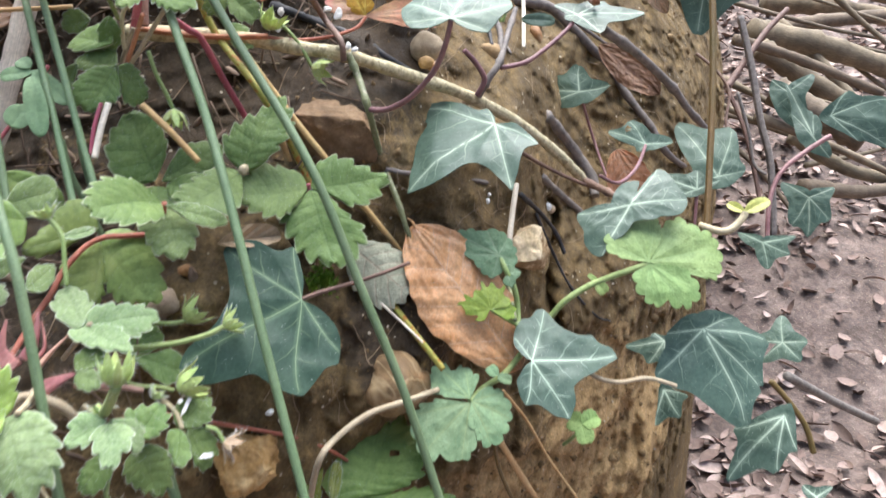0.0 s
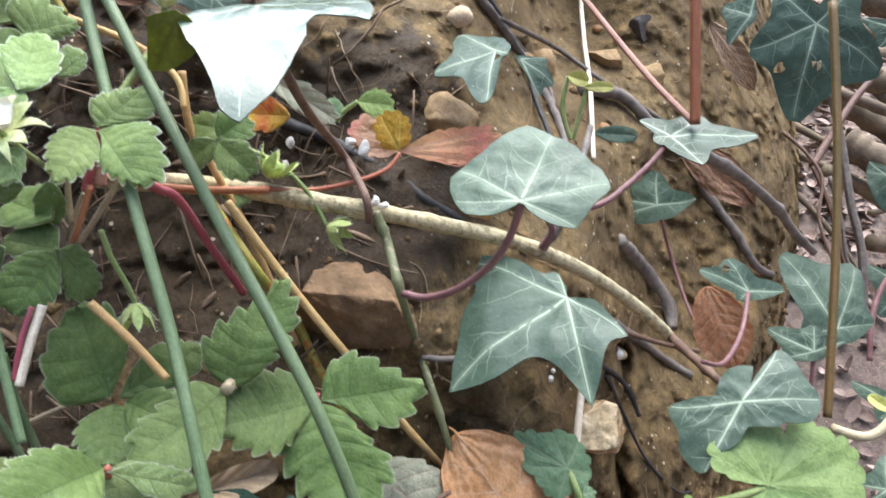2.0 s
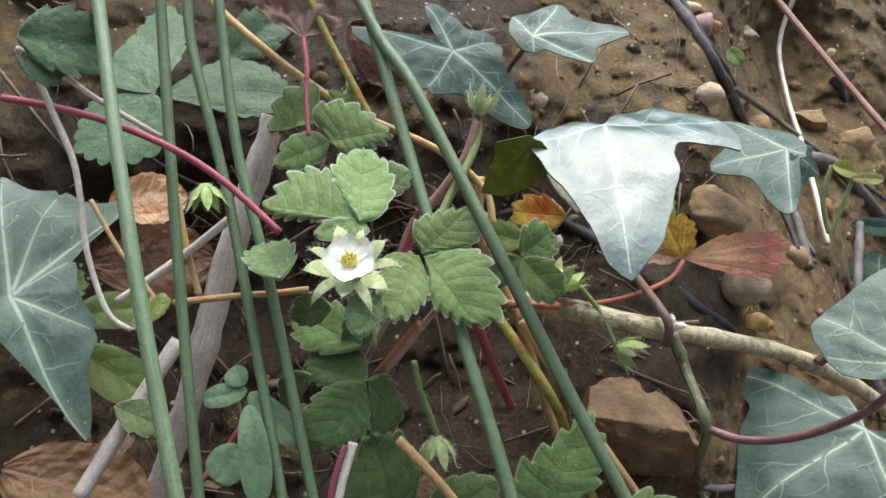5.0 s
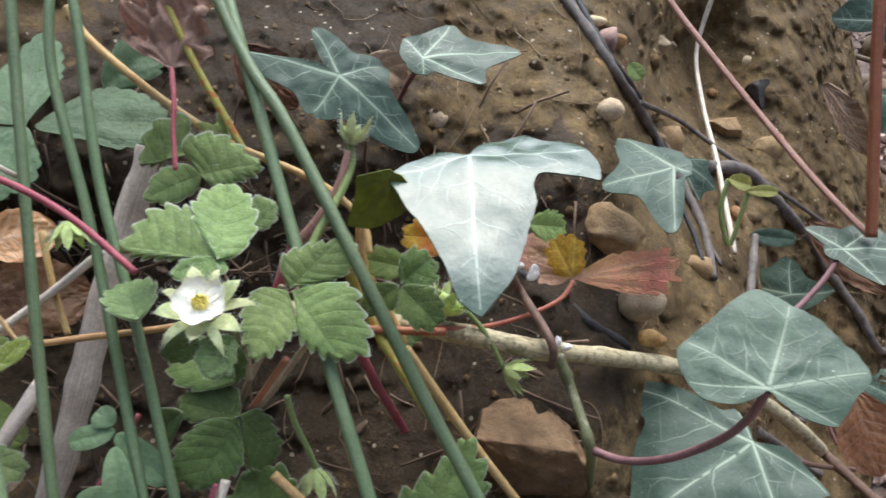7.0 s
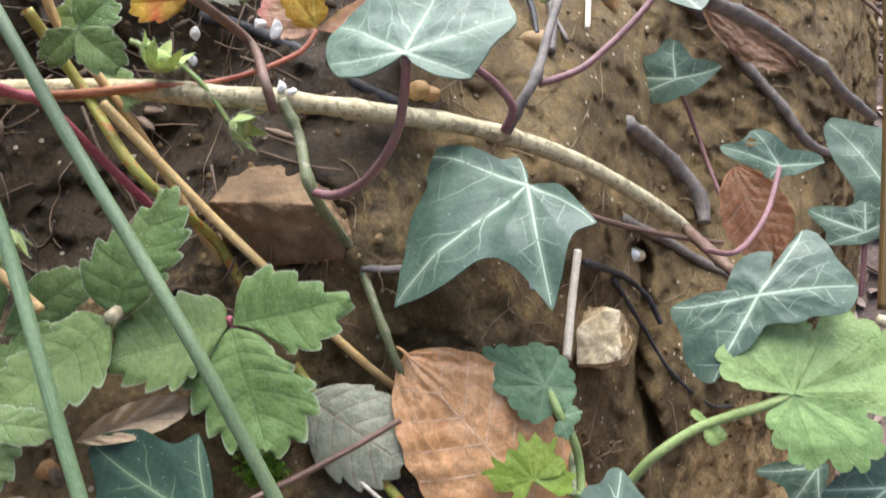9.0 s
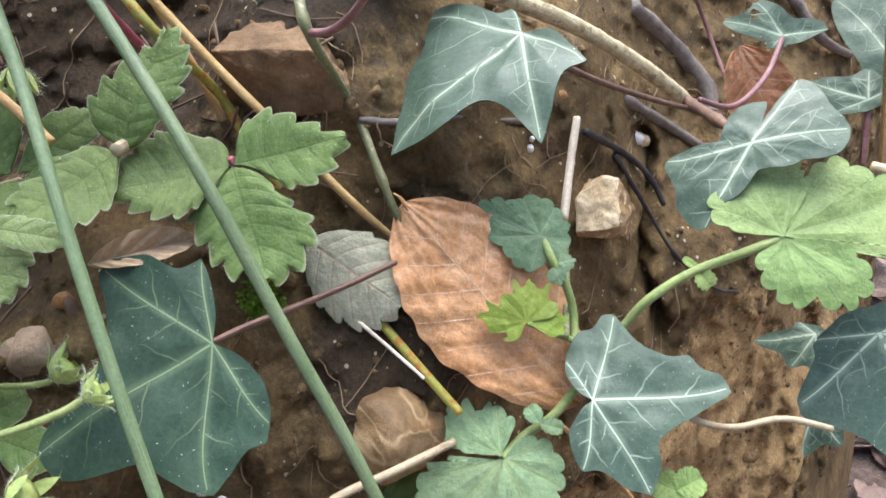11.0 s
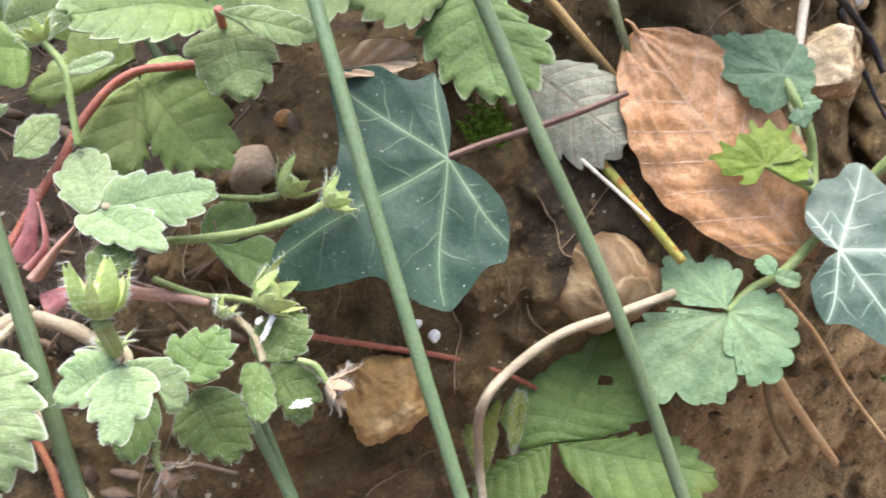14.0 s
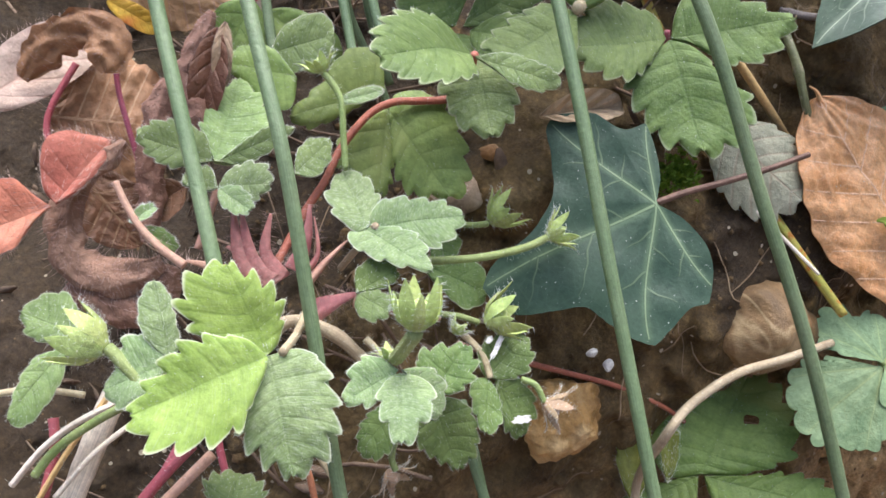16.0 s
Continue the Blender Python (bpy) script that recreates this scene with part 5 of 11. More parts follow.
# larger clods
for _ in range(420):
    x, z = rng.uniform(-0.2, 0.2), rng.uniform(0.4, 0.82)
    if noise.noise(Vector((x * 21 + 3, 0, z * 21))) < rng.uniform(-0.2, 0.4):
        continue
    at, r, k = Vector((x, rough_bank(x, z), z)), 0.0014 + 0.0026 * rng.random() ** 2, len(verts)
    spin = Euler((rng.uniform(0, 6), rng.uniform(0, 6), rng.uniform(0, 6))).to_matrix()
    for i in range(5):
        for j in range(7):
            a, h = 6.2832 * j / 7, math.pi * (i + 0.5) / 5
            d = Vector((math.cos(a) * math.sin(h), math.sin(a) * math.sin(h), math.cos(h)))
            verts.append(at + spin @ (d * r * (1 + 0.6 * noise.noise(d * 1.7 + at * 900))))
    faces += [(k + i * 7 + j, k + i * 7 + (j + 1) % 7, k + (i + 1) * 7 + (j + 1) % 7, k + (i + 1) * 7 + j) for i in range(4) for j in range(7)]
    faces += [tuple(k + j for j in range(6, -1, -1)), tuple(k + 28 + j for j in range(7))]
crumbs = joined("soil_crumbs", verts, faces, CRUMB)
tagged(crumbs, "loose brown soil crumbs and grit on the bank", "soil crumbs", kind="stuff")

# hair-thin rootlets over the face of the bank
verts, faces = [], []
rng = random.Random(33)
for _ in range(330):
    x, z = rng.uniform(-0.13, 0.2), rng.uniform(0.48, 0.8)
    a, turn = rng.gauss(-1.3, 0.9), rng.uniform(-9, 9)
    r, k, steps = rng.uniform(0.00009, 0.00028), len(verts), rng.randrange(6, 14)
    for i in range(steps):
        p = Vector((x, rough_bank(x, z) - 0.0006 - 0.0022 * math.sin(math.pi * i / (steps - 1)) * rng.random(), z))
        d = Vector((math.cos(a), 0, math.sin(a)))
        for q in range(3):
            o = 2.0944 * q
            verts.append(p + (Vector((-d.z, 0, d.x)) * math.cos(o) + Vector((0, 1, 0)) * math.sin(o)) * r)
        x, z, a = x + d.x * 0.0022, z + d.z * 0.0022, a + turn * 0.02 + rng.gauss(0, 0.22)
    faces += [(k + 3 * i + q, k + 3 * i + (q + 1) % 3, k + 3 * i + 3 + (q + 1) % 3, k + 3 * i + 3 + q) for i in range(steps - 1) for q in range(3)]
rootlets = joined("rootlets", verts, faces, ROOTLET)
tagged(rootlets, "hair-thin brown rootlets hanging over the clay", "rootlets", kind="stuff")

# leaf litter on the floor beyond the bank
verts, faces, uvs = [], [], []
rng = random.Random(9)
for _ in range(11000):
    x, y = 0.25 + 2.6 * rng.random() ** 1.4, rng.uniform(0.5, 3.2)
    if noise.noise(Vector((x * 2.2, y * 2.2, 1))) + 0.25 * (y - 1) < rng.uniform(-0.9, 0.4):
        continue
    z = floor_height(x, y) + rng.uniform(0.003, 0.014)
    t = Euler((rng.gauss(0, 0.35), rng.gauss(0, 0.35), rng.uniform(0, 6.3))).to_matrix()
    a, b, c = rng.uniform(0.007, 0.024), rng.uniform(0.004, 0.012), rng.uniform(-0.006, 0.006)
    k = len(verts)
    for i in range(5):
        f = i / 4 * 2 - 1
        w = b * math.sqrt(max(0.02, 1 - f * f))
        for q in (-1, 0, 1):
            verts.append(Vector((x, y, z)) + t @ Vector((a * f, w * q, c * (1 - f * f) + abs(q) * 0.003)))
            uvs.append((i / 4, q / 2 + 0.5))
    for i in range(4):
        n = k + 3 * i
        faces += [(n, n + 3, n + 4, n + 1), (n + 1, n + 4, n + 5, n + 2)]
litter = joined("leaf_litter", verts, faces, LITTER, uvs=uvs)
tagged(litter, "pale brown dead leaves strewn on the floor", "leaf litter", kind="stuff")

# an unseen ring of wood, added all round to shut out the low sky
verts, faces = [], []
for i in range(97):
    a = 6.28318 * i / 96
    for j in range(13):
        r = 9 + 0.9 * noise.noise(Vector((math.cos(a) * 3, math.sin(a) * 3, j * 0.5)))
        verts.append((math.cos(a) * r, math.sin(a) * r, -0.5 + j * 0.36 + (0.7 * noise.noise(Vector((i * 0.7, 0, 5))) if j == 12 else 0)))
faces = [(i * 13 + j, (i + 1) * 13 + j, (i + 1) * 13 + j + 1, i * 13 + j + 1) for i in range(96) for j in range(12)]
woods = joined("backdrop", verts, faces, WOODS)
tagged(woods, "dim woodland ring added out of view to block the low sky", "woodland backdrop", kind="structure")

# twiggy debris and leaf scraps in the dark hollow
rng = random.Random(21)
verts, faces = [], []
for _ in range(480):
    x, z = (rng.uniform(-0.24, -0.03), rng.gauss(0.69, 0.035)) if rng.random() < 0.6 else (rng.uniform(-0.22, -0.1), rng.uniform(0.54, 0.66))
    p = Vector((x, rough_bank(x, z) - rng.uniform(0.0005, 0.006), z))
    a, tilt = rng.uniform(0, 6.3), rng.gauss(0, 0.35)
    d = Vector((math.cos(a), math.sin(tilt), math.sin(a))).normalized()
    leafy = rng.random() < 0.3
    h, r = (rng.uniform(0.002, 0.005), rng.uniform(0.0009, 0.002)) if leafy else (rng.uniform(0.004, 0.018), rng.uniform(0.0002, 0.0006))
    s = d.orthogonal().normalized() * r
    s.rotate(Matrix.Rotation(rng.uniform(0, 6.3), 3, d))
    u = d.cross(s) * (0.12 if leafy else 1)
    k = len(verts)
    for f in (-1, -0.35, 0.35, 1):
        w = (0.35 if abs(f) == 1 else 1) if leafy else 1
        bow = u * (1 - f * f) * (1.5 if leafy else 4)
        verts += [p + d * h * f + s * w + bow, p + d * h * f + u * w + bow, p + d * h * f - s * w + bow, p + d * h * f - u * w + bow]
    faces += [(k + 4 * i + j, k + 4 * i + (j + 1) % 4, k + 4 * i + 4 + (j + 1) % 4, k + 4 * i + 4 + j) for i in range(3) for j in range(4)]
    faces += [(k + 3, k + 2, k + 1, k), (k + 12, k + 13, k + 14, k + 15)]
debris = joined("plant_debris", verts, faces, DEBRIS)
tagged(debris, "brown twig bits and leaf scraps on black soil", "plant debris", kind="stuff")

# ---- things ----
# up-facing faces take the paler SAND, which paints the lit top
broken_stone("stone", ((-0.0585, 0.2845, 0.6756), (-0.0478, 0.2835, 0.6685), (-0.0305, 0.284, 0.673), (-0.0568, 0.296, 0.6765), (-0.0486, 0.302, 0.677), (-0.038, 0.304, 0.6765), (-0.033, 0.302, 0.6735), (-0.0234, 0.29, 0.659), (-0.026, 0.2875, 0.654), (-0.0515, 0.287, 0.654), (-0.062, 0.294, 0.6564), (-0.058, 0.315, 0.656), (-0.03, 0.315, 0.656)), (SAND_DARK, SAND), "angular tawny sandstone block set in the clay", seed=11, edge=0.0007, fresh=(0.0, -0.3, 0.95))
rock("stone", (-0.017, 0.3469, 0.7105), (0.0278, 0.02, 0.0195), (-20, 0, -7), SAND, "flat grey-brown stone behind the red leaf", "stone", seed=12, angular=0.7, group="stones in the bank", level=3)
rock("stone", (-0.007, 0.336, 0.6915), (0.0173, 0.0131, 0.0146), (-20, 0, -10), GREYSTONE, "rounded tan stone under the red leaf", "stone", seed=13, angular=0.3, group="stones in the bank", level=3)
broken_stone("stone", ((0.0323, 0.318, 0.607), (0.0432, 0.322, 0.613), (0.0467, 0.322, 0.6114), (0.0464, 0.312, 0.5989), (0.0317, 0.312, 0.5971), (0.0523, 0.326, 0.5974), (0.0488, 0.322, 0.5889), (0.0365, 0.334, 0.5816), (0.0466, 0.338, 0.5977), (0.035, 0.335, 0.605)), (RIND, CHALK), "broken cream flint with a pale fresh face", seed=14, edge=0.0008, rough=0.0007, fresh=(-0.25, -0.75, 0.6))
rock("stone", (-0.0195, 0.2478, 0.575), (0.0335, 0.033, 0.03), (-20, 8, 18), BOULDER, "large rounded ochre and grey stone bedded in clay", "stone", seed=15, angular=0.3, group="stones in the bank", level=4, ridge=0.05)
rock("stone", (-0.0706, 0.2076, 0.5693), (0.032, 0.024, 0.0254), (-20, 15, 26), OCHRE, "smooth ochre stone below the strawberry leaf", "stone", seed=16, angular=0.75, group="stones in the bank", level=4, ridge=0.2)
rock("stone", (-0.0999, 0.2309, 0.6209), (0.0143, 0.02, 0.013), (-20, 0, 32), GREYSTONE, "grey weathered stone among the stalks", "stone", seed=17, angular=0.4, group="stones in the bank", level=3)
rock("stone", (-0.1934, 0.2838, 0.6494), (0.0129, 0.0105, 0.0117), (-20, 0, 37), GREYSTONE, "round grey pebble in the dark hollow", "stone", seed=18, angular=0.2, group="stones in the bank", level=3)
rock("stone", (-0.078, 0.3735, 0.7376), (0.0143, 0.0118, 0.0131), (-20, 0, 7), GREYSTONE, "mottled grey stone beside an ivy leaf", "stone", seed=19, angular=0.5, group="stones in the bank", level=3)
rock("stone", (0.061, 0.511, 0.7003), (0.0266, 0.0146, 0.0163), (-20, 0, -15), SAND, "tan stone half sunk in the slope", "stone", seed=20, angular=0.7, group="stones in the bank", level=3)
rock("stone", (0.0229, 0.3858, 0.6803), (0.0137, 0.0119, 0.0132), (-20, 0, -14), SAND, "tan stone beside the twisted roots", "stone", seed=21, angular=0.4, group="stones in the bank", level=3)
rock("stone", (0.0303, 0.5309, 0.7392), (0.0186, 0.0113, 0.0126), (-20, 0, -10), GREYSTONE, "pinkish-grey stone high on the bank", "stone", seed=22, angular=0.8, group="stones in the bank", level=3)
rock("pebble", (0.0585, 0.4609, 0.6711), (0.0132, 0.0077, 0.0086), (-20, 0, -9), OCHRE, "small smooth ochre pebble in the clay", "pebble", seed=23, angular=0.3, group="pebbles in the bank", level=2)
rock("pebble", (-0.0044, 0.3215, 0.6862), (0.0067, 0.0044, 0.0049), (-20, 0, 0), OCHRE, "small smooth ochre pebble in the clay", "pebble", seed=24, angular=0.3, group="pebbles in the bank", level=2)
rock("pebble", (0.0542, 0.3773, 0.5987), (0.0146, 0.0077, 0.0086), (-20, 0, -11), CHALK, "small cream pebble in the clay", "pebble", seed=25, angular=0.3, group="pebbles in the bank", level=2)
rock("pebble", (-0.0227, 0.3078, 0.6492), (0.0057, 0.0048, 0.0053), (-20, 0, 5), OCHRE, "small smooth ochre pebble in the clay", "pebble", seed=26, angular=0.3, group="pebbles in the bank", level=2)
rock("pebble", (0.02, 0.3127, 0.628), (0.0028, 0.0025, 0.0032), (-20, 0, -6), SHELL, "small white pebble in the clay", "pebble", seed=27, angular=0.3, group="pebbles in the bank", level=2)
rock("pebble", (0.0209, 0.3138, 0.6306), (0.002, 0.0018, 0.002), (-20, 0, -6), SHELL, "small white pebble in the clay", "pebble", seed=28, angular=0.3, group="pebbles in the bank", level=2)
rock("pebble", (-0.015, 0.3911, 0.739), (0.0117, 0.0086, 0.0096), (-20, 0, -7), CHALK, "small cream pebble in the clay", "pebble", seed=29, angular=0.3, group="pebbles in the bank", level=2)
rock("pebble", (-0.0101, 0.4368, 0.756), (0.0122, 0.008, 0.0089), (-20, 0, -7), OCHRE, "small smooth ochre pebble in the clay", "pebble", seed=30, angular=0.3, group="pebbles in the bank", level=2)
rock("pebble", (-0.0181, 0.4387, 0.7629), (0.0122, 0.0051, 0.0056), (-20, 0, -5), CHALK, "small cream pebble in the clay", "pebble", seed=31, angular=0.3, group="pebbles in the bank", level=2)
rock("pebble", (0.082, 0.57, 0.7375), (0.013, 0.0076, 0.0085), (-20, 0, -16), SHELL, "small white pebble in the clay", "pebble", seed=32, angular=0.3, group="pebbles in the bank", level=2)
rock("pebble", (0.0897, 0.5655, 0.7263), (0.0111, 0.0076, 0.0085), (-20, 0, -17), CHALK, "small cream pebble in the clay", "pebble", seed=33, angular=0.3, group="pebbles in the bank", level=2)
rock("pebble", (0.1038, 0.5436, 0.7102), (0.005, 0.0045, 0.0114), (-20, 0, -19), SHELL, "small white pebble in the clay", "pebble", seed=34, angular=0.3, group="pebbles in the bank", level=2)
rock("pebble", (0.1166, 0.5425, 0.7055), (0.0107, 0.004, 0.0044), (-20, 0, -21), OCHRE, "small smooth ochre pebble in the clay", "pebble", seed=35, angular=0.3, group="pebbles in the bank", level=2)
rock("pebble", (-0.0074, 0.3201, 0.6881), (0.0074, 0.0051, 0.0056), (-20, 0, -11), OCHRE, "small smooth ochre pebble in the clay", "pebble", seed=36, angular=0.3, group="pebbles in the bank", level=2)
rock("pebble", (-0.0915, 0.2371, 0.6308), (0.0064, 0.0045, 0.005), (-20, 0, 28), OCHRE, "small smooth ochre pebble in the clay", "pebble", seed=37, angular=0.3, group="pebbles in the bank", level=2)
rock("pebble", (-0.0498, 0.2513, 0.5947), (0.0028, 0.0022, 0.0025), (-20, 0, 26), SHELL, "small white pebble in the clay", "pebble", seed=38, angular=0.3, group="pebbles in the bank", level=2)
rock("pebble", (-0.027, 0.3147, 0.681), (0.0048, 0.0033, 0.0037), (-20, 0, 6), OCHRE, "small smooth ochre pebble in the clay", "pebble", seed=39, angular=0.3, group="pebbles in the bank", level=2)
rock("pebble", (0.0285, 0.3309, 0.6367), (0.0069, 0.0062, 0.008), (-20, 0, 0), OCHRE, "small smooth ochre pebble in the clay", "pebble", seed=40, angular=0.3, group="pebbles in the bank", level=2)
rock("pebble", (0.0224, 0.4534, 0.7086), (0.0161, 0.0145, 0.0188), (-20, 0, -4), SAND, "small tawny pebble in the clay", "pebble", seed=41, angular=0.3, group="pebbles in the bank", level=2)
rock("pebble", (-0.0346, 0.2994, 0.6693), (0.0071, 0.0048, 0.0053), (-20, 0, 8), SAND, "small tawny pebble in the clay", "pebble", seed=42, angular=0.3, group="pebbles in the bank", level=2)
rock("pebble", (-0.0318, 0.2886, 0.6554), (0.0033, 0.003, 0.0033), (-20, 0, 17), OCHRE, "small smooth ochre pebble in the clay", "pebble", seed=43, angular=0.3, group="pebbles in the bank", level=2)
rock("pebble", (0.0134, 0.4397, 0.715), (0.0099, 0.0058, 0.0065), (-20, 0, -10), SAND, "small tawny pebble in the clay", "pebble", seed=44, angular=0.3, group="pebbles in the bank", level=2)
rock("pebble", (-0.0551, 0.3841, 0.7368), (0.0124, 0.0075, 0.0083), (-20, 0, 2), SAND, "small tawny pebble in the clay", "pebble", seed=45, angular=0.3, group="pebbles in the bank", level=2)
rock("pebble", (-0.0541, 0.2944, 0.6593), (0.0051, 0.0037, 0.0041), (-20, 0, 2), OCHRE, "small smooth ochre pebble in the clay", "pebble", seed=46, angular=0.3, group="pebbles in the bank", level=2)
rock("stone", (-0.0127, 0.4324, 0.7569), (0.0113, 0.0090, 0.0119), (-20, -8, -15), PINKSTONE, "pinkish weathered stone beside a seedling", "stone", seed=301, angular=0.5, group="stones in the bank", level=3)
rock("stone", (0.0245, 0.5064, 0.7431), (0.0178, 0.0103, 0.0135), (-20, 0, -10), GREYSTONE, "flat grey-brown stone on the upper slope", "stone", seed=302, angular=0.8, group="stones in the bank", level=3)
rock("stone", (0.0609, 0.4987, 0.7047), (0.0251, 0.0125, 0.0165), (-20, 8, -5), SAND, "tan slab half sunk in the clay", "stone", seed=303, angular=0.85, group="stones in the bank", level=3)
rock("stone", (0.0830, 0.5226, 0.7166), (0.0173, 0.0139, 0.0210), (-20, 16, 0), BLACKSTONE, "dark slaty lump in the slope", "stone", seed=304, angular=0.85, group="stones in the bank", level=3)
rock("stone", (0.0840, 0.4930, 0.6941), (0.0222, 0.0142, 0.0186), (-20, -16, 5), SAND, "brown stone under the twigs", "stone", seed=305, angular=0.7, group="stones in the bank", level=3)
rock("pebble", (-0.0182, 0.4116, 0.7495), (0.0046, 0.0037, 0.0082), (-20, -8, 10), OCHRE, "small ochre pebble in the clay", "pebble", seed=306, angular=0.3, group="pebbles in the bank", level=3)
rock("pebble", (0.0801, 0.5383, 0.7301), (0.0103, 0.0060, 0.0079), (-20, 0, 15), CHALK, "small cream pebble in the clay", "pebble", seed=307, angular=0.3, group="pebbles in the bank", level=3)
rock("pebble", (0.0932, 0.5384, 0.7287), (0.0062, 0.0039, 0.0051), (-20, 8, -15), CHALK, "small cream pebble in the clay", "pebble", seed=308, angular=0.3, group="pebbles in the bank", level=3)
rock("pebble", (0.0586, 0.5223, 0.7167), (0.0066, 0.0042, 0.0055), (-20, 16, -10), OCHRE, "small ochre pebble in the clay", "pebble", seed=309, angular=0.3, group="pebbles in the bank", level=3)
rock("stone", (0.0527, 0.4358, 0.6811), (0.0093, 0.0074, 0.0115), (-20, -16, -5), OCHRE, "ochre stone behind the shoots", "stone", seed=310, angular=0.5, group="stones in the bank", level=3)
rock("pebble", (-0.0246, 0.2916, 0.6560), (0.0033, 0.0024, 0.0032), (-20, -8, 0), OCHRE, "small ochre pebble beside the twig", "pebble", seed=311, angular=0.3, group="pebbles in the bank", level=3)
rock("pebble", (-0.0185, 0.2956, 0.6556), (0.0055, 0.0037, 0.0048), (-20, 0, 5), OCHRE, "rusty pebble beside the dark ivy leaf", "pebble", seed=312, angular=0.4, group="pebbles in the bank", level=3)
rock("pebble", (-0.0244, 0.2904, 0.6537), (0.0042, 0.0024, 0.0032), (-20, 8, 10), PINKSTONE, "small mauve pebble under the twig", "pebble", seed=313, angular=0.4, group="pebbles in the bank", level=3)
rock("stone", (-0.0607, 0.2944, 0.6588), (0.0113, 0.0052, 0.0068), (-20, 16, 15), SAND_DARK, "dark stone low behind the straw", "stone", seed=314, angular=0.8, group="stones in the bank", level=3)
rock("stone", (-0.1016, 0.2284, 0.6205), (0.0127, 0.0102, 0.0151), (-20, -16, -15), GREYSTONE, "grey stone beside the dark leaf buds", "stone", seed=315, angular=0.5, group="stones in the bank", level=3)
rock("pebble", (-0.0951, 0.2407, 0.6285), (0.0080, 0.0046, 0.0060), (-20, -8, -10), OCHRE, "ochre pebble beside the old ivy leaf", "pebble", seed=316, angular=0.35, group="pebbles in the bank", level=3)
rock("shell_fragment", (-0.0631, 0.2202, 0.5816), (0.0049, 0.0015, 0.0026), (-20, 0, 36), SHELL, "chip of white snail shell lying on the soil", "shell fragment", seed=47, angular=0.7, group="shell fragments", level=2)
rock("shell_fragment", (-0.0585, 0.2198, 0.579), (0.0041, 0.0015, 0.0046), (-20, 0, 35), SHELL, "chip of white snail shell lying on the soil", "shell fragment", seed=48, angular=0.7, group="shell fragments", level=2)
rock("shell_fragment", (-0.0778, 0.2148, 0.5754), (0.0082, 0.0015, 0.0026), (-20, 0, 41), SHELL, "chip of white snail shell lying on the soil", "shell fragment", seed=49, angular=0.7, group="shell fragments", level=2)
rock("shell_fragment", (-0.0676, 0.3228, 0.7086), (0.0037, 0.0015, 0.0044), (-20, 0, 15), SHELL, "chip of white snail shell lying on the soil", "shell fragment", seed=50, angular=0.7, group="shell fragments", level=2)
rock("shell_fragment", (-0.0687, 0.3198, 0.7022), (0.0029, 0.0015, 0.0048), (-20, 0, 16), SHELL, "chip of white snail shell lying on the soil", "shell fragment", seed=51, angular=0.7, group="shell fragments", level=2)
rock("shell_fragment", (-0.0433, 0.3204, 0.7077), (0.0054, 0.0015, 0.0061), (-20, 0, 10), SHELL, "chip of white snail shell lying on the soil", "shell fragment", seed=52, angular=0.7, group="shell fragments", level=2)
rock("shell_fragment", (-0.0476, 0.3212, 0.7098), (0.0047, 0.0015, 0.0036), (-20, 0, 11), SHELL, "chip of white snail shell lying on the soil", "shell fragment", seed=53, angular=0.7, group="shell fragments", level=2)
rock("shell_fragment", (-0.0373, 0.298, 0.699), (0.0027, 0.0015, 0.004), (-20, 0, 9), SHELL, "chip of white snail shell lying on the soil", "shell fragment", seed=54, angular=0.7, group="shell fragments", level=2)
rock("shell_fragment", (-0.0347, 0.2974, 0.6975), (0.0037, 0.0015, 0.003), (-20, 0, 9), SHELL, "chip of white snail shell lying on the soil", "shell fragment", seed=55, angular=0.7, group="shell fragments", level=2)
rock("pebble", (0.0522, 0.3723, 0.6018), (0.0144, 0.0076, 0.0084), (-20, 0, -11), SHELL, "smooth white pebble beside the straw", "pebble", seed=56, angular=0.3, group="pebbles in the bank", level=2)
vine = empty("ivy_vine", (-0.0361, 0.297, 0.6925), "pale corky ivy vine creeping across the bank", "ivy vine")
tube("main_stem", ((-0.123, 0.2985, 0.704), (-0.0977, 0.2987, 0.7028), (-0.074, 0.2985, 0.701), (-0.0541, 0.2993, 0.6974), (-0.0395, 0.2984, 0.6955), (-0.0175, 0.312, 0.6855), (0.0079, 0.3252, 0.6738), (0.0345, 0.3349, 0.6579), (0.0549, 0.3421, 0.6407), (0.0706, 0.3506, 0.6238),), 0.003, 0.0024, BARK, vine, lumps=0.16, sides=14, steps=14)
tube("young_shoot", ((0.0702, 0.3508, 0.6242), (0.075, 0.3179, 0.6303), (0.0805, 0.2989, 0.6317),), 0.0019, 0.0012, BROWNTWIG, vine, nodes=3)
tube("side_shoot", ((0.0155, 0.3249, 0.6726), (0.02, 0.3243, 0.6806), (0.0248, 0.3296, 0.6869), (0.0298, 0.3477, 0.6969), (0.0339, 0.3625, 0.7048),), 0.0017, 0.0012, GREYROOT, vine, nodes=3)
tube("purple_shoot", ((0.015, 0.323, 0.6735), (0.0179, 0.3219, 0.6804), (0.0141, 0.3208, 0.6876), (0.0089, 0.319, 0.6935),), 0.0013, 0.0011, PURPLE, vine)
tube("aerial_root", ((-0.088, 0.3333, 0.6869), (-0.0815, 0.3341, 0.6855), (-0.0723, 0.3333, 0.6852),), 0.0006, 0.0003, BARK, vine, lumps=0.5)
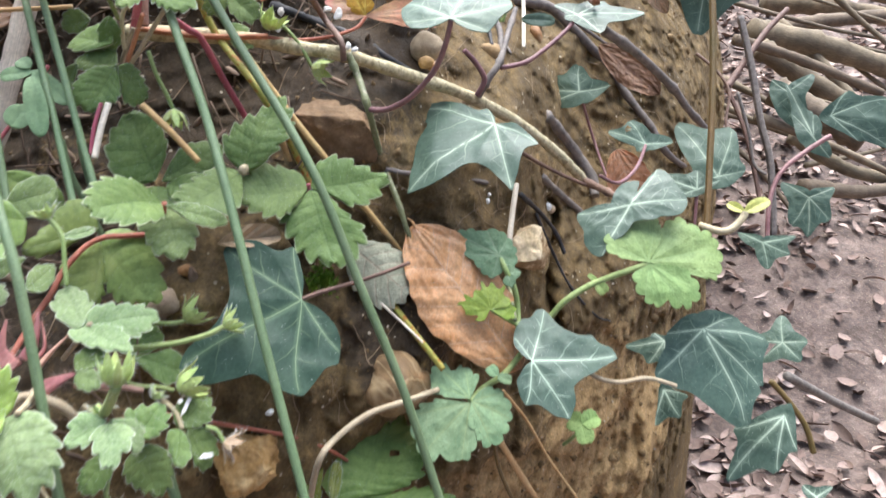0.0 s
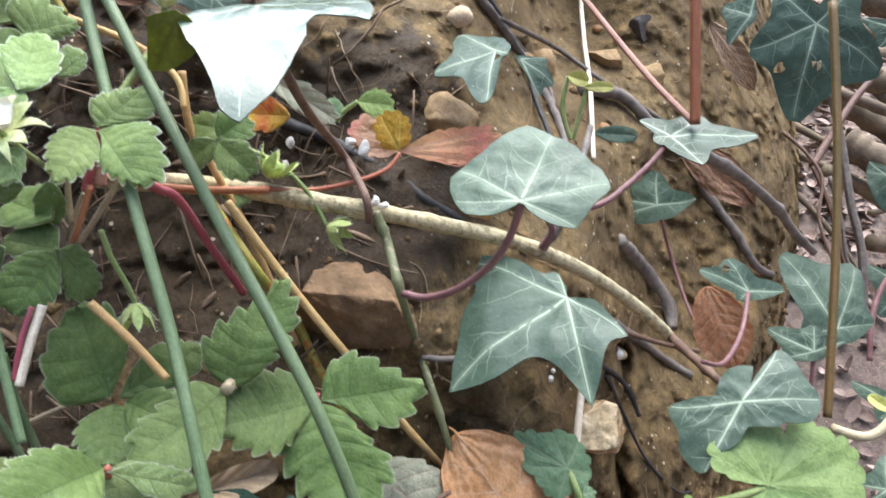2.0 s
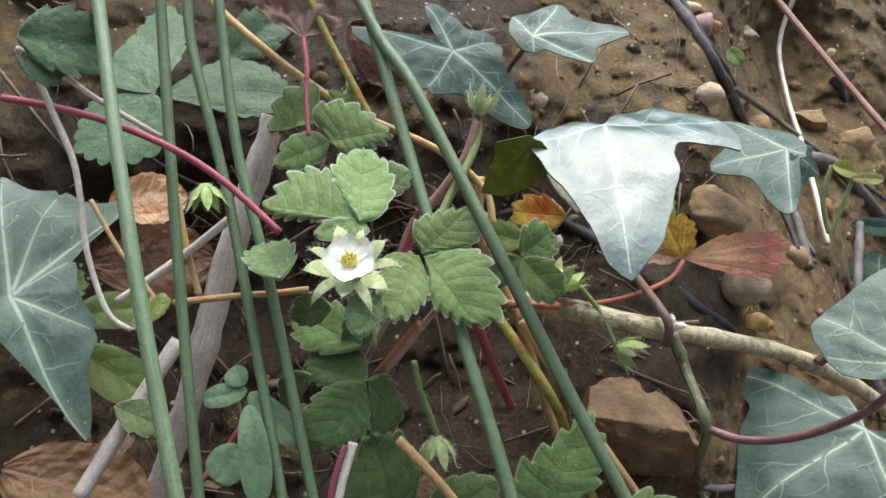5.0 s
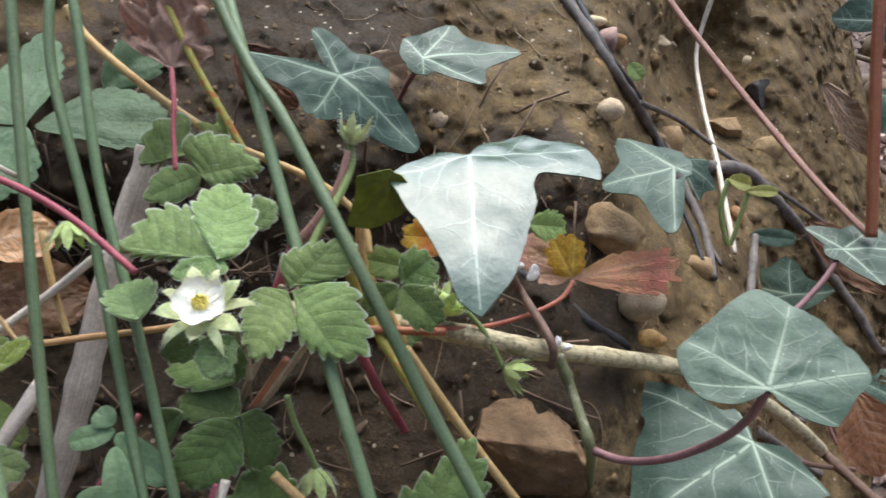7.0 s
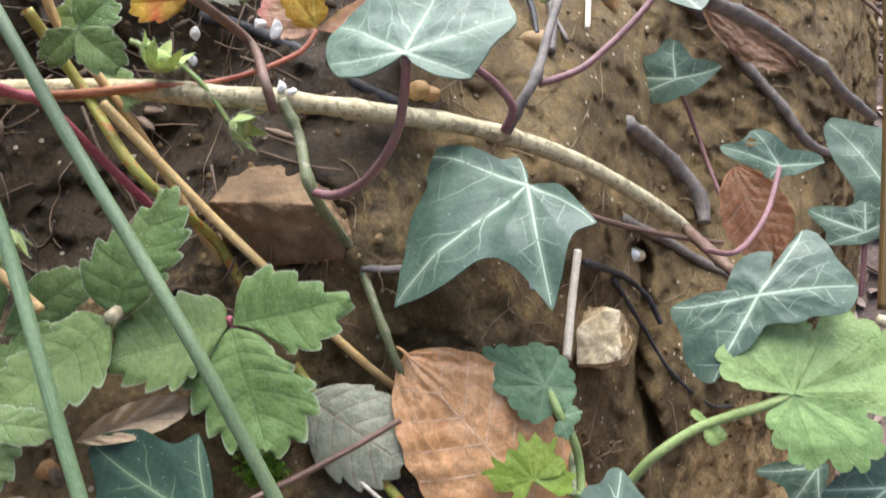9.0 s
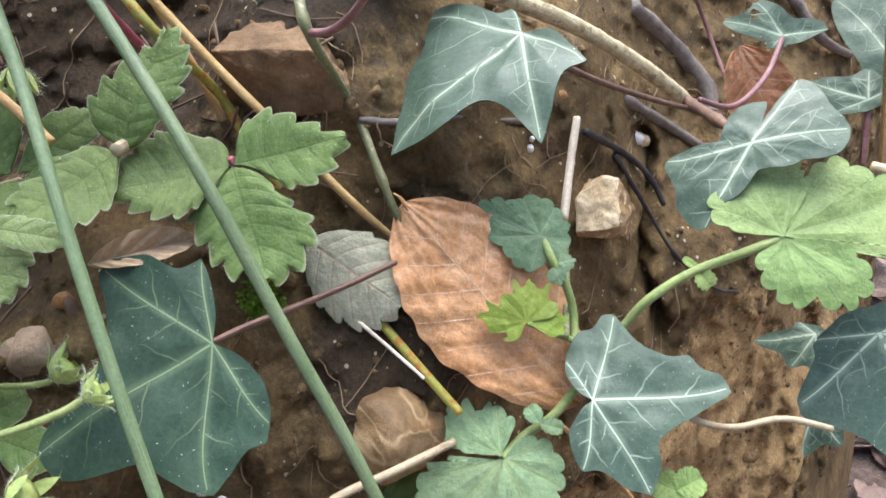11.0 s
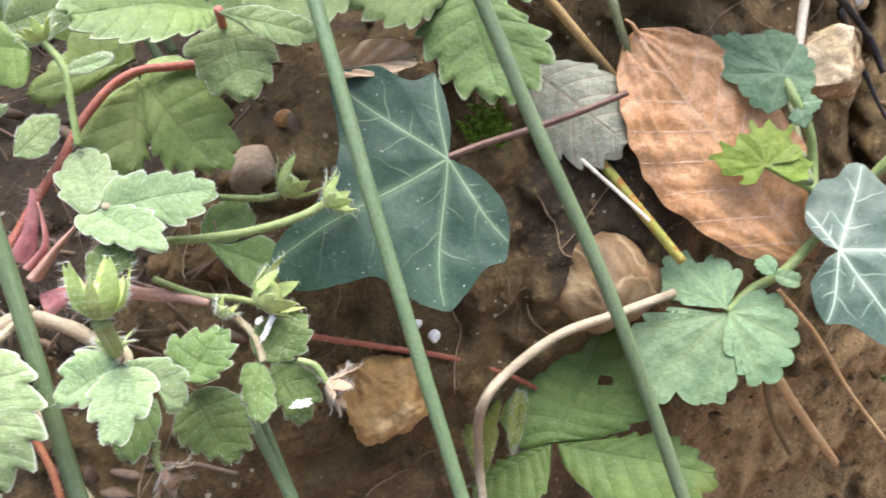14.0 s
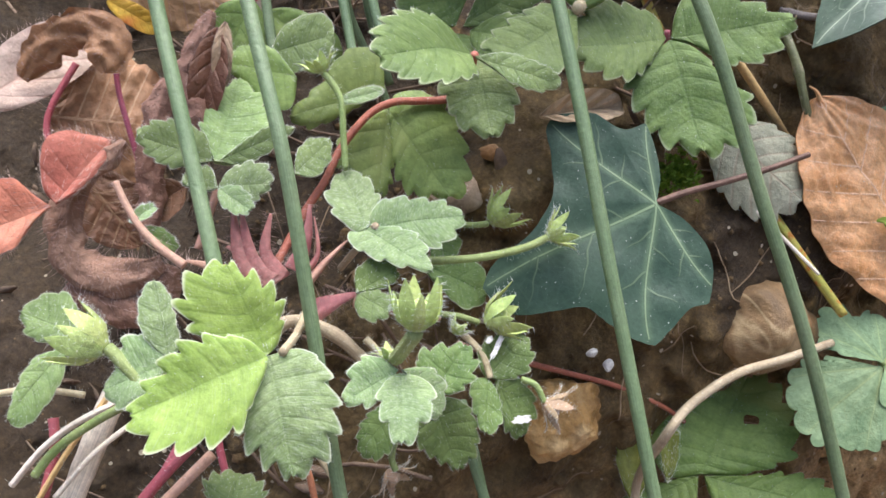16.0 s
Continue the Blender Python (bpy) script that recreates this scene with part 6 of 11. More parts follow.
tagged(tube("twig", ((-0.0369, 0.2955, 0.6963), (-0.0329, 0.2909, 0.6878), (-0.0284, 0.2792, 0.6786), (-0.0247, 0.2898, 0.6545), (-0.0181, 0.2791, 0.6408), (-0.0142, 0.2744, 0.6296), (-0.0103, 0.2744, 0.6201),), 0.0015, 0.001, GREENTWIG, nodes=5), "green-grey ivy twig hanging down the bank", "twig", "twigs and roots")
tagged(tube("twig", ((0.0287, 0.3164, 0.5983), (0.0293, 0.2877, 0.5958), (0.0291, 0.2605, 0.5968),), 0.001, 0.001, GREENTWIG), "thin brown twig under the broken stick", "twig", "twigs and roots")
tagged(tube("root", ((-0.0314, 0.4448, 0.7737), (-0.0191, 0.4215, 0.7588), (-0.0085, 0.4141, 0.7449), (0.0037, 0.4256, 0.7292), (0.0152, 0.4337, 0.7124), (0.0249, 0.4241, 0.6985), (0.0301, 0.4052, 0.6878), (0.0293, 0.381, 0.6784),), 0.0022, 0.0016, GREYROOT, lumps=0.25), "twisted grey root running down the slope", "root", "twigs and roots")
tagged(tube("root", ((-0.0256, 0.4415, 0.7718), (-0.0146, 0.4177, 0.755), (-0.0014, 0.4215, 0.7392), (0.0118, 0.431, 0.7172), (0.018, 0.4142, 0.7015), (0.0232, 0.3971, 0.6907), (0.0247, 0.3835, 0.6843),), 0.0014, 0.001, BLACKROOT, lumps=0.3), "twisted grey root strand", "root", "twigs and roots")
tagged(tube("root", ((-0.0041, 0.4197, 0.7406), (0.013, 0.4403, 0.7186), (0.0257, 0.4374, 0.702), (0.0274, 0.414, 0.6919), (0.0353, 0.3932, 0.6782),), 0.001, 0.0008, GREYROOT, lumps=0.3), "fine grey root strand", "root", "twigs and roots")
tagged(tube("root", ((0.0422, 0.4545, 0.6981), (0.0641, 0.4683, 0.6925), (0.0796, 0.4676, 0.6798), (0.1049, 0.4754, 0.6549), (0.1163, 0.4699, 0.6393), (0.1322, 0.4623, 0.6205), (0.146, 0.4622, 0.6017), (0.1834, 0.5136, 0.5712),), 0.0032, 0.002, GREYROOT, lumps=0.2), "thick grey root emerging from the clay", "root", "twigs and roots")
tagged(tube("twig", ((0.0755, 0.3614, 0.6953), (0.0967, 0.3799, 0.6816), (0.1237, 0.4008, 0.6593), (0.1366, 0.4103, 0.6454), (0.1534, 0.421, 0.6301),), 0.0024, 0.0018, GREYROOT, nodes=3, lumps=0.1), "grey jointed twig crossing the slope", "twig", "twigs and roots")
tagged(tube("root", ((0.0558, 0.3936, 0.6458), (0.0738, 0.4159, 0.6214), (0.0869, 0.416, 0.6035), (0.0887, 0.4063, 0.5946),), 0.0038, 0.0028, GREYROOT, lumps=0.25), "broken grey root stub", "root", "twigs and roots")
tagged(tube("root", ((-0.0778, 0.351, 0.7077), (-0.0625, 0.3495, 0.7028), (-0.0466, 0.3382, 0.6989), (-0.037, 0.3315, 0.6965), (-0.0258, 0.3243, 0.6905), (-0.0183, 0.3242, 0.6857), (-0.0116, 0.3254, 0.681),), 0.0022, 0.0015, BLACKROOT, lumps=0.3), "black root half buried in wet soil", "root", "twigs and roots")
tagged(tube("root", ((0.0366, 0.3303, 0.6246), (0.0512, 0.3516, 0.6046), (0.0597, 0.357, 0.5917), (0.0641, 0.3544, 0.582),), 0.0013, 0.0009, BLACKROOT, lumps=0.3), "thin black root by the flint", "root", "twigs and roots")
tagged(tube("root", ((0.0464, 0.3448, 0.6086), (0.0573, 0.3482, 0.5847), (0.0668, 0.3444, 0.5674), (0.0818, 0.3473, 0.5489), (0.0924, 0.3559, 0.5404),), 0.0009, 0.0005, BLACKROOT, lumps=0.3), "fine black rootlet down the clay", "root", "twigs and roots")
tagged(tube("root", ((0.0503, 0.3645, 0.6215), (0.0698, 0.3869, 0.5987), (0.0839, 0.3911, 0.5861), (0.0963, 0.3935, 0.5771),), 0.0022, 0.0018, GREYROOT, lumps=0.3), "grey root beside the white pebble", "root", "twigs and roots")
tagged(tube("root", ((-0.0233, 0.2879, 0.6517), (-0.0151, 0.2917, 0.6486), (-0.0025, 0.3002, 0.6453), (0.02, 0.3141, 0.6361),), 0.0011, 0.0008, GREYROOT, lumps=0.3), "short grey root below the twig", "root", "twigs and roots")
tagged(tube("stalk", ((0.0063, 0.4446, 0.7787), (0.0149, 0.4328, 0.7668), (0.0385, 0.4035, 0.7396), (0.0574, 0.3789, 0.719), (0.0708, 0.3624, 0.7069),), 0.0012, 0.0012, PINK), "pinkish dry stalk leaning across the slope", "stalk", "dry stalks")
tagged(tube("stalk", ((0.0551, 0.5379, 0.7651), (0.0492, 0.5319, 0.7369), (0.0481, 0.501, 0.7163), (0.0469, 0.4572, 0.6995), (0.0426, 0.4016, 0.6799),), 0.0013, 0.0011, DEADWOOD), "grey upright dry stalk", "stalk", "dry stalks")
tagged(tube("stalk", ((0.0013, 0.421, 0.7348), (0.0318, 0.4723, 0.714), (0.0565, 0.4662, 0.6985), (0.092, 0.4737, 0.676), (0.1283, 0.4843, 0.6522),), 0.0012, 0.001, GREYROOT), "thin dark twig over the clay", "twig", "twigs and roots")
tagged(tube("stalk", ((0.0697, 0.3949, 0.7829), (0.0695, 0.3852, 0.7618), (0.0703, 0.37, 0.7284), (0.0708, 0.3602, 0.7069),), 0.0019, 0.0019, RUSSET), "russet smooth upright ivy stem", "stem", "upright stems")
tagged(tube("stem", ((0.137, 0.4201, 0.7431), (0.1365, 0.3924, 0.7), (0.1343, 0.3694, 0.6646), (0.1303, 0.3457, 0.6287), (0.1271, 0.3287, 0.6033),), 0.0018, 0.0016, OLIVESTEM), "olive-brown upright stem with a smooth skin", "stem", "upright stems")
tagged(tube("stem", ((0.2541, 0.6608, 0.661), (0.2618, 0.6386, 0.6235), (0.2677, 0.6142, 0.5825), (0.2744, 0.5949, 0.5503), (0.274, 0.5641, 0.4987),), 0.003, 0.003, GREYROOT), "thin brown climbing ivy stem", "stem", "upright stems")
tagged(tube("stem", ((0.2349, 0.6153, 0.6103), (0.2461, 0.5959, 0.5833), (0.2523, 0.5744, 0.5529), (0.2561, 0.5533, 0.5233),), 0.0018, 0.0018, BROWNTWIG), "thin brown climbing ivy stem", "stem", "upright stems")
tagged(tube("stem", ((0.3128, 0.7055, 0.6616), (0.2859, 0.6784, 0.6465), (0.2628, 0.6508, 0.6303), (0.2349, 0.6153, 0.6103),), 0.0025, 0.003, BROWNTWIG), "thin leaning branch with a pale tip", "stem", "upright stems")
tagged(tube("stem", ((0.2792, 0.5214, 0.597), (0.257, 0.511, 0.5869), (0.2393, 0.5009, 0.576), (0.2296, 0.4886, 0.5602), (0.2252, 0.472, 0.5384),), 0.0018, 0.0016, PURPLE), "reddish ivy stem arching to a leaf", "stem", "upright stems")
tagged(tube("stem", ((0.1926, 0.5761, 0.6453), (0.2049, 0.5646, 0.6354), (0.2127, 0.5513, 0.6221), (0.2075, 0.533, 0.6023), (0.2121, 0.5147, 0.5834),), 0.0012, 0.001, BROWNTWIG), "brown rootlet hanging from the bank", "root", "twigs and roots")
tagged(tube("stem", ((0.228, 0.574, 0.6163), (0.2366, 0.5616, 0.5893), (0.2409, 0.5509, 0.5661), (0.2503, 0.5474, 0.5584),), 0.0014, 0.001, GREYROOT), "brown rootlet hanging from the bank", "root", "twigs and roots")
tagged(tube("stem", ((0.1571, 0.2969, 0.5418), (0.1662, 0.2927, 0.5324), (0.174, 0.2878, 0.5219), (0.1779, 0.2825, 0.5102),), 0.0014, 0.0014, OLIVESTEM), "olive stalk below the ivy leaves", "stalk", "upright stems")
tagged(tube("stem", ((0.2857, 0.5156, 0.3933), (0.323, 0.5429, 0.3615), (0.3728, 0.5765, 0.3202), (0.4474, 0.6219, 0.2635),), 0.004, 0.004, GREYROOT), "brown twig on the floor", "twig", "twigs and roots")
tagged(tube("rush_stem", ((-0.17, 0.36, 0.85), (-0.123, 0.31, 0.777), (-0.105, 0.292, 0.757), (-0.07, 0.258, 0.708), (-0.044, 0.235, 0.671), (-0.027, 0.221, 0.631), (-0.013, 0.21, 0.597), (0.004, 0.193, 0.545), (0.02, 0.175, 0.49),), 0.00145, 0.00145, RUSH, sides=12, ridges=0.05), "smooth dark green rush stem slanting over the plants", "rush stem", "rush stems")
tagged(tube("rush_stem", ((-0.15, 0.36, 0.83), (-0.115, 0.3, 0.762), (-0.092, 0.261, 0.716), (-0.078, 0.24, 0.687), (-0.0665, 0.2195, 0.656), (-0.0565, 0.2015, 0.622), (-0.0445, 0.1815, 0.581), (-0.03, 0.158, 0.53),), 0.00145, 0.00145, RUSH, sides=12, ridges=0.05), "smooth dark green rush stem slanting over the plants", "rush stem", "rush stems")
tagged(tube("rush_stem", ((-0.185, 0.3, 0.8), (-0.15, 0.235, 0.74), (-0.122, 0.19, 0.68), (-0.113, 0.176, 0.66), (-0.108, 0.165, 0.635), (-0.102, 0.151, 0.604), (-0.094, 0.135, 0.565),), 0.00145, 0.00145, RUSH, sides=12, ridges=0.05), "smooth dark green rush stem slanting over the plants", "rush stem", "rush stems")
tagged(tube("rush_stem", ((-0.1469, 0.2, 0.7029), (-0.1401, 0.1876, 0.685), (-0.1307, 0.1731, 0.6638), (-0.1224, 0.1602, 0.645), (-0.1192, 0.1552, 0.6377),), 0.00145, 0.00145, RUSH, sides=12, ridges=0.05), "smooth dark green rush stem slanting over the plants", "rush stem", "rush stems")
tagged(tube("rush_stem", ((-0.1626, 0.304, 0.7892), (-0.16, 0.292, 0.7693), (-0.147, 0.2732, 0.7372), (-0.1349, 0.2525, 0.7024), (-0.1262, 0.2369, 0.6768), (-0.1207, 0.2264, 0.6599),), 0.00115, 0.00115, RUSH, sides=12, ridges=0.05), "smooth dark green rush stem slanting over the plants", "rush stem", "rush stems")
tagged(tube("rush_stem", ((-0.1559, 0.2993, 0.7896), (-0.1525, 0.2929, 0.7773), (-0.1451, 0.2768, 0.7473), (-0.1349, 0.2628, 0.7206), (-0.1197, 0.2389, 0.6758), (-0.1144, 0.231, 0.661),), 0.00115, 0.00115, RUSH, sides=12, ridges=0.05), "smooth dark green rush stem slanting over the plants", "rush stem", "rush stems")
tagged(tube("rush_stem", ((-0.1639, 0.2897, 0.7898), (-0.1609, 0.2804, 0.7735), (-0.1515, 0.2542, 0.7278), (-0.141, 0.2282, 0.6831), (-0.1357, 0.2157, 0.6618),), 0.00115, 0.00115, RUSH, sides=12, ridges=0.05), "smooth dark green rush stem slanting over the plants", "rush stem", "rush stems")
tagged(tube("rush_stem", ((-0.1277, 0.2413, 0.6777), (-0.1261, 0.2394, 0.6659), (-0.1216, 0.2382, 0.6532), (-0.1169, 0.2364, 0.6385),), 0.0011, 0.0011, RUSH, sides=12, ridges=0.05), "smooth dark green rush stem slanting over the plants", "rush stem", "rush stems")
tagged(tube("rush_stem", ((-0.1234, 0.2449, 0.6767), (-0.1229, 0.2442, 0.6644), (-0.1199, 0.2434, 0.6466),), 0.0011, 0.0011, RUSH, sides=12, ridges=0.05), "smooth dark green rush stem slanting over the plants", "rush stem", "rush stems")
tagged(tube("rush_stem", ((-0.0879, 0.1815, 0.5954), (-0.0861, 0.1797, 0.5891), (-0.0829, 0.1769, 0.5786), (-0.0799, 0.1738, 0.568), (-0.0768, 0.17, 0.5557),), 0.0012, 0.0012, RUSH, sides=12, ridges=0.05), "smooth dark green rush stem slanting over the plants", "rush stem", "rush stems")
tagged(tube("rush_stem", ((-0.0872, 0.1838, 0.5947), (-0.0846, 0.1807, 0.583), (-0.0823, 0.1776, 0.5722), (-0.0789, 0.1736, 0.5582),), 0.0011, 0.0011, RUSH, sides=12, ridges=0.05), "smooth dark green rush stem slanting over the plants", "rush stem", "rush stems")
tagged(tube("straw_stalk", ((-0.0771, 0.2852, 0.7025), (-0.0662, 0.2832, 0.6865), (-0.0555, 0.2811, 0.6715), (-0.0426, 0.2788, 0.6546), (-0.0301, 0.2763, 0.6381), (-0.0191, 0.2777, 0.6216), (-0.0084, 0.2843, 0.602),), 0.0013, 0.0011, STRAWSTEM), "long tan straw stalk under the leaves", "straw", "dry stalks")
tagged(tube("straw_stalk", ((-0.0904, 0.2995, 0.7356), (-0.0894, 0.2972, 0.7203), (-0.0839, 0.2959, 0.7092), (-0.0761, 0.2939, 0.6928), (-0.068, 0.2907, 0.6723), (-0.0619, 0.2877, 0.6546),), 0.0012, 0.0012, STRAWSTEM), "tan straw stalk beside the rush", "straw", "dry stalks")
tagged(tube("straw_stalk", ((-0.1042, 0.2545, 0.6864), (-0.0951, 0.2525, 0.6776), (-0.0858, 0.25, 0.6673),), 0.0012, 0.0011, STRAWSTEM), "bleached straw stalk lying on the leaves", "straw", "dry stalks")
tagged(tube("dying_stalk", ((-0.0949, 0.296, 0.7237), (-0.0877, 0.2952, 0.7043), (-0.0695, 0.278, 0.6867), (-0.061, 0.2873, 0.6631), (-0.0533, 0.2825, 0.6477), (-0.0314, 0.265, 0.6186), (-0.0227, 0.2603, 0.6084), (-0.0112, 0.254, 0.5946), (0.0001, 0.2481, 0.5815),), 0.00143, 0.00127, YELLOWSTEM), "yellow-green dying stalk with orange tint", "stalk", "dry stalks")
tagged(tube("straw_stalk", ((-0.0401, 0.2641, 0.6229), (-0.0279, 0.2571, 0.6106), (-0.0161, 0.2519, 0.6008), (-0.0078, 0.2482, 0.5939),), 0.0006, 0.00045, DEADWOOD), "thin split straw over the soil", "straw", "dry stalks")
tagged(tube("broken_stick", ((0.0343, 0.3276, 0.6306), (0.0317, 0.3155, 0.6207), (0.0291, 0.3011, 0.6091),), 0.0013, 0.0014, PALEWOOD, lumps=0.1), "pale broken stick standing in the clay", "stick", "dry stalks")
tagged(tube("straw_stalk", ((0.022, 0.2346, 0.5579), (0.0299, 0.2393, 0.5394), (0.0423, 0.2452, 0.5131),), 0.0013, 0.0012, STRAWSTEM), "tan straw stalk at the foot of the plants", "straw", "dry stalks")
tagged(tube("straw_stalk", ((0.0258, 0.266, 0.5584), (0.0374, 0.2686, 0.5402), (0.049, 0.2693, 0.5173), (0.0636, 0.2705, 0.4935),), 0.00075, 0.00068, STRAWSTEM), "thin brown straw on the clay", "straw", "dry stalks")
tagged(tube("straw_stalk", ((0.0204, 0.2367, 0.5543), (0.0237, 0.2412, 0.5355), (0.0308, 0.2471, 0.5134),), 0.00082, 0.00082, OLIVESTEM), "thin olive stalk behind the avens leaf", "stalk", "dry stalks")
tagged(tube("runner", ((-0.0478, 0.2006, 0.5353), (-0.0489, 0.2075, 0.5486), (-0.0425, 0.1999, 0.5763), (-0.0372, 0.2077, 0.5803), (-0.027, 0.2186, 0.5822), (-0.0151, 0.23, 0.5791), (-0.002, 0.2448, 0.5741),), 0.0012, 0.00113, PALESTALK, hairs=0.4), "pale hairy stalk arching over the clay", "stalk", "leaf stalks")
tagged(tube("runner", ((-0.0943, 0.2035, 0.5941), (-0.0846, 0.2061, 0.5896), (-0.0684, 0.2144, 0.5788), (-0.0564, 0.2213, 0.5698), (-0.0448, 0.2276, 0.5589), (-0.0379, 0.2318, 0.5494),), 0.00082, 0.00068, ORANGERED, hairs=0.3), "reddish-brown hairy runner along the soil", "runner", "leaf stalks")
tagged(tube("runner", ((0.0547, 0.2524, 0.5825), (0.0609, 0.2504, 0.5768), (0.0713, 0.251, 0.5733), (0.0839, 0.2544, 0.5729), (0.0964, 0.255, 0.5686),), 0.0009, 0.0009, PALESTALK), "pale ivy runner across the clay", "runner", "leaf stalks")
tagged(tube("dead_stalk", ((-0.1451, 0.3039, 0.7473), (-0.1472, 0.2997, 0.739), (-0.1557, 0.284, 0.7086), (-0.1624, 0.2687, 0.6785), (-0.1707, 0.2545, 0.6512),), 0.0036, 0.0038, DEADWOOD, lumps=0.2, sides=22, flat=0.5, ridges=0.06), "thick bleached dead stalk", "dead stalk", "dry stalks")
tagged(tube("dead_stalk", ((-0.1535, 0.2535, 0.7093), (-0.1616, 0.2404, 0.6958), (-0.1678, 0.2293, 0.6846),), 0.00186, 0.00174, DEADWOOD, lumps=0.08), "grey-brown dead stalk leaning in the hollow", "dead stalk", "dry stalks")
tagged(tube("dead_stalk", ((-0.1467, 0.2755, 0.7312), (-0.1581, 0.268, 0.7225), (-0.1711, 0.2603, 0.7139),), 0.00105, 0.00093, DEADWOOD), "thin grey dead stalk in the hollow", "dead stalk", "dry stalks")
tagged(tube("straw_stalk", ((-0.1607, 0.2759, 0.7354), (-0.1576, 0.271, 0.7242), (-0.1537, 0.2665, 0.7136),), 0.00081, 0.00074, STRAWSTEM), "short straw stalk in the hollow", "straw", "dry stalks")
tagged(tube("straw_stalk", ((-0.1553, 0.2568, 0.717), (-0.1442, 0.2609, 0.7172), (-0.1332, 0.2646, 0.7172), (-0.1271, 0.2669, 0.7174),), 0.00081, 0.00081, STRAWSTEM), "orange-tan straw across the stalks", "straw", "dry stalks")
tagged(tube("straw_stalk", ((-0.1842, 0.2629, 0.7705), (-0.1787, 0.2648, 0.7668), (-0.1711, 0.2668, 0.7599), (-0.1592, 0.27, 0.751),), 0.00074, 0.00062, DEADWOOD), "thin pale bent straw", "straw", "dry stalks")
tagged(tube("straw_stalk", ((-0.1833, 0.2656, 0.7665), (-0.1782, 0.2623, 0.7563), (-0.1744, 0.2597, 0.7483), (-0.1728, 0.2572, 0.7414), (-0.1709, 0.253, 0.7298), (-0.1663, 0.249, 0.7181), (-0.1613, 0.2484, 0.7145),), 0.00074, 0.00056, DEADWOOD), "thin drooping grey straw", "straw", "dry stalks")
tagged(tube("straw_stalk", ((-0.1762, 0.2659, 0.7367), (-0.1696, 0.2622, 0.7272), (-0.1653, 0.2605, 0.7225), (-0.1603, 0.2583, 0.7166),), 0.00056, 0.0005, STRAWSTEM), "fine yellowish straw in the hollow", "straw", "dry stalks")
tagged(tube("straw_stalk", ((-0.1657, 0.3139, 0.7804), (-0.1603, 0.3104, 0.7738), (-0.147, 0.3057, 0.7645), (-0.1342, 0.3019, 0.7569), (-0.1216, 0.2988, 0.7508), (-0.1003, 0.295, 0.7434), (-0.0888, 0.2909, 0.7357), (-0.086, 0.2867, 0.7283),), 0.00112, 0.00087, STRAWSTEM), "tan straw stalk arching over the big leaf", "straw", "dry stalks")
tagged(tube("leaf_stalk", ((-0.1904, 0.2639, 0.7598), (-0.1807, 0.2638, 0.7586), (-0.1683, 0.2633, 0.7563), (-0.154, 0.2618, 0.7518), (-0.1422, 0.2596, 0.746), (-0.129, 0.2556, 0.7366),), 0.00082, 0.00076, RED, hairs=0.3), "long pinkish-red hairy stalk", "leaf stalk", "leaf stalks")
tagged(tube("leaf_stalk", ((-0.1373, 0.3068, 0.783), (-0.133, 0.3038, 0.7753), (-0.1285, 0.3007, 0.7676), (-0.1229, 0.2975, 0.7593), (-0.1174, 0.2942, 0.751),), 0.00099, 0.00093, YELLOWSTEM), "orange dying stalk beside the bud", "leaf stalk", "leaf stalks")
tagged(tube("leaf_stalk", ((-0.135, 0.3002, 0.7687), (-0.1335, 0.2962, 0.7662), (-0.1322, 0.2924, 0.762), (-0.1316, 0.2885, 0.7566), (-0.1300, 0.2833, 0.7491),), 0.00062, 0.00056, RED, hairs=0.2), "dark red stalk of a withered leaf", "leaf stalk", "leaf stalks")
tagged(tube("leaf_stalk", ((-0.0969, 0.2743, 0.7128), (-0.0928, 0.2788, 0.7081), (-0.0893, 0.2821, 0.704), (-0.0843, 0.2882, 0.6867), (-0.0782, 0.2933, 0.6694),), 0.0013, 0.0012, RED, hairs=0.25), "crimson hairy leaf stalk in the hollow", "leaf stalk", "leaf stalks")
tagged(tube("leaf_stalk", ((-0.1182, 0.2933, 0.7066), (-0.105, 0.2927, 0.7047), (-0.0885, 0.2925, 0.7032), (-0.0672, 0.2931, 0.7032),), 0.0012, 0.0011, ORANGERED, hairs=0.25), "rust-red stalk lying along the vine", "leaf stalk", "leaf stalks")
tagged(tube("leaf_stalk", ((-0.0953, 0.2676, 0.7172), (-0.101, 0.2657, 0.7095), (-0.1059, 0.2639, 0.7025), (-0.1109, 0.2625, 0.6967),), 0.0008, 0.0008, PALESTALK, hairs=0.5), "brown hairy strawberry stalk", "leaf stalk", "leaf stalks")
tagged(tube("leaf_stalk", ((-0.0999, 0.2576, 0.7162), (-0.1056, 0.2607, 0.7066), (-0.1109, 0.2631, 0.698),), 0.0008, 0.0008, ORANGERED, hairs=0.5), "brown hairy strawberry stalk", "leaf stalk", "leaf stalks")
tagged(tube("leaf_stalk", ((-0.1352, 0.2575, 0.6991), (-0.1407, 0.2492, 0.6882), (-0.1476, 0.2416, 0.6787), (-0.1502, 0.2362, 0.6714),), 0.00068, 0.00068, RED, hairs=0.3), "dull red stalk behind the leaves", "leaf stalk", "leaf stalks")
tagged(tube("leaf_stalk", ((-0.1151, 0.2481, 0.6885), (-0.1169, 0.2439, 0.682), (-0.1178, 0.2386, 0.6733),), 0.00068, 0.00068, RED, hairs=0.3), "dull red stalk behind the leaves", "leaf stalk", "leaf stalks")
